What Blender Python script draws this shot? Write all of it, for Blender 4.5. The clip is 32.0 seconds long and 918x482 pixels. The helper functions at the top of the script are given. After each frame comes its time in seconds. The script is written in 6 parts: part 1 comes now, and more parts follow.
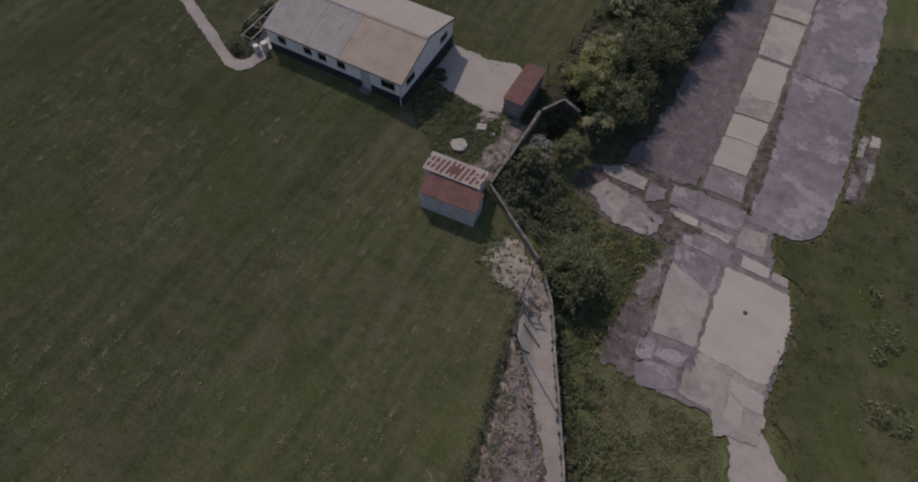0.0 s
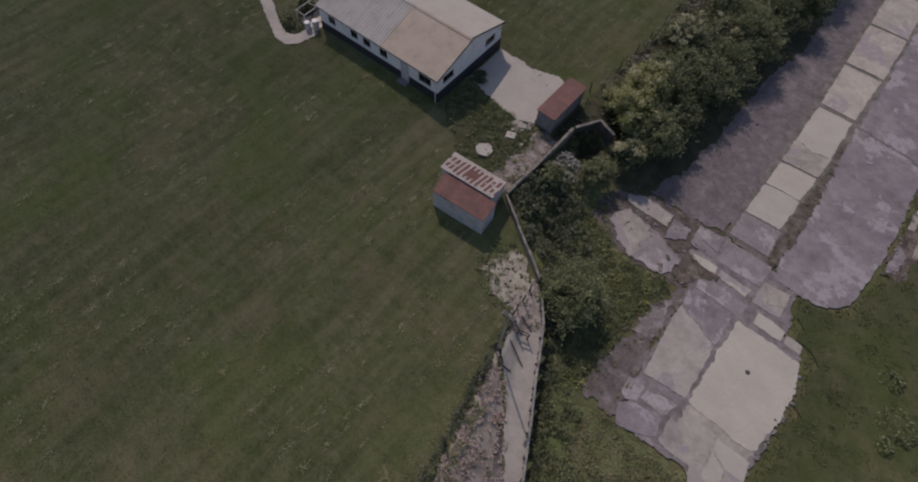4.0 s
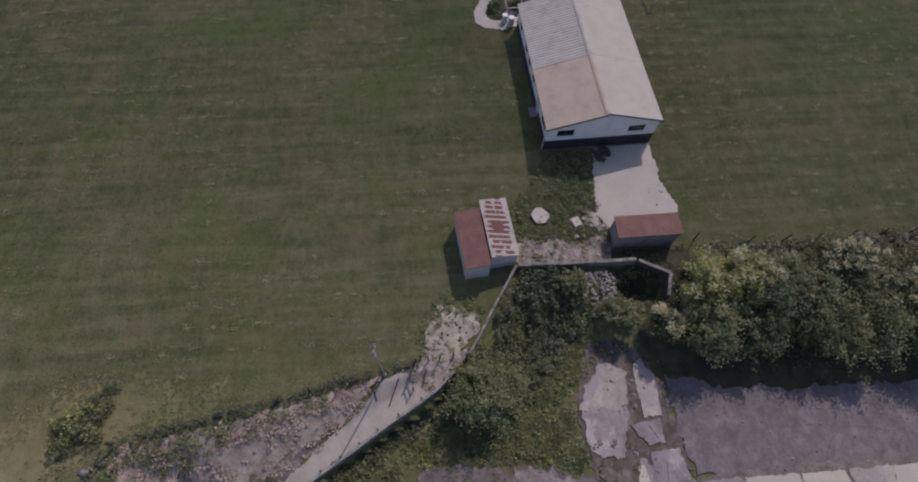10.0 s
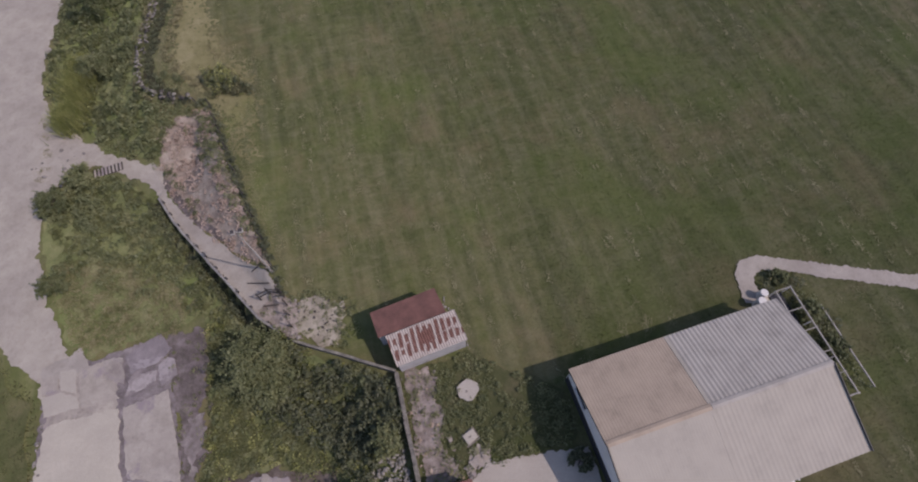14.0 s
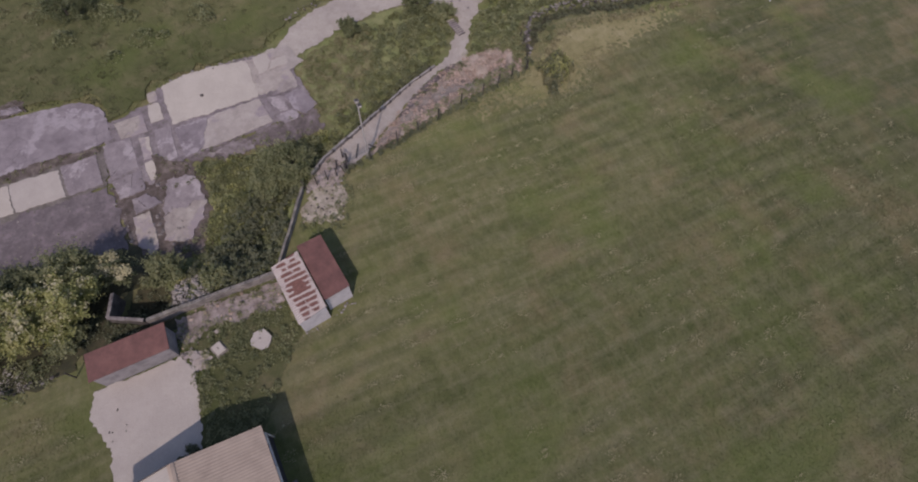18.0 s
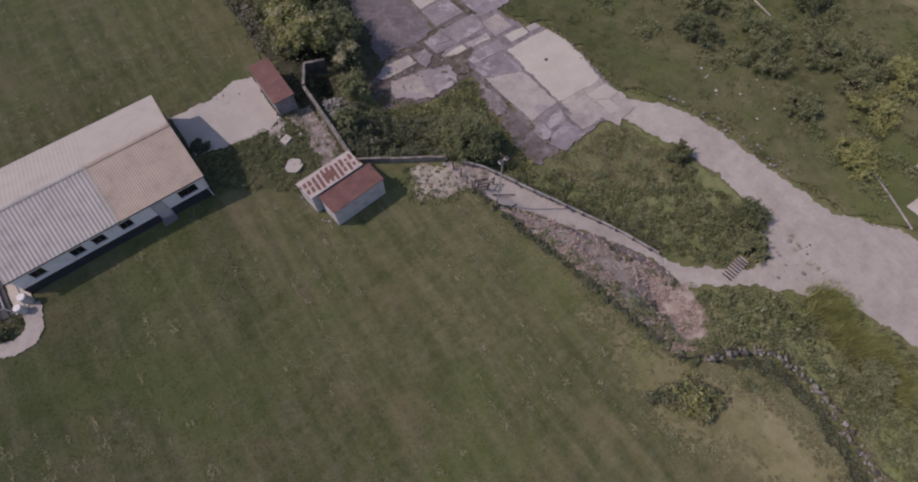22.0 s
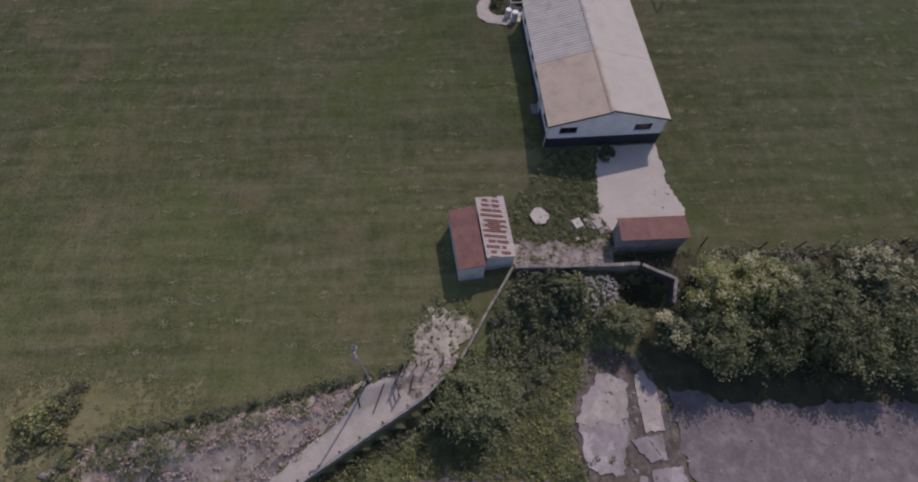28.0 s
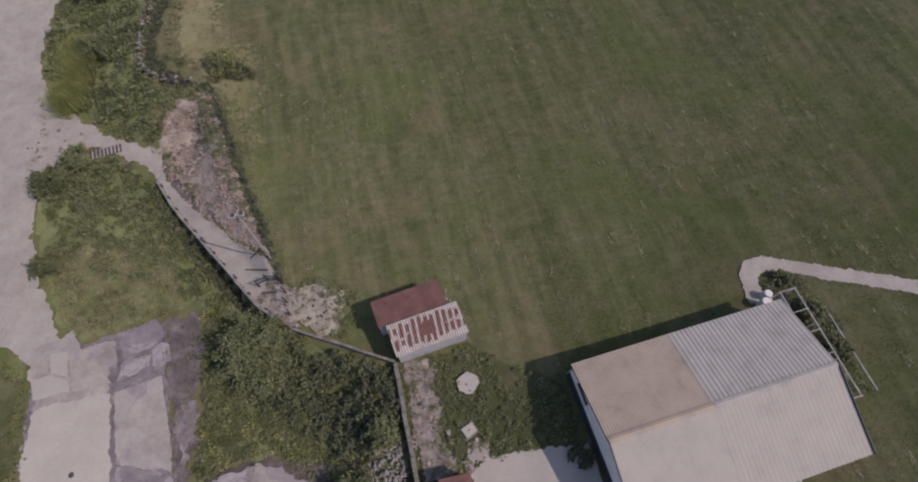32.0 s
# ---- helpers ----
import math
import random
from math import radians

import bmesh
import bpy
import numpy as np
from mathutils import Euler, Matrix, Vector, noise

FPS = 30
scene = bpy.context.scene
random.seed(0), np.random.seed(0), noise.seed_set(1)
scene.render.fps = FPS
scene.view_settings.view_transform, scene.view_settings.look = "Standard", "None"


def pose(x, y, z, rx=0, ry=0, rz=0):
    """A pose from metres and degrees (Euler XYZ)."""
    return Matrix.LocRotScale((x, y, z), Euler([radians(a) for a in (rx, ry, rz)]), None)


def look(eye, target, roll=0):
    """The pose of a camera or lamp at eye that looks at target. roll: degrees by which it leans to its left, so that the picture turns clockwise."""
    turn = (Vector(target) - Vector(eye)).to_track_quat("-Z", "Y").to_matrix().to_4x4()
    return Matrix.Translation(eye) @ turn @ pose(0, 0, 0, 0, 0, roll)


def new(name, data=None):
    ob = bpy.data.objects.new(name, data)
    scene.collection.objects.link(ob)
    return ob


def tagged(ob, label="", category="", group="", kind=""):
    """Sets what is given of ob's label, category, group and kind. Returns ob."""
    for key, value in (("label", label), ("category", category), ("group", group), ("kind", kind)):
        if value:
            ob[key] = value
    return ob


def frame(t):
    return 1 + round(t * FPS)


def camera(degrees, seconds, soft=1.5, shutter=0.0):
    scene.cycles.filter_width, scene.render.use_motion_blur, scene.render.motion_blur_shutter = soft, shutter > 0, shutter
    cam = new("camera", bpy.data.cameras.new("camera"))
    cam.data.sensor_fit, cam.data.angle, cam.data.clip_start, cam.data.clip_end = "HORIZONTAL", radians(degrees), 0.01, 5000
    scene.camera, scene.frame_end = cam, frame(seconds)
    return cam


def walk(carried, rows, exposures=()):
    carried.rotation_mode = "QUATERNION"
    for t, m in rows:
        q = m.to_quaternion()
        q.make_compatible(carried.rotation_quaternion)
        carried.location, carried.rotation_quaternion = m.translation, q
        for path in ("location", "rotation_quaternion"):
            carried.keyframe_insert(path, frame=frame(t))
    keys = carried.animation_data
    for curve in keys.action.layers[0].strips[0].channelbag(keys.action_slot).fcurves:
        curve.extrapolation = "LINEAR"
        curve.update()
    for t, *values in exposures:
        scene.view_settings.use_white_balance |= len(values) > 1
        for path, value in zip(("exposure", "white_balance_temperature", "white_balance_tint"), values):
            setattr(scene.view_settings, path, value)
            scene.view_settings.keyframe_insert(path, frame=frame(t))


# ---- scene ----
cam = camera(83.00, 32.0, 2.0)

# seconds, eye, target, roll
PATH = [
    (0, (16.655, -23.741, 30.983), (10.465, -10.642, 4.713), 3.05),
    (0.5, (16.933, -23.564, 30.947), (10.476, -10.592, 4.678), 3.23),
    (1, (17.176, -23.400, 30.919), (10.421, -10.575, 4.654), 3.49),
    (1.5, (17.420, -23.224, 30.902), (10.410, -10.529, 4.640), 3.71),
    (2, (17.649, -23.021, 30.904), (10.366, -10.485, 4.640), 3.90),
    (2.5, (17.894, -22.749, 30.927), (10.348, -10.430, 4.635), 3.94),
    (3, (18.141, -22.430, 30.976), (10.341, -10.368, 4.639), 3.89),
    (3.5, (18.373, -22.083, 31.060), (10.326, -10.307, 4.668), 3.80),
    (4.5, (18.594, -21.550, 31.072), (10.275, -10.145, 4.601), 4.43),
    (5.5, (18.938, -20.990, 31.019), (10.237, -9.964, 4.510), 4.84),
    (6, (19.302, -20.613, 31.035), (10.255, -9.898, 4.514), 4.52),
    (6.5, (19.659, -20.348, 31.079), (10.270, -9.910, 4.567), 4.19),
    (7, (20.153, -19.936, 30.981), (10.470, -9.667, 4.508), 4.27),
    (7.5, (20.683, -19.152, 30.970), (10.639, -9.247, 4.493), 4.28),
    (8, (21.348, -17.887, 31.005), (10.788, -8.680, 4.478), 4.05),
    (8.5, (22.141, -16.208, 31.065), (10.707, -8.208, 4.508), 3.35),
    (9, (22.658, -14.177, 31.481), (10.449, -7.993, 4.784), 3.18),
    (9.5, (22.704, -11.829, 31.797), (9.956, -7.580, 4.975), 3.02),
    (10, (22.466, -9.504, 31.900), (9.285, -7.342, 5.038), 3.29),
    (10.5, (21.6, -6.783, 31.95), (8.45, -6.88, 4.93), 3.45),
    (11, (20.70, -4.22, 31.86), (7.80, -6.65, 4.87), 2.45),
    (11.5, (20.026, -2.079, 31.630), (7.156, -6.595, 4.909), 3.14),
    (12, (17.972, -0.079, 31.772), (6.352, -6.745, 4.930), 2.36),
    (12.5, (15.488, 1.630, 31.834), (5.551, -7.007, 4.878), 1.09),
    (13, (12.770, 2.969, 31.799), (4.812, -7.381, 4.789), -0.24),
    (13.5, (9.941, 3.757, 31.690), (4.071, -7.846, 4.655), -1.51),
    (14, (7.007, 4.017, 31.483), (3.545, -8.505, 4.442), -2.84),
    (14.5, (4.302, 4.071, 31.162), (3.342, -9.195, 4.272), -3.45),
    (15.5, (-0.452, 3.290, 31.524), (2.694, -10.158, 4.892), -0.77),
    (16.5, (-4.150, 0.472, 32.087), (2.490, -11.793, 5.526), 2.95),
    (17, (-5.735, -1.639, 31.980), (2.718, -12.621, 5.373), 3.46),
    (17.5, (-7.122, -3.930, 31.816), (3.282, -13.149, 5.231), 3.67),
    (18, (-7.940, -6.495, 31.611), (3.855, -13.757, 5.001), 3.96),
    (18.5, (-8.189, -9.487, 31.798), (4.426, -14.468, 5.039), 4.00),
    (19, (-8.063, -12.383, 31.896), (5.041, -15.122, 5.049), 3.84),
    (19.5, (-7.333, -15.284, 32.059), (5.823, -15.635, 5.100), 3.50),
    (20, (-6.220, -18.069, 32.057), (6.683, -15.810, 5.068), 2.71),
    (20.5, (-4.568, -20.484, 32.126), (7.566, -15.820, 5.088), 1.87),
    (21, (-2.600, -22.414, 32.227), (8.416, -15.710, 5.140), 1.75),
    (21.5, (-0.163, -23.958, 32.189), (9.340, -15.368, 5.062), 1.26),
    (22, (2.257, -25.060, 32.210), (10.114, -14.939, 5.084), 1.04),
    (22.5, (4.887, -25.692, 32.215), (10.759, -14.329, 5.078), 0.91),
    (23, (7.645, -25.867, 32.090), (11.131, -13.534, 4.966), 0.42),
    (23.5, (10.472, -25.467, 31.802), (11.439, -12.594, 4.722), -0.57),
    (24, (13.288, -24.888, 31.547), (11.701, -11.817, 4.591), -1.43),
    (24.5, (15.976, -23.929, 31.134), (11.720, -11.053, 4.374), -2.12),
    (25, (18.216, -22.588, 30.794), (11.627, -10.356, 4.205), -1.79),
    (25.5, (20.060, -20.783, 30.618), (11.377, -9.657, 4.146), -1.11),
    (26, (21.184, -18.744, 30.428), (10.895, -8.975, 3.995), 0.25),
    (26.5, (22.005, -16.514, 30.265), (10.449, -8.318, 3.821), 1.67),
    (27.5, (22.635, -11.351, 29.996), (9.289, -7.157, 3.458), 3.24),
    (28.5, (21.530, -6.366, 30.370), (8.001, -6.705, 3.596), 3.45),
    (29, (20.507, -4.323, 30.892), (7.521, -6.766, 3.959), 3.44),
    (29.5, (18.754, -2.262, 31.039), (6.699, -6.734, 3.933), 3.21),
    (30, (16.913, -0.604, 30.990), (5.902, -6.867, 3.796), 3.38),
    (30.5, (15.081, 0.723, 31.050), (5.319, -7.118, 3.788), 3.97),
    (31, (12.418, 1.880, 31.065), (4.582, -7.515, 3.673), 2.53),
    (31.5, (9.902, 2.972, 30.892), (4.023, -8.011, 3.601), 1.09),
    (32, (7.677, 4.219, 30.842), (3.870, -8.283, 3.838), 0.19),
]
EXPOSURES = [(0, -0.38, 6950, 20), (3, -0.28, 6950, 20), (6, -0.02, 6900, 21), (8, 0.06, 6800, 22), (10, 0.14, 6650, 23), (12, 0.16, 6650, 23), (14, 0.22, 6800, 24), (17, 0.18, 6850, 26), (19, 0.2, 6850, 26), (21, 0.2, 6850, 27),
             (23, 0.22, 6800, 28), (25, 0.2, 6750, 28), (26, 0.22, 6750, 28), (29, 0.2, 6650, 23), (31, 0.2, 6700, 22), (32, 0.2, 6850, 23)]
walk(cam, [(t, look(e, g, r)) for t, e, g, r in PATH], EXPOSURES)

# ---- light ----
SUN_FROM = Vector((-1.92, 1.29, 2.65)).normalized()
world = bpy.data.worlds.new("world")
scene.world = world
world.use_nodes = True
wn = world.node_tree.nodes
sky = wn.new("ShaderNodeTexSky")
sky.sky_type, sky.sun_disc = "NISHITA", False
sky.sun_elevation = math.asin(SUN_FROM.z)
sky.sun_rotation = math.atan2(SUN_FROM.x, SUN_FROM.y)
world.node_tree.links.new(sky.outputs[0], wn["Background"].inputs[0])
wn["Background"].inputs[1].default_value = 0.12
sun = new("sun", bpy.data.lights.new("sun", "SUN"))
sun.data.energy, sun.data.angle, sun.data.color = 2.2, radians(0.6), (1.0, 0.93, 0.86)
sun.matrix_world = look(SUN_FROM * 80, (0, 0, 0))


# ---- materials ----
class Mat:
    """A small wrapper that builds a node material step by step."""

    def __init__(self, name, rough=0.9, metal=0.0):
        self.m = bpy.data.materials.new(name)
        self.m.use_nodes = True
        self.t = self.m.node_tree
        self.b = self.t.nodes["Principled BSDF"]
        self.b.inputs["Roughness"].default_value = rough
        self.b.inputs["Metallic"].default_value = metal
        self.co = self.t.nodes.new("ShaderNodeTexCoord").outputs["Object"]
        self.geo = self.t.nodes.new("ShaderNodeNewGeometry")

    def link(self, a, b):
        self.t.links.new(a, b)

    def world(self):
        """World coordinates, so that neighbours do not repeat."""
        return self.geo.outputs["Position"]

    def scaled(self, src, s, rz=0.0):
        n = self.t.nodes.new("ShaderNodeMapping")
        n.inputs["Scale"].default_value = s
        n.inputs["Rotation"].default_value = (0, 0, rz)
        self.link(src, n.inputs["Vector"])
        return n.outputs[0]

    def noise(self, scale, detail=4, rough=0.6, src=None):
        n = self.t.nodes.new("ShaderNodeTexNoise")
        n.inputs["Scale"].default_value, n.inputs["Detail"].default_value, n.inputs["Roughness"].default_value = scale, detail, rough
        self.link(src or self.world(), n.inputs["Vector"])
        return n.outputs["Fac"]

    def voronoi(self, scale, src=None, feature="F1"):
        n = self.t.nodes.new("ShaderNodeTexVoronoi")
        n.feature = feature
        n.inputs["Scale"].default_value = scale
        self.link(src or self.world(), n.inputs["Vector"])
        return n.outputs["Distance"]

    def ramp(self, fac, *stops):
        n = self.t.nodes.new("ShaderNodeValToRGB")
        e = n.color_ramp.elements
        while len(e) < len(stops):
            e.new(0.5)
        for el, (p, c) in zip(e, stops):
            el.position = p
            el.color = (*c, 1) if len(c) == 3 else c
        self.link(fac, n.inputs[0])
        return n.outputs[0]

    def mix(self, fac, a, b, how="MIX"):
        n = self.t.nodes.new("ShaderNodeMix")
        n.data_type, n.blend_type = "RGBA", how
        for sock, v in ((n.inputs[0], fac), (n.inputs[6], a), (n.inputs[7], b)):
            if isinstance(v, (int, float)):
                sock.default_value = v
            elif isinstance(v, tuple):
                sock.default_value = (*v, 1)
            else:
                self.link(v, sock)
        return n.outputs[2]

    def rand(self):
        return self.t.nodes.new("ShaderNodeObjectInfo").outputs["Random"]

    def island(self):
        return self.geo.outputs["Random Per Island"]

    def colour(self, c):
        if isinstance(c, tuple):
            self.b.inputs["Base Color"].default_value = (*c, 1)
        else:
            self.link(c, self.b.inputs["Base Color"])
        return self

    def bump(self, fac, strength=0.4, dist=0.02):
        n = self.t.nodes.new("ShaderNodeBump")
        n.inputs["Strength"].default_value, n.inputs["Distance"].default_value = strength, dist
        self.link(fac, n.inputs["Height"])
        self.link(n.outputs[0], self.b.inputs["Normal"])
        return self


def stops(*cs, lo=0.3, hi=0.7):
    """Evenly spaced colour stops between lo and hi."""
    return [(lo + (hi - lo) * i / max(1, len(cs) - 1), c) for i, c in enumerate(cs)]


def let_through(m, col, share):
    """Lets a share of the light pass through a leaf or a blade."""
    through_leaf = m.t.nodes.new("ShaderNodeBsdfTranslucent")
    m.link(col, through_leaf.inputs["Color"])
    both = m.t.nodes.new("ShaderNodeMixShader")
    both.inputs[0].default_value = share
    m.link(m.b.outputs[0], both.inputs[1])
    m.link(through_leaf.outputs[0], both.inputs[2])
    m.link(both.outputs[0], m.t.nodes["Material Output"].inputs["Surface"])
    return m.m


ROW_TURN, ROW_PITCH = 0.04, 1.52


def grass_material(name, a, b, c, dry, rows=True, glow=0.0):
    """Grass seen from above: broad patches, clumps, and (rows) the pale lines left by the mower."""
    m = Mat(name, 0.95)
    m.b.inputs["Diffuse Roughness"].default_value = 1.0
    m.b.inputs["Specular IOR Level"].default_value = 0.1
    big = m.ramp(m.noise(0.07, 5), *stops(a, b, c, lo=0.38, hi=0.64))
    mid = m.ramp(m.noise(0.8, 7, 0.75), *stops(a, b, c, lo=0.38, hi=0.62))
    col = m.mix(0.55, big, mid)
    if rows:
        turned = m.scaled(m.world(), (1, 1, 1), ROW_TURN)
        row = m.noise(1.0, 5, 0.65, m.scaled(turned, (1.3, 0.16, 1)))
        cross = m.noise(1.0, 5, 0.75, m.scaled(turned, (0.5, 1.3, 1)))
        pale = m.mix(0.5, m.ramp(row, (0.45, (0, 0, 0)), (0.64, (1, 1, 1))), m.ramp(cross, (0.46, (0, 0, 0)), (0.66, (1, 1, 1))))
        col = m.mix(m.mix(0.5, (0, 0, 0), pale), col, dry)
        swath = m.t.nodes.new("ShaderNodeTexWave")
        for key, value in (("Scale", 0.314 / ROW_PITCH), ("Distortion", 2.2), ("Detail", 3.0), ("Detail Scale", 0.6), ("Detail Roughness", 0.6)):
            swath.inputs[key].default_value = value
        m.link(turned, swath.inputs["Vector"])
        here = m.ramp(m.noise(0.09, 3), (0.4, (0, 0, 0)), (0.6, (0.6, 0.6, 0.6)))
        col = m.mix(here, col, m.mix(1.0, col, m.ramp(swath.outputs["Fac"], (0.1, (0.76, 0.79, 0.8)), (0.75, (1.1, 1.1, 1.08))), "MULTIPLY"))
        dark = m.ramp(m.noise(1.0, 4, 0.6, m.scaled(turned, (0.55, 0.06, 1))), (0.36, (0.84, 0.86, 0.86)), (0.56, (1, 1, 1)))
        col = m.mix(1.0, col, dark, "MULTIPLY")
        # tone by y: darker and cooler to the south, paler to the north
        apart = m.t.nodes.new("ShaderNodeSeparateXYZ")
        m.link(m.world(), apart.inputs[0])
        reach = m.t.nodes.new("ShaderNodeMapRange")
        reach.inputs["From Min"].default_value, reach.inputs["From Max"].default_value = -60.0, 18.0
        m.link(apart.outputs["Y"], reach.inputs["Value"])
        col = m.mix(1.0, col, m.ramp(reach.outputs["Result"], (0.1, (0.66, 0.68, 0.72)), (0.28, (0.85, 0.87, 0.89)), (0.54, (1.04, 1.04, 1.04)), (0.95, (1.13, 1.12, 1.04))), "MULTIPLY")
        warm = m.ramp(m.noise(0.19, 5, 0.65), (0.5, (0, 0, 0)), (0.68, (0.38, 0.38, 0.38)))
        col = m.mix(warm, col, (dry[0] * 0.98, dry[1] * 0.82, dry[2] * 0.78))
    else:
        col = m.mix(m.ramp(m.noise(0.5, 6, 0.7), (0.5, (0, 0, 0)), (0.72, (0.8, 0.8, 0.8))), col, dry)
    col = m.mix(m.ramp(m.noise(0.11, 4, 0.6, m.scaled(m.world(), (1, 1, 1), 2.0)), (0.5, (0, 0, 0)), (0.64, (0.45, 0.45, 0.45))), col, (b[0] * 0.9, b[1] * 1.12, b[2] * 0.7))
    fine = m.noise(9.0, 4, 0.85)
    col = m.mix(0.4, col, m.ramp(fine, (0.32, (0.55, 0.55, 0.53)), (0.7, (1.4, 1.4, 1.33))), "MULTIPLY")
    col = m.mix(1.0, col, (1.42, 1.42, 1.42), "MULTIPLY")
    m.colour(col)
    return let_through(m, col, glow) if glow else m.bump(m.noise(5.0, 4, 0.6), 0.45, 0.06).m


def stone_material(name, a, b, c, stain, scale=1.0, stain_amount=0.6, rough=0.92, crack=0.0, blotch=0.0, worn_to=None):
    """Weathered concrete, stone or earth with stains, speckle and (crack) fine wandering cracks."""
    m = Mat(name, rough)
    base = m.ramp(m.noise(0.7 * scale, 6, 0.65), *stops(a, b, c, lo=0.36, hi=0.66))
    wide = m.ramp(m.noise(0.22 * scale, 5, 0.6), (0.4, (0.8, 0.78, 0.8)), (0.6, (1.04, 1.04, 1.03)))
    spots = m.ramp(m.noise(2.3 * scale, 8, 0.78), (0.5, (0, 0, 0)), (0.66, (1, 1, 1)))
    col = m.mix(m.mix(stain_amount, (0, 0, 0), spots), base, stain)
    col = m.mix(stain_amount, col, wide, "MULTIPLY")
    col = m.mix(0.4, col, m.ramp(m.noise(18 * scale, 4, 0.85), (0.32, (0.4, 0.4, 0.4)), (0.68, (1, 1, 1))), "MULTIPLY")
    if blotch:
        cloud = m.ramp(m.noise(0.55, 9, 0.72), (0.48, (0, 0, 0)), (0.62, (blotch, blotch, blotch)))
        col = m.mix(cloud, col, tuple((u + v) / 2 for u, v in zip(a, stain)))
        worn = m.ramp(m.noise(0.8, 9, 0.75, m.scaled(m.world(), (1, 1, 1), 1.1)), (0.54, (0, 0, 0)), (0.66, (blotch, blotch, blotch)))
        col = m.mix(worn, col, tuple(v * 1.12 for v in c))
    if worn_to:
        ragged_edge = m.ramp(m.noise(0.33, 10, 0.66, m.scaled(m.world(), (1, 1, 1), 0.7)), (0.535, (0, 0, 0)), (0.56, (1, 1, 1)))
        speck = m.ramp(m.noise(2.2, 6, 0.7), (0.36, (0.25, 0.25, 0.25)), (0.52, (1, 1, 1)))
        col = m.mix(m.mix(1.0, ragged_edge, speck, "MULTIPLY"), col, worn_to)
    if crack:
        bent = m.mix(0.5, m.world(), m.t.nodes.new("ShaderNodeTexNoise").outputs["Color"], "ADD")
        line = m.ramp(m.voronoi(0.42, bent, "DISTANCE_TO_EDGE"), (0.0, (1, 1, 1)), (0.022, (0, 0, 0)))
        here = m.ramp(m.noise(0.5, 3), (0.5, (0, 0, 0)), (0.56, (crack, crack, crack)))
        col = m.mix(m.mix(1.0, line, here, "MULTIPLY"), col, tuple(v * 0.45 for v in stain))
    tone = m.ramp(m.rand(), (0, (0.84, 0.84, 0.87)), (1, (1.0, 1.0, 0.98)))
    col = m.mix(1.0, col, tone, "MULTIPLY")
    return m.colour(col).bump(m.noise(6 * scale, 8, 0.78), 0.7, 0.04).m


def plain(name, col, rough=0.7, var=0.12, scale=4.0, metal=0.0, bump=0.15):
    m = Mat(name, rough, metal)
    dark = tuple(v * (1 - 2.2 * var) for v in col)
    light = tuple(min(1, v * (1 + var)) for v in col)
    c = m.ramp(m.noise(scale, 6, 0.7), *stops(dark, col, light, lo=0.3, hi=0.7))
    return m.colour(c).bump(m.noise(scale * 8, 4), bump, 0.01).m


def leaf_material(name, a, b, c, odd=None, glow=0.42, gloss=0.45):
    m = Mat(name, 0.55)
    m.b.inputs["Diffuse Roughness"].default_value = 0.4
    col = m.ramp(m.island(), (0.0, a), (0.5, b), (1.0, c))
    col = m.mix(0.68, col, m.ramp(m.noise(1.1, 4, 0.6), *stops(a, c, lo=0.34, hi=0.66)))
    if odd:
        col = m.mix(m.ramp(m.noise(1.3, 3), (0.56, (0, 0, 0)), (0.66, (1, 1, 1))), col, odd)
    m.b.inputs["Specular IOR Level"].default_value = gloss
    return let_through(m.colour(col), col, glow)


FIELD_TONES = ((0.053, 0.064, 0.0254), (0.0775, 0.085, 0.0387), (0.105, 0.105, 0.0532), (0.165, 0.153, 0.102))
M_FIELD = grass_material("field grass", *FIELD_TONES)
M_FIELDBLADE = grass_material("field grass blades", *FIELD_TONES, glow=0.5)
M_ROUGH = grass_material("rough grass", (0.063, 0.0777, 0.0352), (0.101, 0.116, 0.0533), (0.134, 0.145, 0.0703), (0.176, 0.164, 0.102), False)
M_DRYGRASS = grass_material("dry grass ground", (0.085, 0.083, 0.04), (0.115, 0.11, 0.058), (0.15, 0.14, 0.079), (0.185, 0.17, 0.108), False)
M_PASTURE = grass_material("rough pasture", (0.0403, 0.047, 0.0213), (0.0605, 0.0672, 0.0316), (0.0823, 0.084, 0.0427), (0.109, 0.0991, 0.0594), False)
M_BLADE = leaf_material("grass blades", (0.0595, 0.068, 0.0278), (0.085, 0.0918, 0.04), (0.128, 0.126, 0.0609))
M_SLAB = stone_material("pale concrete", (0.388, 0.35, 0.299), (0.461, 0.421, 0.363), (0.504, 0.464, 0.402), (0.291, 0.248, 0.227), 1.0, 0.55, crack=0.12, blotch=0.3, worn_to=(0.29, 0.25, 0.255))
M_SLAB_B = stone_material("clean concrete", (0.465, 0.427, 0.368), (0.489, 0.45, 0.388), (0.513, 0.473, 0.409), (0.399, 0.361, 0.311), 1.0, 0.3)
M_MAUVE = stone_material("weathered mauve concrete", (0.211, 0.182, 0.187), (0.278, 0.245, 0.248), (0.341, 0.305, 0.305), (0.158, 0.134, 0.141), 0.8, 0.5, crack=0.35, blotch=0.28, worn_to=(0.338, 0.305, 0.308))
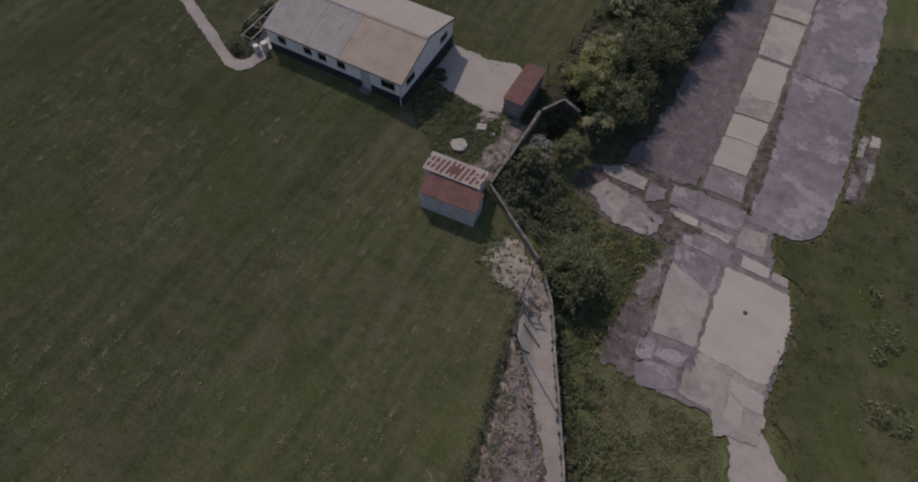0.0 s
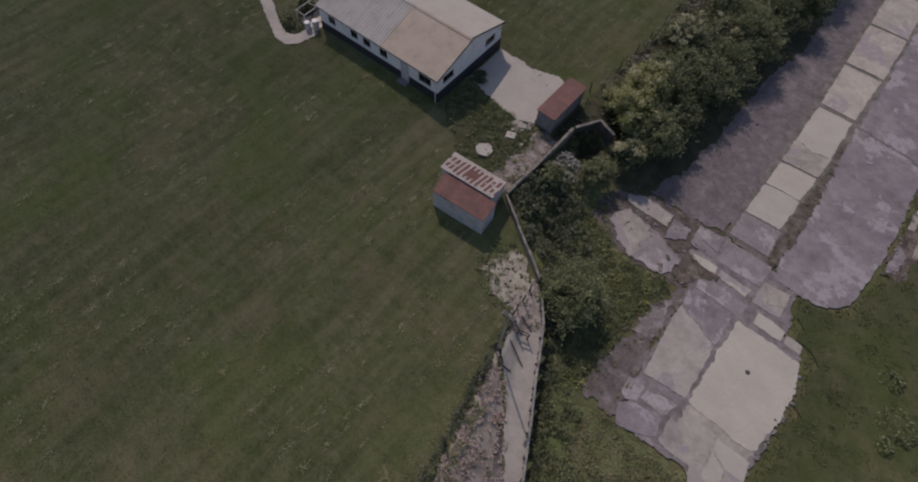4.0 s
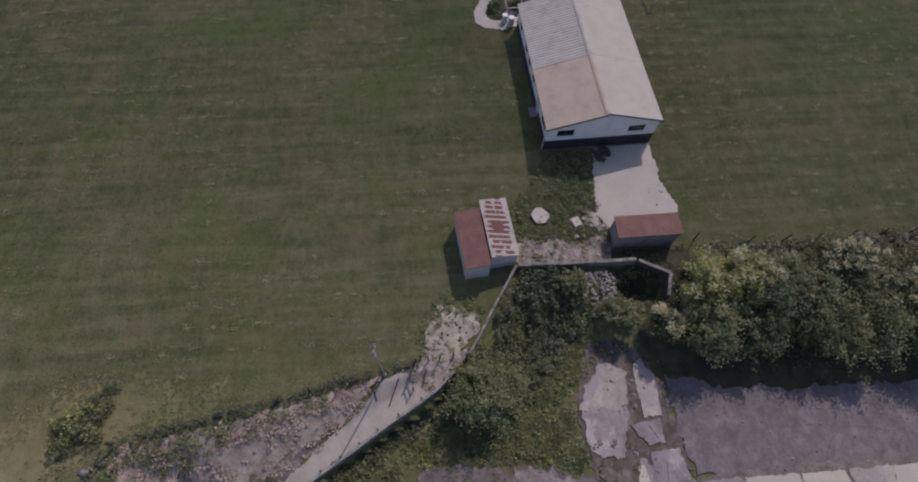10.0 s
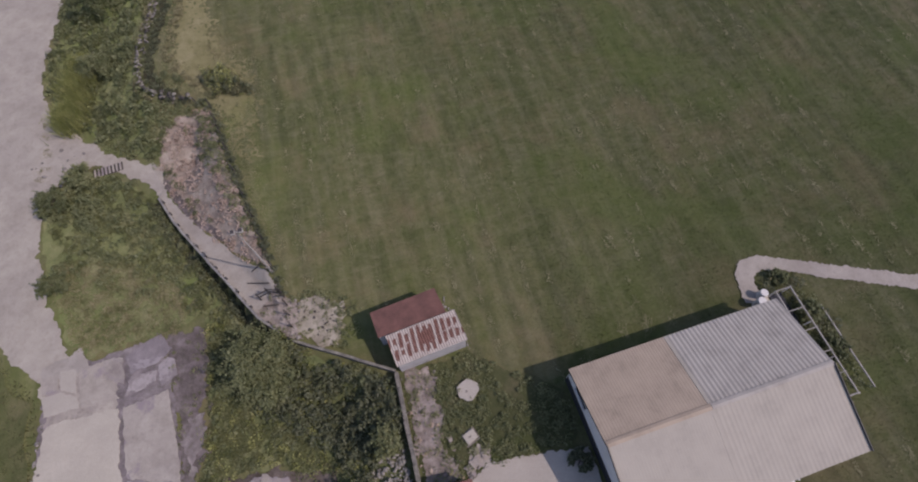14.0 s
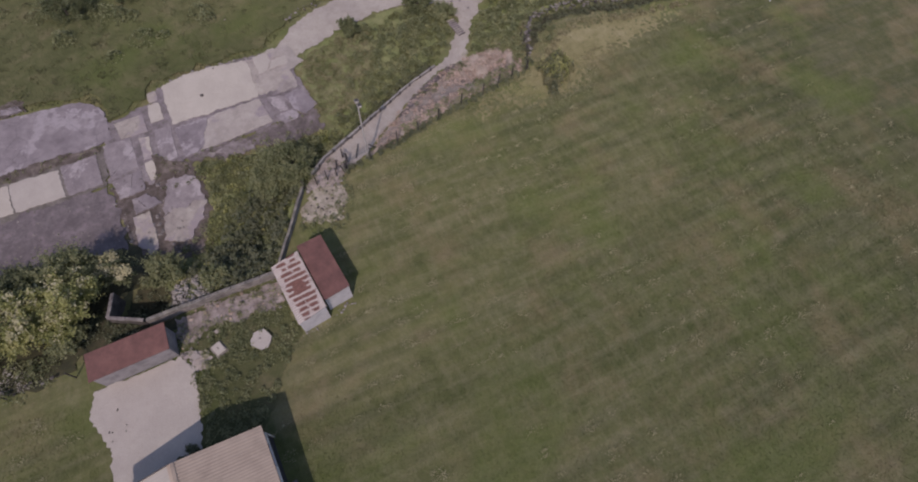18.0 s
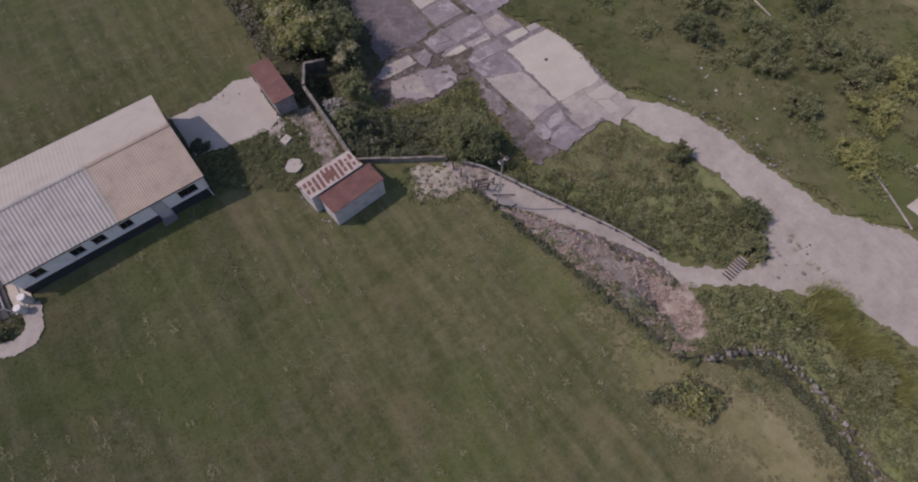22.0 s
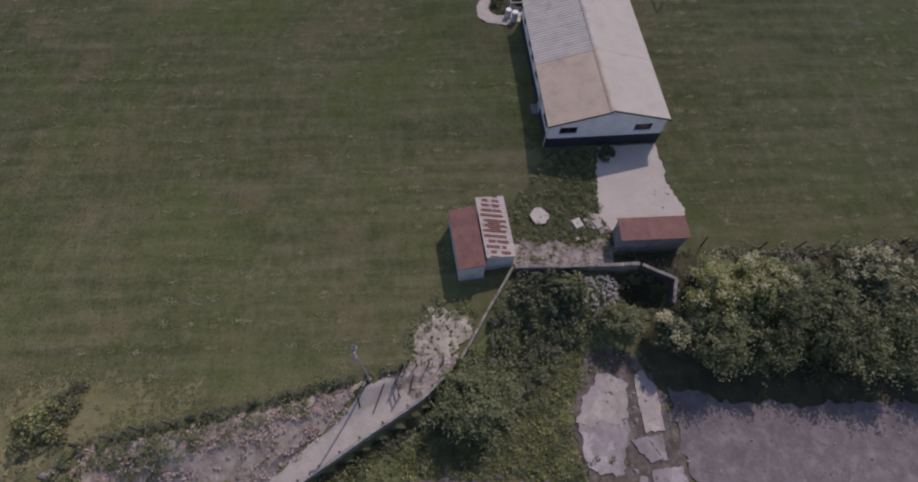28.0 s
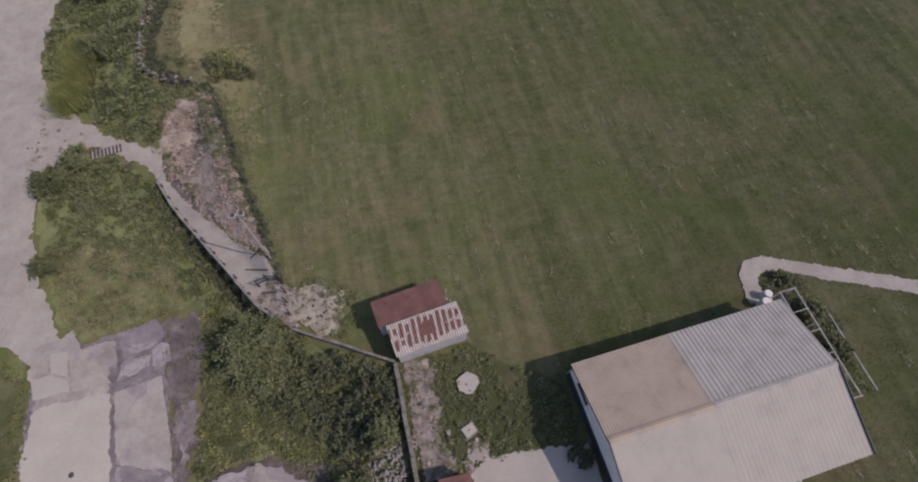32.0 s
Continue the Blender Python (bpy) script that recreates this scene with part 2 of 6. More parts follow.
M_DARKC = stone_material("mossy joint", (0.12, 0.108, 0.09), (0.18, 0.16, 0.145), (0.25, 0.224, 0.205), (0.085, 0.09, 0.045), 2.0, 0.6)
M_SLAB2 = stone_material("stained concrete", (0.32, 0.281, 0.252), (0.407, 0.369, 0.322), (0.475, 0.436, 0.378), (0.213, 0.181, 0.166), 1.2, 0.65, crack=0.12, blotch=0.3, worn_to=(0.29, 0.25, 0.255))
M_APRON = stone_material("dark weathered concrete", (0.14, 0.12, 0.12), (0.19, 0.163, 0.164), (0.252, 0.211, 0.218), (0.0999, 0.0873, 0.09), 1.6, 0.7, crack=0.3, blotch=0.45)
M_EARTHC = stone_material("mauve earth", (0.109, 0.0893, 0.0826), (0.17, 0.141, 0.138), (0.256, 0.218, 0.219), (0.0709, 0.0741, 0.0389), 1.6, 0.75)
M_DARKC2 = stone_material("broken foundation", (0.177, 0.151, 0.145), (0.259, 0.224, 0.221), (0.353, 0.311, 0.304), (0.121, 0.119, 0.0773), 1.8, 0.6)
M_TRACK = stone_material("pale gravel track", (0.388, 0.351, 0.301), (0.436, 0.398, 0.345), (0.466, 0.427, 0.372), (0.301, 0.26, 0.22), 1.4, 0.5)
M_RUBBLE = stone_material("rubble earth", (0.257, 0.204, 0.168), (0.37, 0.308, 0.26), (0.465, 0.407, 0.349), (0.143, 0.125, 0.0831), 1.7, 0.7)
M_SOIL = stone_material("brown soil", (0.085, 0.066, 0.052), (0.14, 0.112, 0.095), (0.23, 0.192, 0.168), (0.06, 0.062, 0.03), 2.0, 0.6)
M_STONE = stone_material("field stone", (0.16, 0.145, 0.135), (0.24, 0.22, 0.205), (0.36, 0.335, 0.315), (0.10, 0.09, 0.075), 3.0, 0.5)
M_REDSTONE = stone_material("reddish stone", (0.3, 0.228, 0.179), (0.41, 0.33, 0.268), (0.5, 0.425, 0.357), (0.21, 0.155, 0.122), 2.5, 0.4)
M_DARKSTONE = stone_material("dark stone", (0.05, 0.045, 0.04), (0.09, 0.08, 0.072), (0.14, 0.125, 0.115), (0.04, 0.04, 0.03), 3.0, 0.4)
M_PALESTONE = stone_material("pale stone", (0.24, 0.225, 0.205), (0.33, 0.31, 0.285), (0.42, 0.40, 0.37), (0.2, 0.19, 0.16), 3.0, 0.4)
M_COPING = stone_material("lichened coping", (0.16, 0.15, 0.13), (0.235, 0.22, 0.19), (0.33, 0.305, 0.265), (0.11, 0.11, 0.07), 3.0, 0.6)
M_YARDEARTH = stone_material("stony yard earth", (0.224, 0.185, 0.16), (0.342, 0.291, 0.26), (0.459, 0.403, 0.37), (0.112, 0.112, 0.056), 2.2, 0.6)
M_WHITE = plain("white render", (0.62, 0.61, 0.62), 0.85, 0.08, 1.2)
M_PLINTH = plain("dark bitumen plinth", (0.022, 0.023, 0.032), 0.7, 0.2, 2.0)
M_GREY_ROOF = plain("grey fibre cement", (0.335, 0.315, 0.29), 0.85, 0.1, 0.9)
M_PALE_ROOF = plain("pale fibre cement", (0.34, 0.314, 0.274), 0.85, 0.05, 0.9)
M_TAN_ROOF = plain("tan coated sheet", (0.333, 0.27, 0.211), 0.7, 0.1, 0.9)
M_TRIM = plain("dark trim", (0.06, 0.055, 0.055), 0.6, 0.15)
M_GLASS = plain("dark window glass", (0.012, 0.013, 0.016), 0.12, 0.1)
M_DARKWOOD = plain("dark timber", (0.045, 0.04, 0.036), 0.9, 0.3, 6.0)
M_POLE = plain("dull galvanised pole", (0.32, 0.305, 0.29), 0.7, 0.15, 3.0)
M_WPAINT = plain("white paint", (0.55, 0.54, 0.53), 0.6, 0.06)
M_SHEDWALL = plain("pale shed cladding", (0.39, 0.382, 0.39), 0.8, 0.12, 1.6)
# store wall grey, with the shade of its far sides put into the tone
M_STOREWALL = plain("shade-darkened grey cladding", (0.2, 0.19, 0.195), 0.85, 0.2, 1.6)
M_DEADWOOD = leaf_material("bleached dead twigs", (0.2, 0.185, 0.15), (0.3, 0.285, 0.24), (0.42, 0.4, 0.35), glow=0.12, gloss=0.1)
M_BARK = plain("bark", (0.09, 0.075, 0.06), 0.95, 0.3, 8.0)
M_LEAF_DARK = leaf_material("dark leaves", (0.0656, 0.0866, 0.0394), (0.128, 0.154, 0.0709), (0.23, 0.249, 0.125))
M_LEAF_MID = leaf_material("green leaves", (0.109, 0.136, 0.0598), (0.196, 0.221, 0.106), (0.316, 0.328, 0.172))
M_LEAF_YEL = leaf_material("yellow-green leaves", (0.161, 0.19, 0.0569), (0.287, 0.31, 0.103), (0.448, 0.448, 0.186), (0.46, 0.454, 0.207))
M_CLIP = leaf_material("cut grass", (0.181, 0.181, 0.0937), (0.249, 0.243, 0.135), (0.341, 0.323, 0.199), glow=0.12, gloss=0.1)
M_SHOOT = leaf_material("grass shoots", (0.088, 0.107, 0.0405), (0.141, 0.16, 0.0634), (0.207, 0.213, 0.0968))
M_BRUSH = leaf_material("dry brushwood", (0.12, 0.12, 0.056), (0.2, 0.192, 0.1), (0.304, 0.284, 0.168), glow=0.12, gloss=0.1)
# very dark: litter under the hedge, and painted shade beside store and walls
M_HUMUS_SHADE = stone_material("leaf litter and shade", (0.03, 0.032, 0.015), (0.05, 0.05, 0.022), (0.08, 0.07, 0.035), (0.045, 0.06, 0.02), 2.0, 0.6)
M_IVY = leaf_material("ivy leaves", (0.0598, 0.0754, 0.0408), (0.117, 0.138, 0.0766), (0.227, 0.244, 0.146))
M_GRAVEL = stone_material("weedy gravel", (0.31, 0.275, 0.216), (0.4, 0.362, 0.296), (0.47, 0.43, 0.357), (0.12, 0.12, 0.0506), 1.1, 0.85)
M_STRAW = leaf_material("dry grass", (0.153, 0.145, 0.0765), (0.208, 0.196, 0.111), (0.281, 0.259, 0.157), glow=0.12, gloss=0.1)
M_TWIG = leaf_material("reddish twigs", (0.24, 0.178, 0.145), (0.36, 0.28, 0.235), (0.48, 0.395, 0.345), glow=0.12, gloss=0.1)
M_FLOWER = leaf_material("pale blossom", (0.26, 0.25, 0.12), (0.4, 0.38, 0.22), (0.54, 0.51, 0.35), glow=0.12, gloss=0.1)


def rust_material():
    m = Mat("rust red sheet", 0.85)
    c = m.ramp(m.noise(1.4, 6, 0.7), *stops((0.09, 0.044, 0.037), (0.137, 0.064, 0.054), (0.175, 0.086, 0.07)))
    c = m.mix(m.ramp(m.noise(5, 6, 0.8), (0.55, (0, 0, 0)), (0.75, (0.6, 0.6, 0.6))), c, (0.08, 0.05, 0.045))
    return m.colour(c).bump(m.noise(20, 4), 0.2, 0.01).m


def striped_material():
    """Galvanised corrugated sheet, rusted in two rows of ragged bars that run down the slope."""
    m = Mat("half-rusted corrugated sheet", 0.8)

    def calc(op, a, b=0.0, c=0.0):
        n = m.t.nodes.new("ShaderNodeMath")
        n.operation = op
        for sock, v in zip(n.inputs, (a, b, c)):
            if isinstance(v, (int, float)):
                sock.default_value = v
            else:
                m.link(v, sock)
        return n.outputs[0]

    split = m.t.nodes.new("ShaderNodeSeparateXYZ")
    m.link(m.co, split.inputs[0])
    # across the sheets, and down the slope from 0 at the top to 1 at the eave
    across = calc("MULTIPLY_ADD", split.outputs["Y"], -0.06, split.outputs["X"])
    down = calc("MULTIPLY", calc("ADD", calc("MULTIPLY_ADD", split.outputs["X"], -0.06, split.outputs["Y"]), 5.74), 1 / 1.9)
    rag = calc("SUBTRACT", m.noise(3.2, 5, 0.7, m.co), 0.5)
    bar = calc("ABSOLUTE", calc("SUBTRACT", calc("FRACT", calc("MULTIPLY", calc("MULTIPLY_ADD", rag, 0.12, across), 1 / 0.37)), 0.5))
    bar_no = calc("FLOOR", calc("MULTIPLY", across, 1 / 0.37))
    vary = calc("FRACT", calc("MULTIPLY", calc("SINE", calc("MULTIPLY", bar_no, 12.9)), 43.7))
    edge = calc("MULTIPLY_ADD", rag, 0.35, down)
    upper = calc("SUBTRACT", calc("MULTIPLY_ADD", vary, 0.1, 0.13), calc("ABSOLUTE", calc("SUBTRACT", edge, 0.3)))
    lower = calc("SUBTRACT", calc("MULTIPLY_ADD", vary, -0.1, 0.2), calc("ABSOLUTE", calc("SUBTRACT", edge, 0.67)))
    rows = calc("MAXIMUM", upper, lower)
    # the middle sheets are rusted right through between the two rows
    middle = calc("SUBTRACT", 0.42, calc("ABSOLUTE", calc("SUBTRACT", split.outputs["X"], 7.0)))
    heart = calc("MINIMUM", middle, calc("SUBTRACT", 0.2, calc("ABSOLUTE", calc("SUBTRACT", edge, 0.46))))
    fade = calc("MULTIPLY_ADD", calc("ABSOLUTE", calc("SUBTRACT", split.outputs["X"], 7.0)), -0.05, 0.06)
    bars = calc("MINIMUM", calc("ADD", rows, fade), calc("MULTIPLY", calc("SUBTRACT", 0.31, bar), 0.5))
    mask = calc("MULTIPLY_ADD", calc("MAXIMUM", bars, heart), 8.0, 0.5)
    base = m.ramp(m.noise(2.0, 6, 0.7, m.co), *stops((0.3, 0.255, 0.23), (0.39, 0.345, 0.315), (0.43, 0.39, 0.36)))
    rust = m.ramp(m.noise(5.0, 5, 0.7, m.co), *stops((0.105, 0.046, 0.038), (0.15, 0.068, 0.054), (0.2, 0.1, 0.08)))
    c = m.mix(m.ramp(mask, (0.42, (0, 0, 0)), (0.62, (1, 1, 1))), base, rust)
    c = m.mix(0.35, c, m.ramp(m.noise(6, 5), (0.3, (0.6, 0.55, 0.52)), (0.7, (1, 1, 1))), "MULTIPLY")
    return m.colour(c).m


M_RUST, M_STRIPED = rust_material(), striped_material()


# ---- mesh helpers ----
def mesh_from(name, verts, faces, mat, smooth=False):
    me = bpy.data.meshes.new(name)
    me.from_pydata([tuple(v) for v in verts], [], faces)
    me.materials.append(mat)
    if smooth:
        me.polygons.foreach_set("use_smooth", [True] * len(me.polygons))
    return me


def child(name, me, parent, label="", at=None):
    ob = new(name, me)
    if parent is not None:
        ob.parent = parent
    if at is not None:
        ob.matrix_basis = at
    return tagged(ob, label)


def empty(name, at=None):
    ob = new(name)
    ob.empty_display_size = 0.2
    if at is not None:
        ob.matrix_basis = at
    return ob


def box_data(x0, x1, y0, y1, z0, z1, bevel=0.0):
    bm = bmesh.new()
    bmesh.ops.create_cube(bm, size=1)
    for v in bm.verts:
        v.co = Vector(((x0 + x1) / 2 + v.co.x * (x1 - x0), (y0 + y1) / 2 + v.co.y * (y1 - y0), (z0 + z1) / 2 + v.co.z * (z1 - z0)))
    if bevel:
        bmesh.ops.bevel(bm, geom=bm.edges[:], offset=bevel, segments=1, affect="EDGES")
    return bm


def bm_mesh(name, bm, mat):
    me = bpy.data.meshes.new(name)
    bm.to_mesh(me)
    bm.free()
    me.materials.append(mat)
    return me


def part(name, bm, mat, parent, label=""):
    return child(name, bm_mesh(name, bm, mat), parent, label)


def box(name, dims, mat, parent, label="", bevel=0.01):
    return part(name, box_data(*dims, bevel), mat, parent, label)


def tube_data(p, q, r0, r1, n=8):
    p, q = Vector(p), Vector(q)
    bm = bmesh.new()
    d = q - p
    bmesh.ops.create_cone(bm, cap_ends=True, segments=n, radius1=r0, radius2=r1, depth=d.length,
                          matrix=Matrix.Translation((p + q) / 2) @ d.to_track_quat("Z", "Y").to_matrix().to_4x4())
    return bm


def tube(name, p, q, r0, r1, mat, parent, label="", n=8):
    return part(name, tube_data(p, q, r0, r1, n), mat, parent, label)


def ragged(points, jitter, step, rng):
    """The outline of points with its edges cut into short, uneven pieces."""
    out = []
    for (x0, y0), (x1, y1) in zip(points, points[1:] + points[:1]):
        n = max(1, int(math.hypot(x1 - x0, y1 - y0) / step))
        for i in range(n):
            k = i / n
            x, y = x0 + (x1 - x0) * k, y0 + (y1 - y0) * k
            w = 2.2 * jitter
            dx = w * (noise.noise((x * 0.9, y * 0.9, 7.0)) + 0.7 * noise.noise((x * 2.6, y * 2.6, 7.0)))
            dy = w * (noise.noise((x * 0.9, y * 0.9, 19.0)) + 0.7 * noise.noise((x * 2.6, y * 2.6, 19.0)))
            out.append((x + dx + rng.gauss(0, jitter * 0.7), y + dy + rng.gauss(0, jitter * 0.7)))
    return out


def sheet_data(points, z0, z1, jitter=0.06, step=0.35, seed=1):
    """A flat slab over a ragged outline, from z0 up to z1."""
    rng = random.Random(seed)
    pts = ragged(points, jitter, step, rng)
    bm = bmesh.new()
    top = [bm.verts.new((x, y, z1)) for x, y in pts]
    f = bm.faces.new(top)
    bm.normal_update()
    low = [bm.verts.new((x, y, z0)) for x, y in pts]
    n = len(pts)
    for i in range(n):
        bm.faces.new((top[i], low[i], low[(i + 1) % n], top[(i + 1) % n]))
    bmesh.ops.triangulate(bm, faces=[f])
    bmesh.ops.recalc_face_normals(bm, faces=bm.faces[:])
    return bm


def inside(poly, x, y):
    """Which of the points x, y (arrays) lie within the outline."""
    res = np.zeros(len(x), bool)
    for (x0, y0), (x1, y1) in zip(poly, poly[1:] + poly[:1]):
        if y0 == y1:
            continue
        hit = ((y0 > y) != (y1 > y)) & (x < (x1 - x0) * (y - y0) / (y1 - y0) + x0)
        res ^= hit
    return res


def scatter(poly, density, rng):
    xs, ys = [p[0] for p in poly], [p[1] for p in poly]
    n = int((max(xs) - min(xs)) * (max(ys) - min(ys)) * density)
    x, y = rng.uniform(min(xs), max(xs), n), rng.uniform(min(ys), max(ys), n)
    ok = inside(poly, x, y)
    return np.stack([x[ok], y[ok], np.zeros(ok.sum())], 1)


def leaf_data(name, pts, size, mat, rng, lift=0.4, slim=0.55, fold=0.12):
    """Small folded leaves at the points, each turned its own way. lift: how far they lie flat (1) or stand (0)."""
    n = len(pts)
    yaw = rng.uniform(0, 2 * np.pi, n)
    tilt = rng.normal(0, 1, n) * (1.25 - lift)
    s = size * rng.uniform(0.55, 1.35, n)
    ax = np.stack([np.cos(yaw) * np.cos(tilt), np.sin(yaw) * np.cos(tilt), np.sin(tilt)], 1)
    roll = rng.normal(0, 5.0 * fold, n)
    side = np.stack([-np.sin(yaw) * np.cos(roll), np.cos(yaw) * np.cos(roll), np.sin(roll)], 1)
    up = np.cross(ax, side)
    a = pts - ax * (s * 0.5)[:, None]
    b = pts + side * (s * slim * 0.5)[:, None] + up * (s * fold)[:, None]
    c = pts + ax * (s * 0.5)[:, None]
    d = pts - side * (s * slim * 0.5)[:, None] + up * (s * fold)[:, None]
    v = np.stack([a, b, c, d], 1).reshape(-1, 3)
    me = bpy.data.meshes.new(name)
    me.vertices.add(len(v))
    me.vertices.foreach_set("co", v.ravel().astype(np.float32))
    me.loops.add(4 * n)
    me.loops.foreach_set("vertex_index", np.arange(4 * n, dtype=np.int32))
    me.polygons.add(n)
    me.polygons.foreach_set("loop_start", np.arange(0, 4 * n, 4, dtype=np.int32))
    me.update(calc_edges=True)
    me.materials.append(mat)
    return me


def crown_points(rx, ry, rz, lobes, per, rng):
    """Leaf points of a crown about the origin: boughs that end in many loose sprays, with gaps between them."""
    mean = (rx * ry * rz) ** (1 / 3)
    d = rng.normal(0, 1, (lobes, 3))
    d /= np.linalg.norm(d, axis=1)[:, None]
    d[:, 2] = np.abs(d[:, 2]) * 1.05 - 0.3
    boughs = d * np.array([rx, ry, rz]) * (rng.uniform(0.35, 1.0, lobes) ** 0.6)[:, None] * 0.86
    out = []
    sprays = 7
    for c, way in zip(boughs, d):
        r = rng.uniform(0.16, 0.34) * mean
        k = rng.normal(0, 1, (sprays, 3))
        k /= np.linalg.norm(k, axis=1)[:, None]
        heads = c + k * r * np.array([1, 1, 0.8]) + way * r * 0.3
        n = max(4, per // sprays)
        for h in heads:
            grow = h - c + np.array([0, 0, 0.25 * r])
            t = rng.normal(0, 0.45, n)
            out.append(h + grow * t[:, None] + rng.normal(0, 0.13 * mean * 0.5, (n, 3)))
    return np.concatenate(out)


def mound_points(centres, radius, height, per, rng):
    """Leaf points on many small uneven domes."""
    n = len(centres)
    r = radius * rng.uniform(0.55, 1.35, n)
    h = height * rng.uniform(0.35, 1.25, n)
    a = rng.uniform(0, 2 * np.pi, (n, per))
    k = np.sqrt(rng.random((n, per)))
    x = centres[:, 0:1] + np.cos(a) * k * r[:, None]
    y = centres[:, 1:2] + np.sin(a) * k * r[:, None]
    z = centres[:, 2:3] + (1 - k ** 2) * h[:, None] * rng.uniform(0.6, 1.05, (n, per)) + 0.03
    return np.stack([x.ravel(), y.ravel(), z.ravel()], 1)


# ---- ground ----
LOW = -1.8
EDGE = np.array([(60, 9.7), (8, 9.7), (6.6, 10.9), (4, 9.9), (1.4, 9.3), (-3.3, 9.35), (-7.2, 14.8), (-9.6, 16.8), (-12.4, 18.25), (-15.7, 20.1), (-19.2, 21.9), (-22.0, 23.0), (-24.5, 21.5), (-28, 21.2), (-34, 22.2), (-42, 21.2), (-64, 19.5)])[::-1]
FENCE = [(14.9, -10.5), (15.2, -12.6), (15.55, -14.9), (16.3, -18.8), (16.95, -23.1), (17.7, -27.6)]
FENCE_Y = np.array([p[1] for p in FENCE])[::-1]
FENCE_X = np.array([p[0] for p in FENCE])[::-1]


def smooth01(k):
    k = np.clip(k, 0, 1)
    return k * k * (3 - 2 * k)


def height(x, y):
    """The lie of the land: a level field and yard, and the lower ground with the old slabs to the east."""
    x, y = np.asarray(x, float), np.asarray(y, float)
    xe = np.interp(y, EDGE[:, 0], EDGE[:, 1])
    run = np.interp(y, [-64, -30, -25, -22, -10, -6, 0, 8, 14], [7, 6, 3, 1.0, 1.2, 3.0, 5.0, 7.0, 7.0])
    lane = np.interp(y, [-64, -28, -24.5, -23, -20.8, -13.4, -9.2, -8.0], [0, 0, LOW, LOW, -1.6, -0.75, -0.1, 0])
    xf = np.interp(y, FENCE_Y, FENCE_X) + 0.4
    down = lane * smooth01((x - xf) / np.maximum(xe - 1.3 - xf, 0.5))
    start = np.where((y < -8) & (y > -28), lane - 1.2 * ((y > -22.5) & (y < -8)), 0.0)
    low = start + (LOW - start) * smooth01((x - xe - 0.15) / run)
    low = np.maximum(low, LOW)
    low = low - 1.5 * np.exp(-(((x - 11.2) / 1.2) ** 2) - ((y - 4.8) / 1.5) ** 4)
    rise = 0.45 * smooth01((4.0 - x) / 8.0) * smooth01((y + 13.0) / 9.0)
    return np.where(x < xe, np.where((y < -8) & (y > -28), down, 0.0) + rise, low)


def ground_sheet():
    """One sheet to the horizon, fine near the place."""
    xs = sorted(set([-2500, -800, -300, -120] + list(np.arange(-60, 8.1, 2.0)) + list(np.arange(8.5, 33, 0.5)) + list(np.arange(34, 76.1, 2.0)) + [140, 320, 800, 2500]))
    ys = sorted(set([-2500, -800, -300, -120, -80] + list(np.arange(-66, -30.1, 1.0)) + list(np.arange(-30, 14.1, 0.5)) + list(np.arange(15, 60.1, 1.5)) + [90, 140, 320, 800, 2500]))
    gx, gy = np.meshgrid(xs, ys)
    gz = height(gx, gy) - 0.05
    wob = np.array([noise.noise((x * 0.13, y * 0.13, 3.0)) for x, y in zip(gx.ravel(), gy.ravel())]).reshape(gx.shape)
    soft = ((gx < 3) | (gx > 40)) & (np.abs(gx) < 100) & (np.abs(gy) < 100)
    gz = gz + np.where(soft, 0.005 * wob, 0)
    w = len(xs)
    faces = [(j * w + i, j * w + i + 1, (j + 1) * w + i + 1, (j + 1) * w + i) for j in range(len(ys) - 1) for i in range(w - 1)]
    verts = np.stack([gx.ravel(), gy.ravel(), gz.ravel()], 1)
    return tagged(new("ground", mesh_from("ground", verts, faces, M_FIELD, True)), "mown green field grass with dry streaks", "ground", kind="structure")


ground_sheet()

TRACK = [(28.2, -10.6), (31.2, -8.6), (31.5, -10.3), (33.7, -13.0), (35.0, -16.5), (35.2, -20.0), (35.5, -23.5), (36.0, -27.2), (38.8, -31.0), (39.7, -37.0), (38.2, -47.0), (38.2, -66.0),
         (30.4, -66.0), (30.3, -46.0), (31.8, -37.5), (30.9, -32.6), (29.0, -30.4), (26.7, -27.6), (24.0, -25.8), (22.3, -24.6), (23.0, -22.4), (24.5, -24.0), (27.2, -26.4), (29.0, -26.7),
         (31.1, -24.6), (31.7, -21.7), (31.3, -18.2), (30.7, -15.4), (29.4, -11.6)]
PATH_LANE = [(16.2, -9.1), (16.8, -9.6), (18.3, -12.4), (20.15, -15.75), (21.95, -19.2), (22.95, -21.8), (23.4, -23.0), (23.2, -25.2), (22.7, -23.6), (22.2, -21.8),
             (21.4, -20.2), (20.5, -18.6), (19.6, -17.4), (18.8, -16.5), (18.0, -15.2), (17.3, -14.2), (16.4, -13.3), (15.6, -12.5), (15.2, -11.0)]
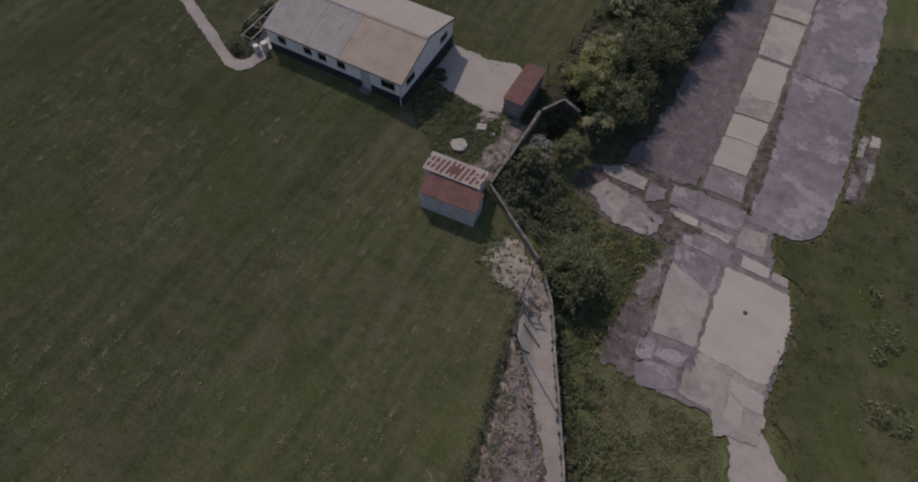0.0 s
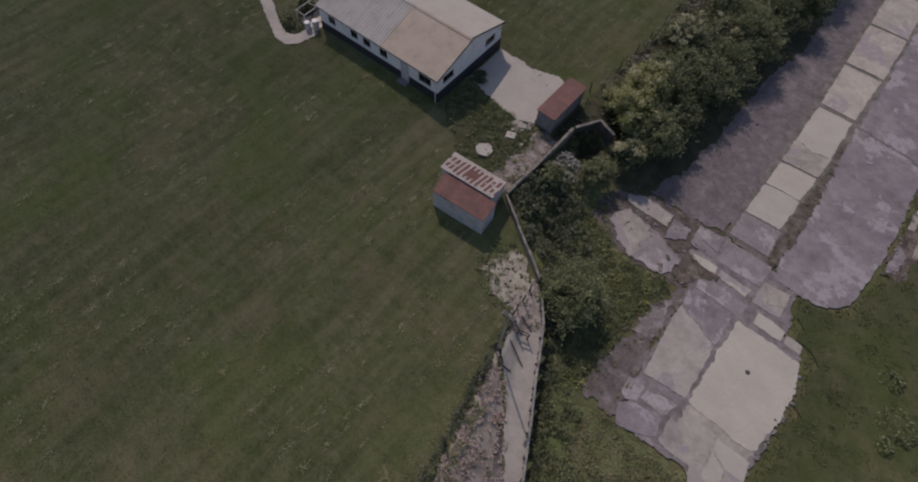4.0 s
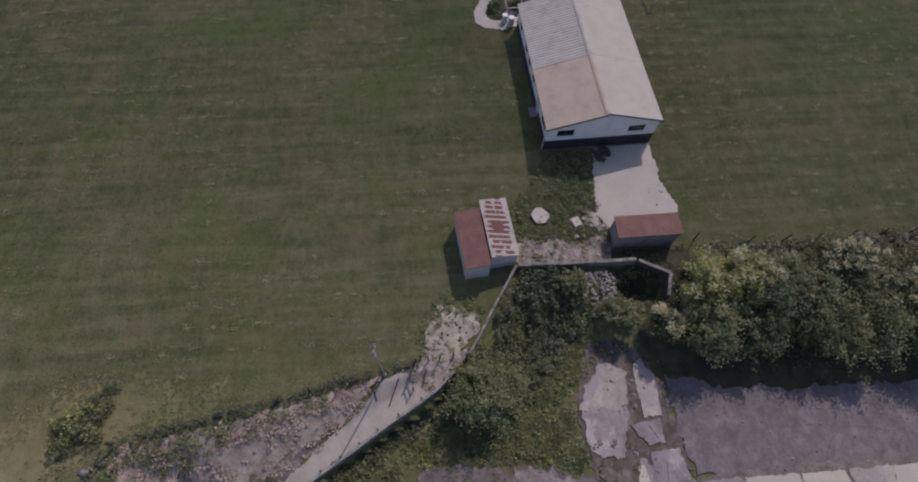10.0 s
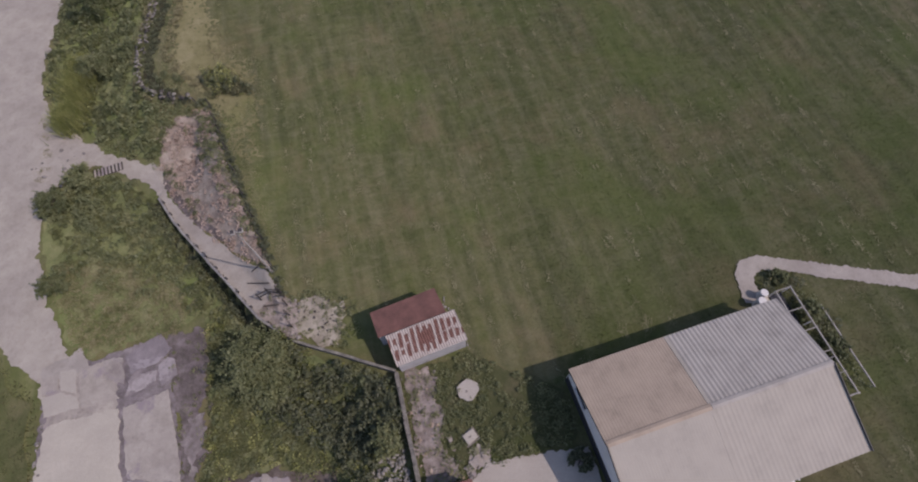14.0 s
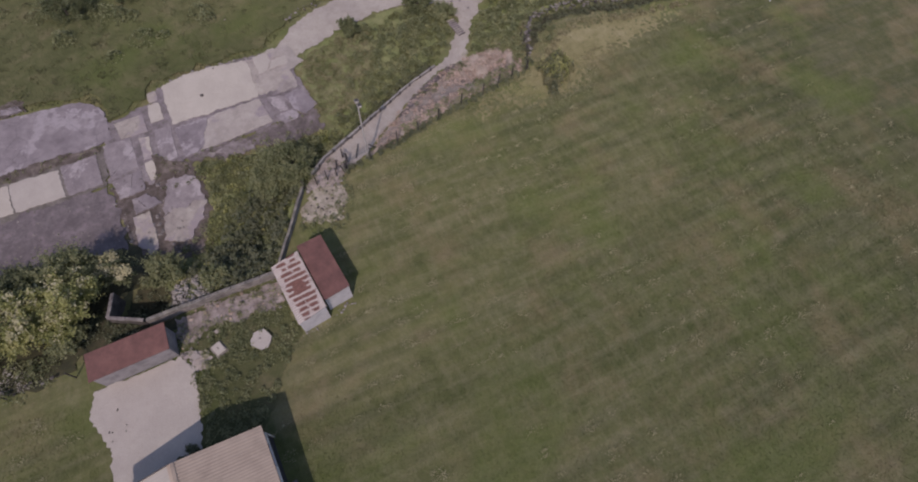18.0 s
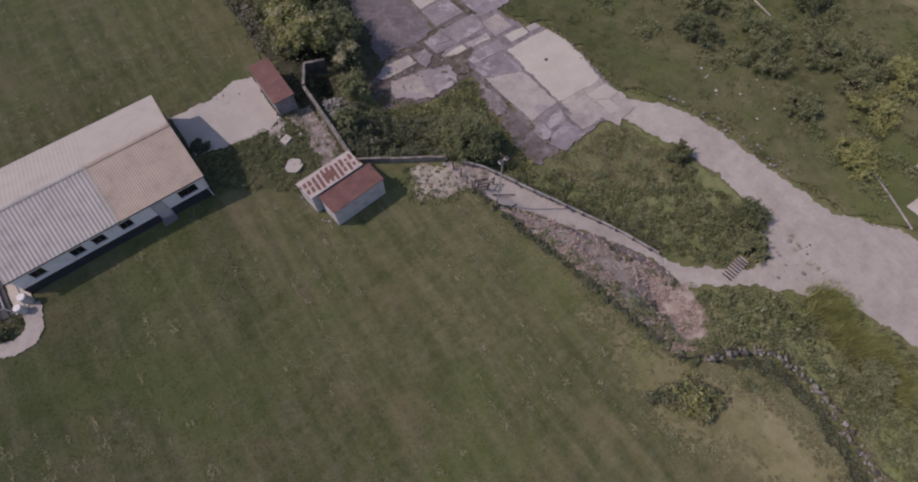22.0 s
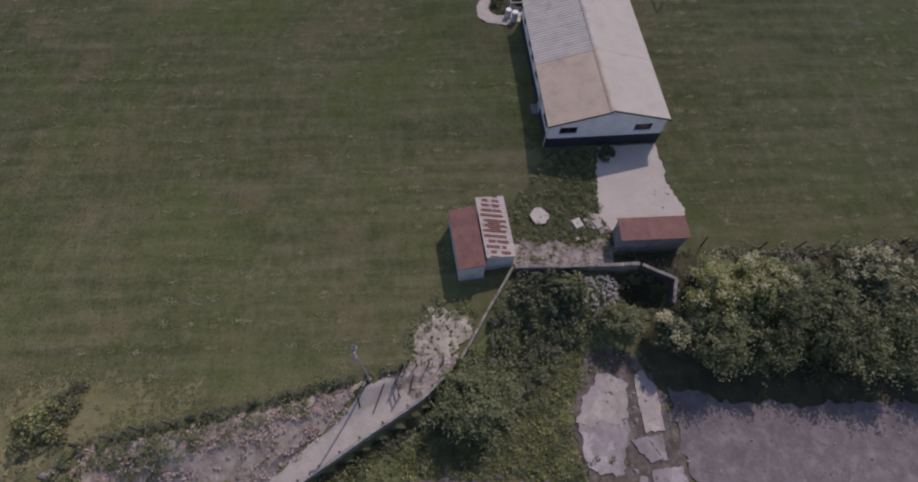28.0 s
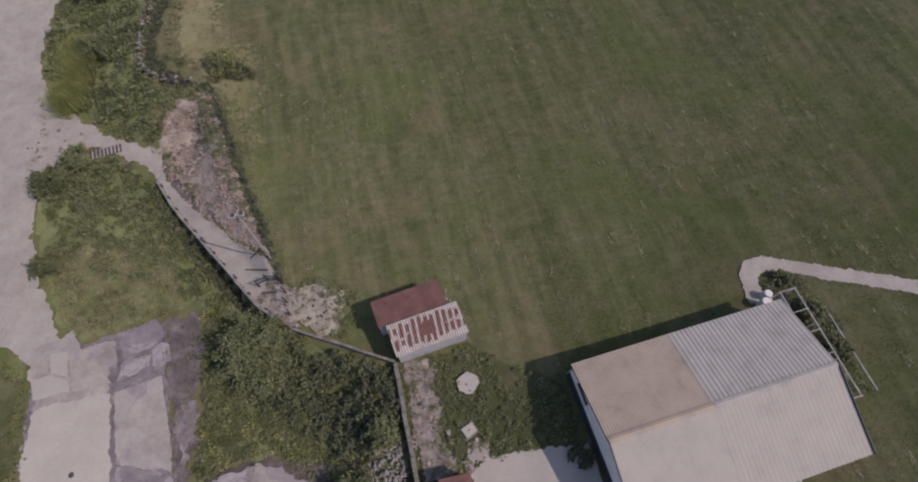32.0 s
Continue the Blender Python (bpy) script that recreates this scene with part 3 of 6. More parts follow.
RUBBLE = [(15.1, -10.9), (15.5, -12.5), (16.4, -13.4), (17.3, -14.3), (18.0, -15.3), (18.8, -16.6), (19.6, -17.5), (20.5, -18.7), (21.4, -20.3), (22.2, -21.9), (22.6, -23.6), (22.7, -25.4), (21.9, -26.9), (20.4, -27.8), (18.0, -27.6),
          (17.3, -23.0), (16.6, -18.7), (15.9, -14.8), (15.3, -12.2)]
BANK_SHADE = [(18.2, -16.0), (18.9, -16.5), (19.7, -17.3), (20.6, -18.5), (21.5, -20.1), (22.3, -21.8), (22.7, -23.5), (22.3, -24.0), (21.7, -22.2), (20.8, -20.7), (19.9, -19.1), (19.0, -17.6)]
GRAVEL = [(11.3, -8.7), (11.6, -7.2), (12.5, -6.0), (14.0, -6.9), (14.8, -8.1), (14.2, -9.6), (12.8, -9.9)]
LANE_HEAD = [(14.2, -7.1), (14.9, -7.4), (15.7, -8.2), (16.9, -9.9), (16.2, -10.5), (15.2, -11.4), (14.9, -10.6), (13.9, -9.5), (14.5, -8.3)]
YARD = [(4.7, -3.4), (3.6, -2.0), (2.0, -1.1), (0.3, 0.4), (0.3, 3.5), (3.0, 3.4), (6.7, 3.6), (9.5, 3.4), (9.1, -3.2)]
YARD_RUBBLE = [(6.8, -3.1), (9.1, -3.2), (9.3, -0.5), (9.45, 3.4), (6.6, 3.5), (7.7, 1.6), (7.5, -1.0)]
PAD = [(0.0, 3.9), (0.0, 8.35), (2.0, 8.45), (3.3, 8.4), (5.7, 9.1), (7.05, 8.5), (6.9, 3.6), (5.6, 2.95), (3.0, 3.35)]
HOUSE_PATH = [(-12.4, -0.5), (-12.75, -2.5), (-13.6, -3.35), (-14.9, -3.25), (-18.8, -1.35), (-22.7, 0.65), (-25.4, 1.8), (-29.7, 3.9), (-45.0, 11.3), (-44.7, 12.2), (-29.3, 4.9),
              (-25.0, 2.75), (-22.3, 1.65), (-18.3, -0.4), (-15.9, -1.75), (-14.6, -2.2), (-13.9, -1.9), (-13.6, -0.5)]
IVY = [(9.6, -3.2), (9.5, 1.8), (11.5, 3.8), (14.6, 3.6), (15.6, 1.0), (17.2, -0.5), (19.5, -0.9), (21.9, -0.4), (21.7, -2.2), (21.1, -5.0), (20.8, -8.0), (20.6, -11.6), (18.6, -11.6), (17.1, -9.4), (15.0, -7.0)]
ISLAND = [(18.7, -11.9), (21.5, -11.4), (24.1, -11.0), (28.3, -11.0), (29.6, -12.2), (30.6, -15.6), (31.2, -18.4), (31.6, -21.8), (30.9, -24.4), (28.9, -26.4), (27.2, -26.1),
          (24.6, -23.7), (23.2, -22.0), (22.1, -19.2), (20.3, -15.7)]
ISLAND_LEAFY = [(18.7, -11.9), (21.5, -12.0), (23.0, -14.2), (26.0, -17.2), (30.2, -18.4), (31.0, -22.0), (30.6, -24.4), (28.9, -26.2), (27.2, -26.1), (24.6, -23.7), (23.2, -22.0), (22.1, -19.2), (20.3, -15.7)]
VERGE = [(22.4, -25.0), (24.0, -26.1), (26.5, -27.9), (28.7, -30.6), (30.6, -32.8), (31.5, -37.5), (30.1, -46.0), (30.2, -60.0), (20.8, -60.0), (21.5, -45.0), (22.3, -39.0), (22.8, -33.0), (22.2, -29.6), (21.6, -27.0)]
GREY_LOT = [(16.8, 5.3), (19.3, 5.0), (23.1, 5.5), (23.6, 12.0), (23.8, 23.0), (23.7, 56.0), (20.4, 56.0), (20.0, 29.0), (18.8, 22.0), (18.4, 14.0), (18.0, 9.5)]
HEDGE_GROUND = [(8.6, 9.6), (11.0, 7.2), (14.4, 3.6), (18.7, 5.4), (19.9, 9.4), (20.3, 14.0), (20.8, 22.0), (21.7, 29.0), (21.7, 56.0), (9.6, 56.0), (9.0, 20.0)]
DIRT = [(13.8, 0.0), (14.4, 3.2), (15.8, 5.2), (19.5, 5.4), (22.9, 5.6), (22.9, 2.4), (22.6, -0.6), (21.3, -0.4), (20.6, -0.9), (17.8, -0.8), (15.6, 0.2)]
MAUVE_STRIP = [(27.1, 4.6), (28.8, 4.4), (30.7, 4.5), (32.3, 6.0), (32.9, 9.4), (33.1, 17.4), (33.0, 21.6), (30.2, 22.0), (27.3, 22.3), (27.0, 15.0)]
MAUVE_NORTH = [(27.3, 22.55), (30.2, 22.25), (33.0, 21.85), (33.7, 28.0), (33.7, 56.0), (27.9, 56.0), (27.5, 28.0)]
SIDE_STRIP = [(22.9, 0.5), (21.9, -1.7), (21.2, -4.4), (20.9, -7.7), (20.7, -10.7), (23.4, -11.0), (23.2, -7.3), (23.1, -3.0), (23.2, -0.3)]
PALE_SIDE = [(22.8, -1.4), (22.2, -1.5), (21.4, -4.2), (21.4, -5.6), (22.3, -5.4), (22.7, -3.2)]
WEED_PATCH = [(21.3, 0.5), (21.7, 2.5), (23.0, 2.1), (24.4, 2.0), (22.9, 0.7), (22.2, -0.4)]
STRIP_JOINT = [(22.9, 5.5), (27.1, 4.6), (27.6, 21.6), (32.8, 21.2), (32.8, 22.4), (27.8, 23.0), (28.0, 56.0), (23.5, 56.0)]
LOWER_BED = [(22.0, 3.6), (23.1, 5.5), (27.0, 5.0), (29.2, 4.4), (29.6, 0.8), (31.1, 0.2), (31.4, -4.5), (31.1, -10.4), (28.4, -10.9), (23.8, -11.0), (23.0, -7.2), (22.8, -0.6), (21.6, 2.4)]
HOLLOW_SHADE = [(19.1, -29.0), (20.3, -29.5), (21.5, -30.3), (22.3, -31.3), (22.6, -33.1), (22.5, -34.6), (21.8, -37.2), (21.0, -39.9), (20.2, -46.0), (19.4, -52.0), (18.2, -60.0), (17.0, -60.0), (18.4, -52.0), (19.2, -46.0), (20.1, -39.9), (20.9, -37.0), (21.6, -34.6), (21.7, -33.0), (21.2, -31.6), (19.9, -30.1)]
DRY_GROUND = [(15.2, -21.4), (16.3, -20.6), (16.8, -25.0), (17.4, -27.6), (18.6, -29.2), (19.4, -31.0), (20.5, -33.0), (20.7, -35.0), (19.9, -39.6), (18.9, -44.0), (17.4, -44.0), (16.7, -39.4), (16.0, -33.4), (14.0, -30.2), (14.4, -26.0)]
DRY_EDGE = [(14.6, -13.0), (15.4, -18.8), (15.9, -23.1), (15.2, -26.0), (13.6, -28.0), (14.0, -32.0), (17.0, -33.0), (19.6, -33.5), (20.6, -38.0), (20.4, -46.0), (21.4, -46.0), (21.6, -34.0), (20.8, -29.6), (17.8, -28.6),
            (17.2, -23.1), (16.5, -18.8), (15.6, -13.6)]


def drape(name, poly, off, cell, mat, label, category, fray=0.25, seed=1, fade=0.0):
    """A patch that follows the lie of the land over the outline, with frayed edges."""
    rng = np.random.default_rng(seed)
    xs = np.arange(min(p[0] for p in poly) - 0.5, max(p[0] for p in poly) + 0.5, cell)
    ys = np.arange(min(p[1] for p in poly) - 0.5, max(p[1] for p in poly) + 0.5, cell)
    gx, gy = np.meshgrid(xs, ys)
    vx, vy = gx.ravel(), gy.ravel()
    fx = np.array([noise.noise((x * 0.9, y * 0.9, seed)) + 0.6 * noise.noise((x * 2.7, y * 2.7, seed)) for x, y in zip(vx, vy)])
    fy = np.array([noise.noise((x * 0.9, y * 0.9, seed + 40)) + 0.6 * noise.noise((x * 2.7, y * 2.7, seed + 40)) for x, y in zip(vx, vy)])
    inn = inside(poly, vx + fx * fray + rng.normal(0, fade + 1e-6, len(vx)), vy + fy * fray + rng.normal(0, fade + 1e-6, len(vx))).reshape(gx.shape)
    jx, jy = vx + rng.uniform(-0.33, 0.33, len(vx)) * cell, vy + rng.uniform(-0.33, 0.33, len(vx)) * cell
    z = height(jx, jy) + off
    w = len(xs)
    full = inn[:-1, :-1].astype(int) + inn[1:, :-1] + inn[:-1, 1:] + inn[1:, 1:]
    faces = []
    for j, i in zip(*np.nonzero(full >= 3)):
        q = [(j, i), (j, i + 1), (j + 1, i + 1), (j + 1, i)]
        faces.append([a * w + b for a, b in q if inn[a, b]])
    used = sorted({v for f in faces for v in f})
    at = {v: k for k, v in enumerate(used)}
    me = mesh_from(name, [(jx[v], jy[v], z[v]) for v in used], [[at[v] for v in f] for f in faces], mat)
    return tagged(new(name, me), label, category, kind="structure")


def patch(name, poly, z, mat, label, category, jitter=0.1, step=0.4, seed=1):
    ob = part(name, sheet_data(poly, z - 0.2, z, jitter, step, seed), mat, None)
    return tagged(ob, label, category, kind="structure")


drape("dry_ground", DRY_GROUND, -0.02, 0.13, M_DRYGRASS, "dry pale grass at the corner of the field", "ground", 1.0, 31, 0.7)
# the drystone wall's shadow, laid on as a dark sheet
drape("hollow_soil", HOLLOW_SHADE, 0.0, 0.16, M_HUMUS_SHADE, "soil of the hollow, dark for the drystone wall's shadow", "ground", 0.3, 32)
drape("yard_ground", YARD, 0.0, 0.25, M_PASTURE, "weedy rough ground between the house and the sheds", "ground", 0.2, 3)
drape("rubble_ground", YARD_RUBBLE, 0.02, 0.16, M_YARDEARTH, "stony bare earth along the yard wall", "ground", 0.7, 4)
drape("pad_edge", [(5.2, 2.3), (6.0, 1.9), (7.2, 2.5), (7.2, 3.6), (5.6, 3.2)], 0.03, 0.12, M_SLAB2, "crumbled pale concrete at the corner of the pad", "pavement", 0.6, 34, 0.12)
drape("rough_ground", IVY, -0.01, 0.3, M_ROUGH, "overgrown ground beside the boundary wall", "ground", 0.2, 5)
drape("bare_earth", DIRT, 0.01, 0.2, M_SOIL, "bare stony earth round broken foundation slabs", "ground", 0.4, 6)
# dark strip that paints the lane wall's shadow wider
drape("foot_soil", [(15.7, -8.1), (16.85, -9.5), (18.35, -12.35), (20.2, -15.7), (22.0, -19.15), (23.0, -21.7), (23.9, -21.4), (22.9, -18.7), (21.1, -15.2), (19.3, -11.9), (17.8, -9.0), (16.6, -7.6)], 0.02, 0.16, M_HUMUS_SHADE, "dark strip for the lane wall's shadow at its foot", "ground", 0.15, 33)
drape("island_ground", ISLAND, 0.0, 0.3, M_ROUGH, "rough grassy island between lane and track", "ground", 0.3, 7)
drape("verge", VERGE, 0.0, 0.35, M_ROUGH, "rough grass verge beside the gravel track", "ground", 0.3, 8)
drape("rubble_bank", RUBBLE, 0.0, 0.16, M_RUBBLE, "strip of reddish rubble and earth along the field fence", "ground", 0.25, 9)
# painted shadow of the bank, which has no step of its own
drape("bank_foot", BANK_SHADE, 0.02, 0.14, M_EARTHC, "dark strip for the rubble bank's shadow along the lane", "ground", 0.3, 25)
drape("track", TRACK, 0.03, 0.15, M_TRACK, "pale dusty gravel track bending past the slabs", "track", 0.4, 10)
drape("lane", PATH_LANE, 0.05, 0.13, M_TRACK, "pale bare lane along the low wall", "path", 0.14, 11)
drape("gravel_patch", GRAVEL, 0.02, 0.1, M_GRAVEL, "pale weedy gravel patch beside the shed", "ground", 0.6, 12)
drape("lane_head", LANE_HEAD, 0.06, 0.13, M_YARDEARTH, "rough stony ground at the head of the lane", "ground", 0.2, 24)
drape("garden_path", HOUSE_PATH, 0.02, 0.12, M_TRACK, "pale narrow path curving across the grass to the house", "path", 0.1, 13)
drape("yard_pad", PAD, 0.05, 0.15, M_SLAB_B, "pale concrete pad beside the house gable", "pavement", 0.12, 11)
# two dark sheets painted in for the shadows of the store and corner wall
drape("corner_soil", [(8.55, 3.3), (9.5, 3.2), (9.6, 4.6), (10.8, 6.5), (12.3, 5.9), (12.8, 6.8), (11.4, 8.4), (9.6, 9.0), (8.65, 8.6)], 0.03, 0.2, M_HUMUS_SHADE, "soil behind the store, its shadow put into the dark colour", "ground", 0.15, 22)
drape("outer_soil", [(9.75, 2.6), (9.8, 4.6), (10.9, 6.5), (12.3, 5.8), (13.2, 4.4), (12.0, 3.2), (10.8, 2.2)], 0.03, 0.2, M_HUMUS_SHADE, "soil outside the wall corner, the wall's shade put into the dark colour", "ground", 0.15, 23)
# litter whose dark tone also carries the shade of the hedge
drape("hedge_ground", HEDGE_GROUND, 0.015, 0.4, M_HUMUS_SHADE, "leaf litter below the trees, darkened for their shade", "ground", 0.5, 21)
drape("grey_lot", GREY_LOT, 0.03, 0.3, M_APRON, "dark weathered concrete apron beside the trees", "pavement", 0.3, 14)
patch("mauve_strip", MAUVE_STRIP, LOW + 0.068, M_MAUVE, "wide weathered mauve concrete strip", "pavement", 0.09, 0.3, seed=14)
patch("mauve_strip_north", MAUVE_NORTH, LOW + 0.06, M_MAUVE, "weathered mauve concrete strip beyond a wide crack", "pavement", 0.07, 0.3, seed=15)
drape("side_strip", SIDE_STRIP, 0.04, 0.14, M_EARTHC, "rough mauve earth strip beside the foundation slabs", "pavement", 0.7, 15)
drape("pale_side", PALE_SIDE, 0.065, 0.13, M_DARKC2, "pale worn concrete along the mauve earth strip", "pavement", 0.6, 18)
drape("joint_bed", STRIP_JOINT, 0.045, 0.3, M_DARKC, "dark mossy bed under the concrete slabs", "pavement", 0.1, 16)
drape("track_head", [(28.2, -10.4), (29.6, -10.3), (31.1, -10.2), (31.5, -11.2), (28.4, -11.8)], 0.085, 0.14, M_TRACK, "pale gravel spread over the lower foundation slabs", "track", 0.45, 26)
drape("foundation_bed", LOWER_BED, 0.055, 0.16, M_DARKC2, "old broken foundation concrete", "pavement", 0.25, 17)

drape("slab_bed", [(26.5, -6.6), (30.9, -6.8), (31.2, -10.6), (29.0, -10.8), (26.4, -10.4)], 0.067, 0.14, M_SLAB2, "worn concrete between the lower slabs", "pavement", 0.2, 29)
drape("strip_edge", [(33.15, 9.9), (34.4, 9.7), (35.0, 12.4), (35.2, 16.0), (35.1, 18.2), (33.9, 18.0), (33.3, 14.0)], 0.066, 0.14, M_SOIL, "dark rubbly earth beside the concrete strip", "ground", 0.4, 27)
drape("weed_joint", [(26.2, 5.7), (27.0, 5.2), (27.4, 9.3), (27.45, 14.6), (27.25, 20.0), (26.85, 20.0), (26.75, 15.0), (26.4, 12.0), (26.3, 9.0)], 0.085, 0.11, M_SOIL, "dark mossy weeds filling the joint beside the pale slabs", "ground", 0.3, 28)
drape("weed_patch", WEED_PATCH, 0.1, 0.13, M_SOIL, "mossy weeds over the foundation corner", "ground", 0.3, 19)

# ---- concrete slabs: each a piece of its own ----
slab_floor = tagged(empty("slab_pavement"), "row of pale concrete slabs of an old foundation", "pavement", kind="structure")
# outline, surface, number of broken pieces, roughness of the edge
ROW_SLABS = [
    ([(23.25, 5.9), (26.2, 5.85), (26.25, 8.4), (23.3, 8.3)], M_MAUVE, 1, 0.06),
    ([(23.3, 8.5), (26.1, 8.6), (26.25, 12.0), (23.5, 11.9)], M_SLAB_B, 1, 0.06),
    ([(23.5, 12.0), (26.25, 12.08), (26.5, 14.9), (23.6, 14.7)], M_SLAB_B, 1, 0.06),
    ([(23.6, 14.9), (26.55, 15.1), (26.65, 17.7), (25.2, 17.3), (23.65, 17.9)], M_SLAB2, 1, 0.07),
    ([(23.65, 17.9), (25.2, 17.35), (26.65, 17.75), (26.75, 22.6), (23.85, 22.6)], M_SLAB_B, 1, 0.06),
    ([(23.85, 23.1), (26.8, 23.1), (27.1, 29.2), (23.8, 29.2)], M_SLAB, 1, 0.05),
    ([(23.8, 29.6), (27.2, 29.6), (27.3, 36.2), (23.8, 36.2)], M_SLAB, 1, 0.05),
    ([(23.8, 36.5), (27.3, 36.5), (27.4, 43.0), (23.8, 43.0)], M_SLAB, 1, 0.05),
]
ROW_ENDS = [
    ([(23.8, 43.3), (27.4, 43.3), (27.5, 52.0), (23.8, 52.0)], M_SLAB, 1, 0.05),
    ([(22.95, -0.2), (26.15, -0.1), (26.2, -2.75), (25.3, -2.5), (24.6, -2.0), (23.6, -1.9), (23.15, -1.3)], M_MAUVE, 1, 0.05),
    ([(23.1, -1.35), (23.6, -1.9), (24.6, -2.05), (25.3, -2.5), (26.2, -2.8), (26.2, -7.1), (23.4, -7.3), (23.1, -4.0)], M_SLAB, 1, 0.06),
    ([(26.6, -0.15), (31.0, -0.25), (31.4, -1.7), (31.5, -4.5), (30.75, -7.5), (26.45, -7.1)], M_SLAB_B, 1, 0.09),
    ([(26.35, -7.75), (27.4, -7.65), (28.7, -7.85), (28.85, -10.2), (27.5, -10.5), (27.25, -9.0)], M_SLAB, 1, 0.06),
    ([(28.85, -7.9), (31.0, -8.05), (31.1, -9.3), (30.1, -9.35), (28.95, -8.7)], M_SLAB_B, 1, 0.05),
]
LOWER_SLABS = [
    ([(28.95, -8.85), (30.0, -9.45), (29.95, -10.7), (29.0, -10.5)], M_SLAB_B, 1, 0.05),
    ([(30.15, -9.45), (31.1, -9.4), (31.2, -10.5), (30.1, -10.6)], M_SLAB, 1, 0.05),
    ([(22.7, -8.1), (23.8, -7.7), (23.9, -9.1), (23.3, -9.5), (22.9, -9.2)], M_MAUVE, 1, 0.05),
    ([(24.1, -7.9), (26.0, -7.75), (25.6, -8.95), (24.0, -8.85)], M_MAUVE, 1, 0.05),
    ([(23.0, -9.9), (23.9, -9.3), (25.6, -9.1), (25.9, -10.3), (24.6, -10.9), (23.5, -11.2)], M_MAUVE, 1, 0.07),
    ([(26.0, -8.6), (27.1, -9.1), (27.35, -10.6), (26.1, -10.4)], M_SLAB2, 1, 0.06),
    ([(15.7, 4.0), (16.8, 4.7), (19.3, 4.5), (19.3, 3.4), (17.4, 3.35), (16.0, 3.5)], M_SLAB2, 1, 0.06),
]
FOOT_SLABS = [
    ([(15.6, 1.5), (16.5, 2.9), (18.3, 2.5), (18.9, 1.9), (18.5, 1.0), (18.8, 0.2), (18.4, -0.5), (17.1, 0.1)], M_SLAB2, 1, 0.12),
    ([(18.3, 2.5), (19.2, 2.3), (21.4, 1.6), (21.5, 0.4), (20.7, -0.4), (19.1, -0.5), (18.4, -0.45), (18.8, 0.25), (18.5, 1.0), (18.9, 1.9)], M_MAUVE, 1, 0.12),
    ([(19.5, 4.3), (20.9, 4.3), (20.9, 3.2), (19.7, 2.4)], M_MAUVE, 2, 0.1),
    ([(22.0, 2.6), (22.9, 2.75), (23.8, 2.7), (23.8, 2.1), (22.1, 2.0)], M_SLAB_B, 1, 0.04),
    ([(24.1, 2.65), (26.5, 2.6), (26.2, 1.85), (24.0, 2.05)], M_SLAB, 1, 0.05),
    ([(26.9, 3.8), (28.7, 4.0), (28.75, 1.8), (26.8, 1.8)], M_SLAB2, 3, 0.06),
]
CORNER_SLABS = [
    ([(27.5, 1.4), (29.45, 1.2), (29.45, 0.35), (27.5, 0.4)], M_SLAB_B, 1, 0.05),
    ([(29.65, 1.1), (30.75, 1.0), (30.8, 0.3), (29.65, 0.35)], M_SLAB2, 1, 0.07),
    ([(23.0, 1.5), (26.7, 1.4), (26.6, 0.45), (26.4, 0.15), (23.3, 0.3)], M_MAUVE, 2, 0.05),
    ([(23.3, 5.2), (26.8, 5.2), (26.8, 3.2), (23.6, 3.2)], M_MAUVE, 2, 0.06),
    ([(21.3, 5.0), (23.1, 5.3), (23.2, 3.1), (21.4, 3.2)], M_MAUVE, 2, 0.08),
    ([(33.5, 15.0), (34.0, 15.2), (34.25, 17.5), (33.7, 17.6)], M_SLAB2, 1, 0.08),
    ([(34.35, 16.6), (35.15, 16.8), (35.1, 18.0), (34.4, 17.9)], M_SLAB_B, 1, 0.08),
    ([(33.3, 10.2), (34.0, 10.4), (34.2, 12.4), (33.5, 13.2)], M_MAUVE, 2, 0.1),
]
FAR_SLABS = [
    ([(34.5, 12.6), (34.9, 12.8), (35.0, 14.9), (34.5, 14.6)], M_SLAB2, 2, 0.08),
    ([(40.9, -30.2), (44.8, -30.6), (44.6, -28.6), (52.0, -28.4), (51.8, -30.6), (44.5, -32.0), (40.8, -31.9)], M_SLAB, 1, 0.05),
    ([(41.6, -32.8), (43.8, -32.8), (43.4, -35.4), (41.5, -35.0)], M_MAUVE, 1, 0.05),
    ([(41.0, -37.0), (42.6, -37.4), (42.4, -40.2), (40.8, -40.0)], M_SLAB, 1, 0.05),
    ([(40.0, -41.2), (41.8, -41.4), (41.2, -45.0), (39.8, -44.8)], M_MAUVE, 1, 0.05),
]


def cells(poly, n, gap, rng):
    """The outline broken into n uneven pieces with a gap between them."""
    if n == 1:
        return [poly]
    xs, ys = [p[0] for p in poly], [p[1] for p in poly]
    seeds = []
    while len(seeds) < n:
        p = (rng.uniform(min(xs), max(xs)), rng.uniform(min(ys), max(ys)))
        far = min([math.dist(p, s) for s in seeds], default=9)
        if inside(poly, np.array([p[0]]), np.array([p[1]]))[0] and far > 0.35 * math.sqrt((max(xs) - min(xs)) * (max(ys) - min(ys)) / n):
            seeds.append(p)
    out = []
    for s in seeds:
        cut = poly
        for o in seeds:
            if o is s:
                continue
            d = (o[0] - s[0], o[1] - s[1])
            ln = math.hypot(*d)
            lim = ln / 2 - gap / 2
            side = [((p[0] - s[0]) * d[0] + (p[1] - s[1]) * d[1]) / ln - lim for p in cut]
            new_cut = []
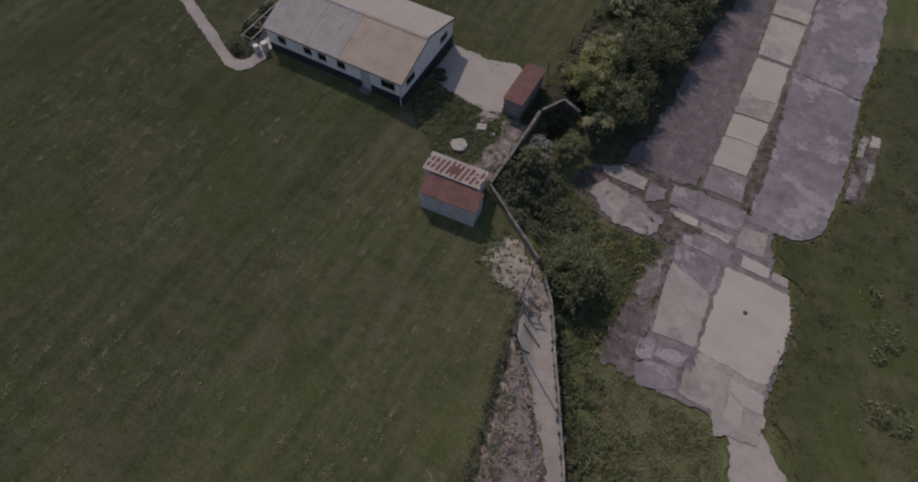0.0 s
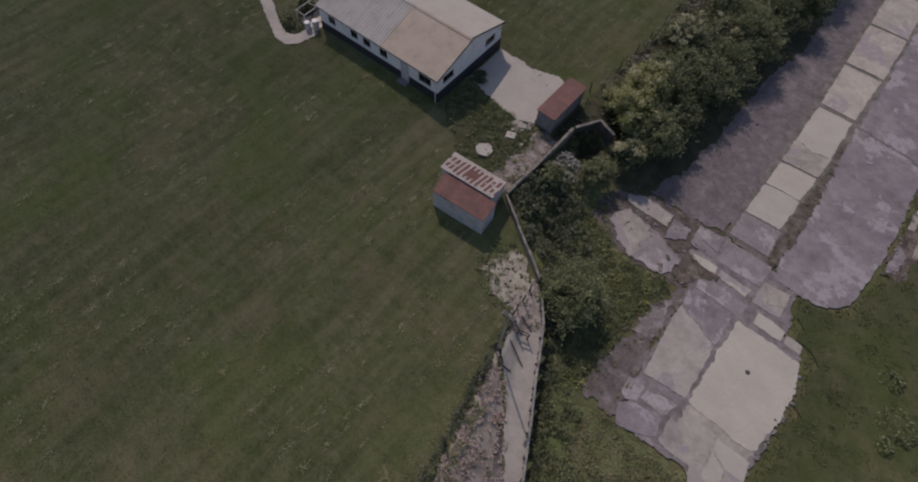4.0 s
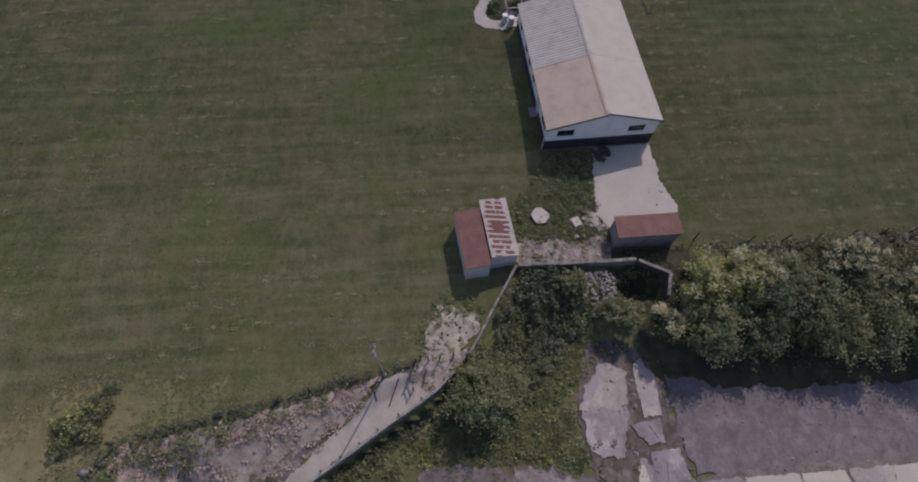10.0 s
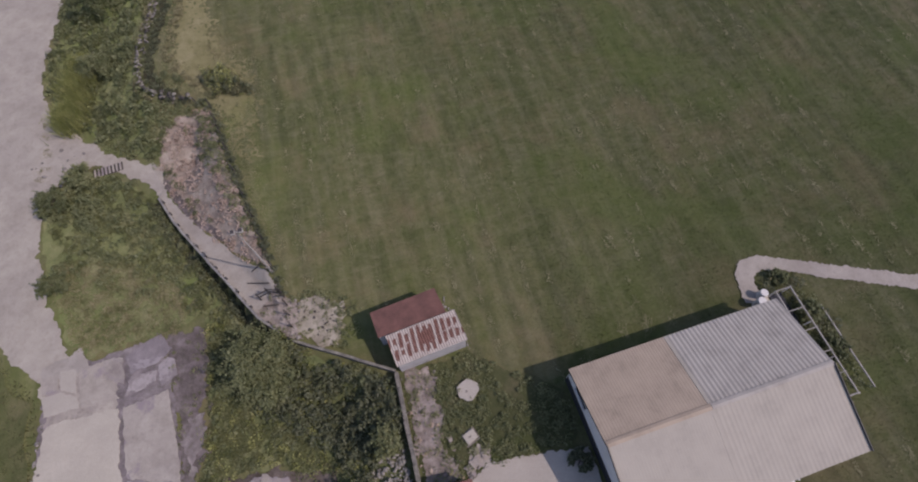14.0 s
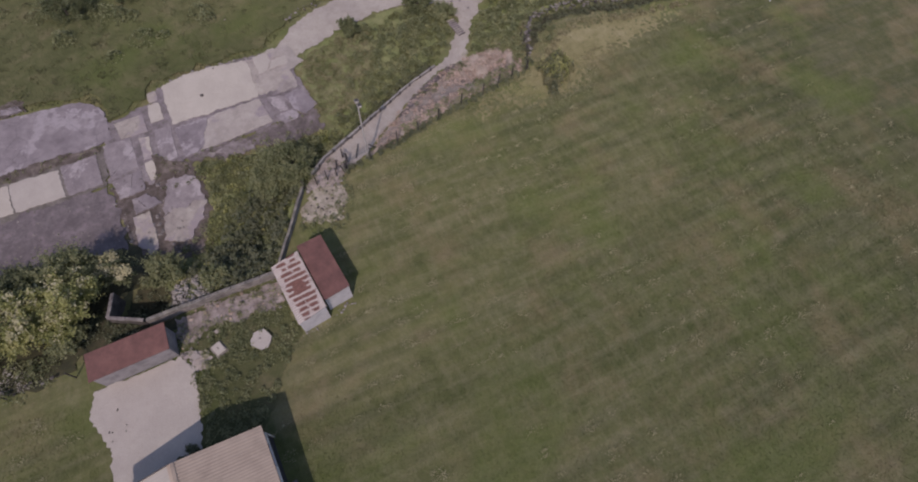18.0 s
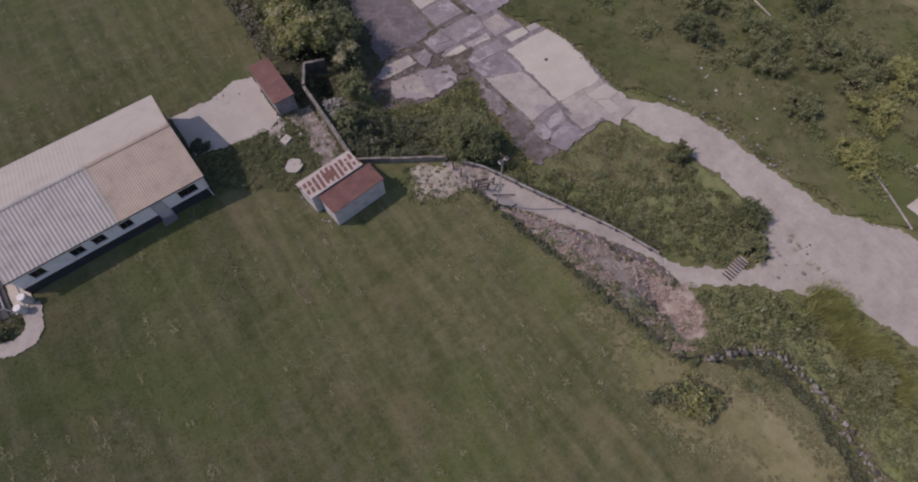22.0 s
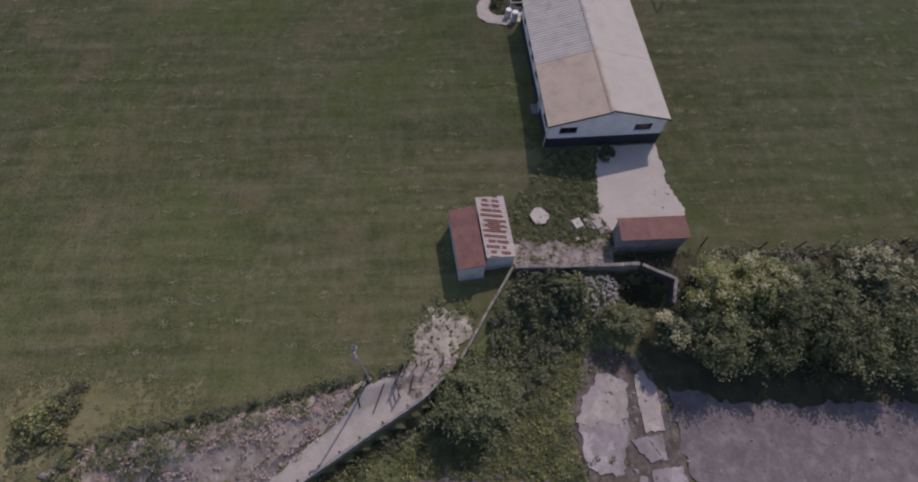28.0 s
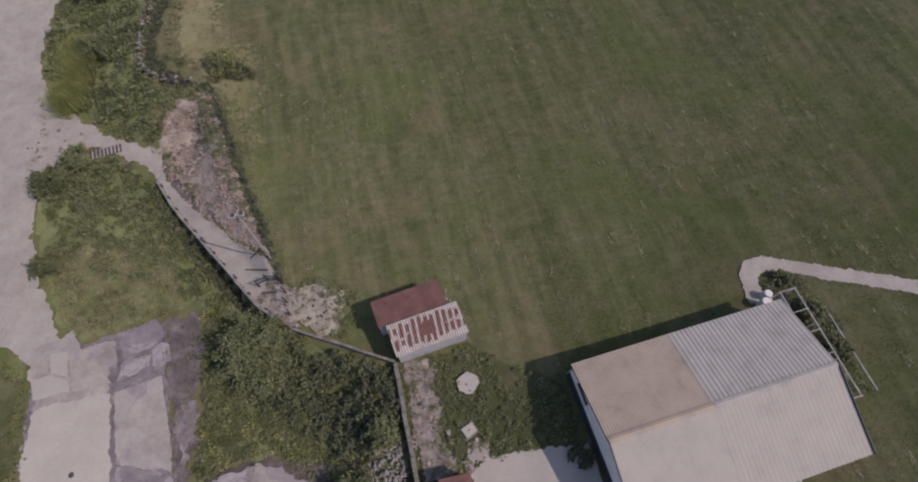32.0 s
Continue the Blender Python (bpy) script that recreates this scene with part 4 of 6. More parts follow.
            for (p, a), (q, b) in zip(zip(cut, side), zip(cut[1:] + cut[:1], side[1:] + side[:1])):
                if a <= 0:
                    new_cut.append(p)
                if (a <= 0) != (b <= 0):
                    k = a / (a - b)
                    new_cut.append((p[0] + (q[0] - p[0]) * k, p[1] + (q[1] - p[1]) * k))
            cut = new_cut
        if len(cut) > 2:
            out.append(cut)
    return out


crack_rng = random.Random(9)
for i, (poly, mat, pieces, rough_edge) in enumerate(ROW_SLABS + ROW_ENDS + LOWER_SLABS + FOOT_SLABS + CORNER_SLABS + FAR_SLABS):
    for k, piece in enumerate(cells(poly, pieces, 0.02, crack_rng)):
        part("slab", sheet_data(piece, LOW - 0.05, LOW + 0.075 + 0.006 * ((i + 2 * k) % 4), rough_edge * (0.62 if pieces == 1 else 0.45), 0.16, 40 + i), mat, slab_floor)
hole = tagged(empty("hatch", pose(28.6, -3.0, LOW + 0.08)), "small dark rusted hatch in the bright slab", "hatch")
part("rim", tube_data((0, 0, 0), (0, 0, 0.05), 0.17, 0.15, 9), M_DARKSTONE, hole)
part("lid", tube_data((0.02, 0.01, 0.052), (0.02, 0.01, 0.07), 0.1, 0.09, 7), M_TRIM, hole)


# ---- house ----
def wall_data(length, z0, z1, thick, openings):
    """A wall along +x from the origin with its outer face at y = 0, going thick in +y; openings (x0, x1, z0, z1) go right through."""
    xs = sorted({0, length, *[v for o in openings for v in o[:2]]})
    zs = sorted({z0, z1, *[v for o in openings for v in o[2:]]})
    bm = bmesh.new()
    for xa, xb in zip(xs, xs[1:]):
        for za, zb in zip(zs, zs[1:]):
            cx, cz = (xa + xb) / 2, (za + zb) / 2
            if any(o[0] < cx < o[1] and o[2] < cz < o[3] for o in openings):
                continue
            m = Matrix.Translation((cx, thick / 2, cz)) @ Matrix.Diagonal((xb - xa, thick, zb - za, 1))
            bmesh.ops.create_cube(bm, size=1, matrix=m)
    bmesh.ops.remove_doubles(bm, verts=bm.verts[:], dist=1e-4)
    return bm


def corrugated_data(width, eave, ridge, pitch, amp, seg=6):
    """A corrugated sheet of the width along x, from eave (y, z) up to ridge (y, z)."""
    n = max(2, int(width / pitch * seg))
    bm = bmesh.new()
    rows = []
    for y, z in (eave, ridge):
        for off in (0.0, -0.02):
            rows.append([bm.verts.new((width * i / n, y, z + off + amp * math.cos(2 * math.pi * i / seg))) for i in range(n + 1)])
    a, al, b, bl = rows
    for i in range(n):
        bm.faces.new((a[i], a[i + 1], b[i + 1], b[i]))
        bm.faces.new((al[i + 1], al[i], bl[i], bl[i + 1]))
        bm.faces.new((a[i + 1], a[i], al[i], al[i + 1]))
        bm.faces.new((b[i], b[i + 1], bl[i + 1], bl[i]))
    bmesh.ops.recalc_face_normals(bm, faces=bm.faces[:])
    return bm


def roof_run(name, parent, x0, x1, eave, ridge, pitch, amp, mat, sheets, label):
    w = (x1 - x0) / sheets
    waves = max(1, round(w / pitch))
    me = bm_mesh(name, corrugated_data(w + 0.03, eave, ridge, (w + 0.03) / waves, amp), mat)
    for i in range(sheets):
        child(name, me, parent, label, pose(x0 + i * w, 0, 0.002 * (i % 2)))


def window(parent, at, w, h, bars=1, name="window"):
    """A window in its opening, the outside towards -y."""
    win = child(name, bm_mesh(name, box_data(-0.03, w + 0.03, -0.04, 0.03, -0.06, -0.01, 0.005), M_WPAINT), parent, "dark window in a pale frame", at)
    f = 0.05
    for dims in ((0, w, 0.03, 0.1, 0, f), (0, w, 0.03, 0.1, h - f, h), (0, f, 0.03, 0.1, f, h - f), (w - f, w, 0.03, 0.1, f, h - f)):
        box("window_frame", dims, M_TRIM, win, bevel=0.004)
    for i in range(1, bars + 1):
        box("glazing_bar", (w * i / (bars + 1) - 0.02, w * i / (bars + 1) + 0.02, 0.04, 0.09, f, h - f), M_TRIM, win, bevel=0.003)
    box("pane", (f, w - f, 0.06, 0.07, f, h - f), M_GLASS, win, bevel=0)
    return win


def build_house():
    h = tagged(empty("house"), "single-storey white house with dark plinth and corrugated roof", "house")
    L, W, E, R, RY = 12.91, 8.6, 2.65, 3.86, 4.17
    top = 2.52
    sx0, sx1, sy0, sy1 = -L + 0.15, -0.15, 0.2, W - 0.2
    south = [(1.0, 1.8, 1.5, 2.2), (3.5, 4.3, 1.5, 2.2), (4.9, 5.7, 1.5, 2.2), (6.7, 7.5, 1.5, 2.2), (8.91, 9.76, 0.46, 2.3), (10.75, 12.0, 1.45, 2.2)]
    east = [(0.75, 2.0, 1.6, 2.25), (6.05, 7.3, 1.6, 2.25)]
    ln = sx1 - sx0
    wd = sy1 - sy0
    child("wall", bm_mesh("wall", wall_data(ln, 0, top, 0.25, south), M_WHITE), h, "white rendered wall", pose(sx0, sy0, 0))
    child("wall", bm_mesh("wall", wall_data(ln, 0, top, 0.25, [(2, 3, 1.2, 2.0), (8, 9, 1.2, 2.0)]), M_WHITE), h, "white rendered wall", pose(sx1, sy1, 0, 0, 0, 180))
    for gable, at, ops in ((True, pose(sx1, sy0 + 0.25, 0, 0, 0, 90), east), (False, pose(sx0, sy1 - 0.25, 0, 0, 0, -90), [])):
        bm = wall_data(wd - 0.5, 0, top, 0.25, [(a - 0.25, b - 0.25, c, d) for a, b, c, d in ops])
        child("wall", bm_mesh("wall", bm, M_WHITE), h, "white rendered gable wall", at)
        g = wd - 0.5
        v = [(-0.25, 0.0, top), (g + 0.25, 0.0, top), (g / 2, 0.0, R - 0.1), (-0.25, 0.25, top), (g + 0.25, 0.25, top), (g / 2, 0.25, R - 0.1)]
        child("gable", mesh_from("gable", v, [(0, 1, 2), (5, 4, 3), (0, 3, 4, 1), (1, 4, 5, 2), (2, 5, 3, 0)], M_WHITE), h, "white rendered gable", at)
    # dark painted plinth, proud of the walls
    ph = 1.15
    box("plinth", (sx0 - 0.03, sx0 + 8.91, sy0 - 0.03, sy0 - 0.002, -0.05, ph), M_PLINTH, h, "dark painted plinth", 0.004)
    box("plinth", (sx0 + 9.76, sx1 + 0.03, sy0 - 0.03, sy0 - 0.002, -0.05, ph), M_PLINTH, h, "dark painted plinth", 0.004)
    box("plinth", (sx1 + 0.002, sx1 + 0.03, sy0, sy1, -0.05, ph), M_PLINTH, h, "dark painted plinth", 0.004)
    box("plinth", (sx0 - 0.03, sx0 - 0.002, sy0, sy1, -0.05, ph), M_PLINTH, h, "dark painted plinth", 0.004)
    box("plinth", (sx0 - 0.03, sx1 + 0.03, sy1 + 0.002, sy1 + 0.03, -0.05, ph), M_PLINTH, h, "dark painted plinth", 0.004)
    # roof
    J = -5.79
    roof_run("roof_sheet", h, -L, J, (0, E), (RY, R), 0.29, 0.017, M_GREY_ROOF, 7, "grey ribbed roof sheet")
    roof_run("roof_sheet", h, J + 0.02, 0, (0, E), (RY, R), 0.15, 0.005, M_TAN_ROOF, 6, "tan corrugated roof sheet")
    roof_run("roof_sheet", h, -L, J, (W, E), (RY, R), 0.29, 0.006, M_PALE_ROOF, 7, "pale ribbed roof sheet")
    roof_run("roof_sheet", h, J + 0.02, 0, (W, E), (RY, R), 0.15, 0.003, M_PALE_ROOF, 6, "pale corrugated roof sheet")
    for x0, x1, mat in ((-L - 0.02, J - 0.01, M_GREY_ROOF), (J + 0.01, 0.02, M_TAN_ROOF)):
        v = [(x0, RY - 0.16, R + 0.0), (x0, RY, R + 0.055), (x0, RY + 0.16, R + 0.0), (x1, RY - 0.16, R + 0.0), (x1, RY, R + 0.055), (x1, RY + 0.16, R + 0.0)]
        child("ridge_cap", mesh_from("ridge_cap", v, [(0, 3, 4, 1), (1, 4, 5, 2), (0, 1, 2), (5, 4, 3), (2, 5, 3, 0)], mat), h)
    for eave, near, up in ((0, RY - 0.17, 0.022), (W, RY + 0.17, 0.01)):
        v = [(J - 0.09, eave, E + up), (J + 0.09, eave, E + up), (J + 0.09, near, R - 0.048 + up), (J - 0.09, near, R - 0.048 + up)]
        v += [(x, y, z - 0.03) for x, y, z in v]
        child("joint_strip", mesh_from("joint_strip", v, [(0, 1, 2, 3), (7, 6, 5, 4), (0, 4, 5, 1), (1, 5, 6, 2), (2, 6, 7, 3), (3, 7, 4, 0)], M_PALE_ROOF), h, "pale flashing strip")
    for y, s in ((0.045, 1), (W - 0.045, -1)):
        part("gutter", tube_data((-L, y, E - 0.1), (0, y, E - 0.1), 0.05, 0.05), M_TRIM, h, "dark gutter")
    for x in (0.02, -L - 0.02):
        for (y0, z0), (y1, z1) in (((0, E), (RY, R)), ((W, E), (RY, R))):
            d = Vector((0, y1 - y0, z1 - z0))
            bm = box_data(-0.02, 0.02, 0, d.length, -0.14, -0.0, 0.004)
            ob = part("bargeboard", bm, M_TRIM, h, "dark bargeboard")
            ob.matrix_basis = Matrix.Translation((x, y0, z0 - 0.02)) @ Vector((0, 1, 0)).rotation_difference(d).to_matrix().to_4x4()
    for a, b, c, d in south:
        if c > 0.7:
            window(h, pose(sx0 + a, sy0, c), b - a, d - c, 1)
    for a, b, c, d in east:
        window(h, pose(sx1, sy0 + a, c, 0, 0, 90), b - a, d - c, 1)
    for a, b in ((2, 3), (8, 9)):
        window(h, pose(sx1 - a, sy1, 1.2, 0, 0, 180), b - a, 0.8, 1)
    # door
    door = child("door", bm_mesh("door", box_data(0, 0.83, 0.05, 0.1, 0.47, 2.29, 0.006), M_SHEDWALL), h, "plain grey-green door", pose(sx0 + 8.92, sy0, 0))
    box("door_panel", (0.1, 0.73, 0.03, 0.05, 1.45, 2.15), M_SHEDWALL, door, bevel=0.006)
    box("door_panel", (0.1, 0.73, 0.03, 0.05, 0.6, 1.3), M_SHEDWALL, door, bevel=0.006)
    tube("door_handle", (0.72, 0.02, 1.38), (0.60, 0.02, 1.38), 0.012, 0.012, M_TRIM, door)
    box("doorstep", (sx0 + 8.8, sx0 + 9.8, -0.32, sy0 - 0.035, 0.3, 0.52), M_MAUVE, h, "worn concrete doorstep")
    tube("downpipe", (-0.25, 0.1, 0.22), (-0.25, 0.1, E - 0.1), 0.035, 0.035, M_WPAINT, h)
    tube("vent_pipe", (-9.4, W + 0.12, 0.4), (-9.0, W + 0.12, 2.1), 0.05, 0.05, M_WPAINT, h)
    return h


build_house()


# ---- sheds ----
def quad_roof(name, corners, mat, parent, label, thick=0.04):
    v = list(corners) + [(x, y, z - thick) for x, y, z in corners]
    return child(name, mesh_from(name, v, [(0, 1, 2, 3), (7, 6, 5, 4), (0, 4, 5, 1), (1, 5, 6, 2), (2, 6, 7, 3), (3, 7, 4, 0)], mat), parent, label)


def corrugated_between(name, a, b, c, d, waves, amp, mat, parent, label):
    """A corrugated sheet over the corners a, b (low edge) and d, c (high edge)."""
    a, b, c, d = map(Vector, (a, b, c, d))
    n = waves * 6
    v, f = [], []
    for p, q in ((a, b), (d, c)):
        for off in (0, -0.015):
            v += [tuple(p.lerp(q, i / n) + Vector((0, 0, off + amp * math.cos(2 * math.pi * i / 6)))) for i in range(n + 1)]
    w = n + 1
    for i in range(n):
        f += [(i, i + 1, 2 * w + i + 1, 2 * w + i), (w + i + 1, w + i, 3 * w + i, 3 * w + i + 1), (i + 1, i, w + i, w + i + 1), (2 * w + i, 2 * w + i + 1, 3 * w + i + 1, 3 * w + i)]
    return child(name, mesh_from(name, v, f, mat), parent, label)


def prism_walls(name, base, tops, mat, parent, label, thick=0.08):
    """Four walls over the base outline, each a slab of its own rising to the heights tops."""
    n = len(base)
    cx, cy = sum(p[0] for p in base) / n, sum(p[1] for p in base) / n
    for i in range(n):
        (x0, y0), (x1, y1) = base[i], base[(i + 1) % n]
        z0, z1 = tops[i], tops[(i + 1) % n]
        d = Vector((x1 - x0, y1 - y0, 0)).normalized()
        inn = Vector((-d.y, d.x, 0))
        if inn.dot(Vector((cx - x0, cy - y0, 0))) < 0:
            inn = -inn
        o = inn * thick
        e = d * (thick if i % 2 else 0)
        p = [(x0 + e.x, y0 + e.y), (x1 - e.x, y1 - e.y)]
        v = [(*p[0], -0.1), (*p[1], -0.1), (*p[1], z1), (*p[0], z0)]
        v += [(x + o.x, y + o.y, z) for x, y, z in v]
        me = mesh_from(name, v, [(0, 1, 2, 3), (7, 6, 5, 4), (0, 4, 5, 1), (1, 5, 6, 2), (2, 6, 7, 3), (3, 7, 4, 0)], mat)
        bm = bmesh.new()
        bm.from_mesh(me)
        bmesh.ops.recalc_face_normals(bm, faces=bm.faces[:])
        bm.to_mesh(me)
        bm.free()
        child(name, me, parent, label)


def build_shed():
    s = tagged(empty("shed"), "small pale shed with a rust-red and a streaked corrugated roof", "shed")
    a, b, c, d = (5.62, -7.18), (9.74, -6.88), (9.62, -5.22), (5.4, -5.48)
    prism_walls("wall", [(5.66, -7.12), (9.68, -6.83), (9.57, -5.26), (5.48, -5.5)], [1.78, 1.78, 1.82, 1.82], M_SHEDWALL, s, "pale painted shed wall")
    quad_roof("roof", [(*a, 1.86), (*b, 1.86), (*c, 1.90), (*d, 1.90)], M_RUST, s, "flat rust-red sheet roof", 0.07)
    prism_walls("wall", [(5.0, -5.36), (9.08, -5.1), (8.94, -3.36), (4.8, -3.6)], [1.96, 1.96, 1.6, 1.6], M_SHEDWALL, s, "pale painted shed wall")
    corrugated_between("roof_sheet", (9.02, -3.3, 1.7), (4.68, -3.56, 1.7), (4.9, -5.44, 2.06), (9.18, -5.16, 2.06), 29, 0.02, M_STRIPED, s, "corrugated sheet roof streaked with rust")
    return s


build_shed()


def build_store():
    s = tagged(empty("store_shed"), "long low store with a rust-red roof beside the yard wall", "shed")
    prism_walls("wall", [(6.92, 3.62), (8.4, 3.5), (8.5, 7.7), (7.02, 7.8)], [1.62, 1.72, 1.72, 1.62], M_STOREWALL, s, "grey store wall darkened for shade")
    quad_roof("roof", [(6.82, 3.52, 1.66), (8.5, 3.38, 1.78), (8.6, 7.8, 1.78), (6.92, 7.92, 1.66)], M_RUST, s, "rust-red sheet roof", 0.06)
    return s


build_store()


# ---- boundary walls ----
def wall_run(name, pts, tops, thick, mat, cap, label, depth=2.3):
    """A wall along the points with a pale coping, each stretch a part of its own; tops are the heights of its top at the points."""
    w = tagged(empty(name), label, "wall", kind="structure")
    for i, ((x0, y0), (x1, y1)) in enumerate(zip(pts, pts[1:])):
        d = Vector((x1 - x0, y1 - y0, 0))
        ln = d.length
        slope = math.atan2(tops[i + 1] - tops[i], ln)
        at = Matrix.Translation((x0, y0, tops[i])) @ Matrix.Rotation(math.atan2(d.y, d.x), 4, "Z") @ Matrix.Rotation(-slope, 4, "Y")
        ob = part("wall_stretch", box_data(0, ln + 0.05, -thick / 2, thick / 2, -depth, -0.05, 0.012), mat, w)
        ob.matrix_basis = at
        n = max(1, round(ln / 0.9))
        me = bm_mesh("coping_stone", box_data(0.01, ln / n - 0.01, -thick / 2 - 0.03, thick / 2 + 0.03, 0, 0.08, 0.012), cap)
        for k in range(n):
            child("coping_stone", me, w, "", at @ pose(k * ln / n, 0.012 * ((k * 7) % 3 - 1), -0.048 + 0.008 * (k % 3)))
    return w


wall_run("wall_yard", [(9.22, -3.3), (9.42, -0.5), (9.58, 2.7), (9.66, 4.6)], [0.65, 0.65, 0.7, 0.75], 0.17, M_STONE, M_COPING, "low stone yard wall with worn coping")
# dark stone here paints the shade on the faces turned from the sun
wall_run("wall_corner", [(9.72, 4.75), (10.88, 6.65), (12.4, 6.05)], [0.75, 0.75, 0.7], 0.15, M_DARKSTONE, M_STONE, "stone wall corner behind the store, dark for its shaded faces")
wall_run("wall_shed", [(9.25, -3.4), (12.0, -5.3), (14.75, -7.15)], [0.6, 0.55, 0.5], 0.1, M_STONE, M_COPING, "thin low wall running from the shed to the lane")
LANE_WALL = [(15.6, -8.1), (16.75, -9.55), (18.25, -12.4), (20.1, -15.75), (21.9, -19.2), (22.9, -21.8)]
LANE_TOPS = [0.35, 0.15, -0.25, -0.75, -1.2, -1.5]
wall_run("wall_lane", LANE_WALL, LANE_TOPS, 0.1, M_STONE, M_PALESTONE, "low wall with pale coping along the lane")


# ---- yard, lane and field things ----
def ground_at(x, y):
    return float(height(x, y))


def build_well():
    w = tagged(empty("well", pose(5.51, -1.06, 0)), "round concrete well cap standing in the weeds", "well")
    part("ring", tube_data((0, 0, -0.1), (0, 0, 0.17), 0.56, 0.54, 14), M_SLAB, w)
    ring = [(0.66 * math.cos(a * 0.5712) * (1 + 0.1 * math.sin(a * 2.6)), 0.62 * math.sin(a * 0.5712) * (1 + 0.08 * math.cos(a * 3.9))) for a in range(11)]
    part("cap", sheet_data(ring, 0.175, 0.26, 0.025, 0.2, 5), M_SLAB_B, w, "pale uneven concrete cap")
    part("plug", tube_data((0.1, 0.05, 0.262), (0.1, 0.05, 0.285), 0.07, 0.06, 7), M_STONE, w, "small stone plug")


build_well()
cover = tagged(empty("slab_cover", pose(6.2, 1.42, 0, 0, 0, 18)), "small tilted concrete cover slab in the weeds", "cover")
ob = box("slab", (-0.36, 0.36, -0.29, 0.29, -0.05, 0.16), M_SLAB_B, cover, bevel=0.02)
ob.matrix_basis = pose(0, 0, 0.03, 5, -4, 0)
box("rim", (-0.46, 0.46, -0.39, 0.39, -0.08, 0.02), M_STONE, cover, bevel=0.015)
box("handle", (-0.08, 0.08, -0.015, 0.015, 0.2, 0.225), M_TRIM, cover, bevel=0.004)


for k, (x, y, w, d, turn) in enumerate([(6.35, 2.75, 0.6, 0.45, 20), (5.75, 2.55, 0.4, 0.35, -15), (7.3, 1.2, 0.35, 0.3, 10)]):
    bit = tagged(empty("broken_slab", pose(x, y, 0.02, 3 * (k % 3), -4, turn)), "pale broken piece of slab lying in the weeds", "slab", "broken slabs in the yard")
    part("slab", sheet_data([(-w / 2, -d / 2), (w / 2, -d * 0.4), (w * 0.45, d / 2), (-w * 0.3, d * 0.55)], -0.05, 0.1, 0.03, 0.15, 80 + k), M_SLAB2, bit)


def build_lamp_post():
    p = tagged(empty("lamp_post", pose(15.38, -12.42, ground_at(15.38, -12.42))), "tall thin pale pole with two dark-faced lamp heads", "lamp post")
    tube("pole", (0, 0, -0.2), (0, 0, 5.75), 0.06, 0.045, M_POLE, p, n=8)
    tube("base", (0, 0, -0.1), (0, 0, 0.25), 0.13, 0.11, M_SLAB, p, n=8)
    tube("arm", (-0.25, 0.06, 5.7), (0.25, -0.06, 5.7), 0.03, 0.03, M_POLE, p, n=6)
    for s in (-1, 1):
        head = box("lamp_head", (s * 0.23 - 0.13, s * 0.23 + 0.13, -0.17, 0.1, 5.62, 5.8), M_POLE, p, "pale lamp head", 0.03)
        box("lens", (s * 0.23 - 0.1, s * 0.23 + 0.1, -0.185, -0.172, 5.65, 5.77), M_GLASS, head, bevel=0.003)
        box("top_panel", (s * 0.23 - 0.11, s * 0.23 + 0.11, -0.14, 0.08, 5.802, 5.82), M_TRIM, head, "dark top panel", 0.004)
    return p


build_lamp_post()


def build_fence(name, pts, gap, post_h, label, wires=3, seed=1, lean=0.06, posts_mat=M_DARKWOOD):
    """Posts along the line with wires between them."""
    rng = random.Random(seed)
    f = tagged(empty(name), label, "fence")
    tops, run = [], 0.0
    for (x0, y0), (x1, y1) in zip(pts, pts[1:]):
        ln = math.hypot(x1 - x0, y1 - y0)
        n = max(1, round(ln / gap))
        for i in range(n):
            k = i / n
            tops.append((x0 + (x1 - x0) * k, y0 + (y1 - y0) * k))
    tops.append(pts[-1])
    spots = []
    for x, y in tops:
        z = ground_at(x, y)
        t = Vector((x + rng.gauss(0, lean), y + rng.gauss(0, lean), z + post_h * rng.uniform(0.85, 1.12)))
        tube("post", (x, y, z - 0.2), t, 0.05, 0.042, posts_mat, f, n=6)
        spots.append((Vector((x, y, z)), t))
    for (a0, a1), (b0, b1) in zip(spots, spots[1:]):
        for w in range(wires):
            k = (w + 0.9) / (wires + 0.2)
            part("wire", tube_data(a0.lerp(a1, k), b0.lerp(b1, k), 0.006, 0.006, 4), M_TRIM, f)
    return f


build_fence("field_fence", FENCE, 1.75, 1.25, "old post and wire fence along the field edge", 3, 4)
build_fence("head_fence", [(14.85, -10.4), (14.75, -9.0), (14.8, -7.4)], 0.8, 1.1, "leaning dark fence across the head of the lane", 2, 8, 0.1)
build_fence("end_fence", [(17.75, -27.8), (19.6, -28.9), (21.3, -29.3)], 0.9, 0.9, "dark sagging fence across the end of the rubble bank", 2, 7)
build_fence("yard_fence", [(8.4, 9.3), (8.9, 13.0), (9.2, 18.0), (9.3, 25.0), (9.6, 33.0), (9.8, 45.0)], 2.6, 1.1, "post and wire fence along the hedge", 2, 5)


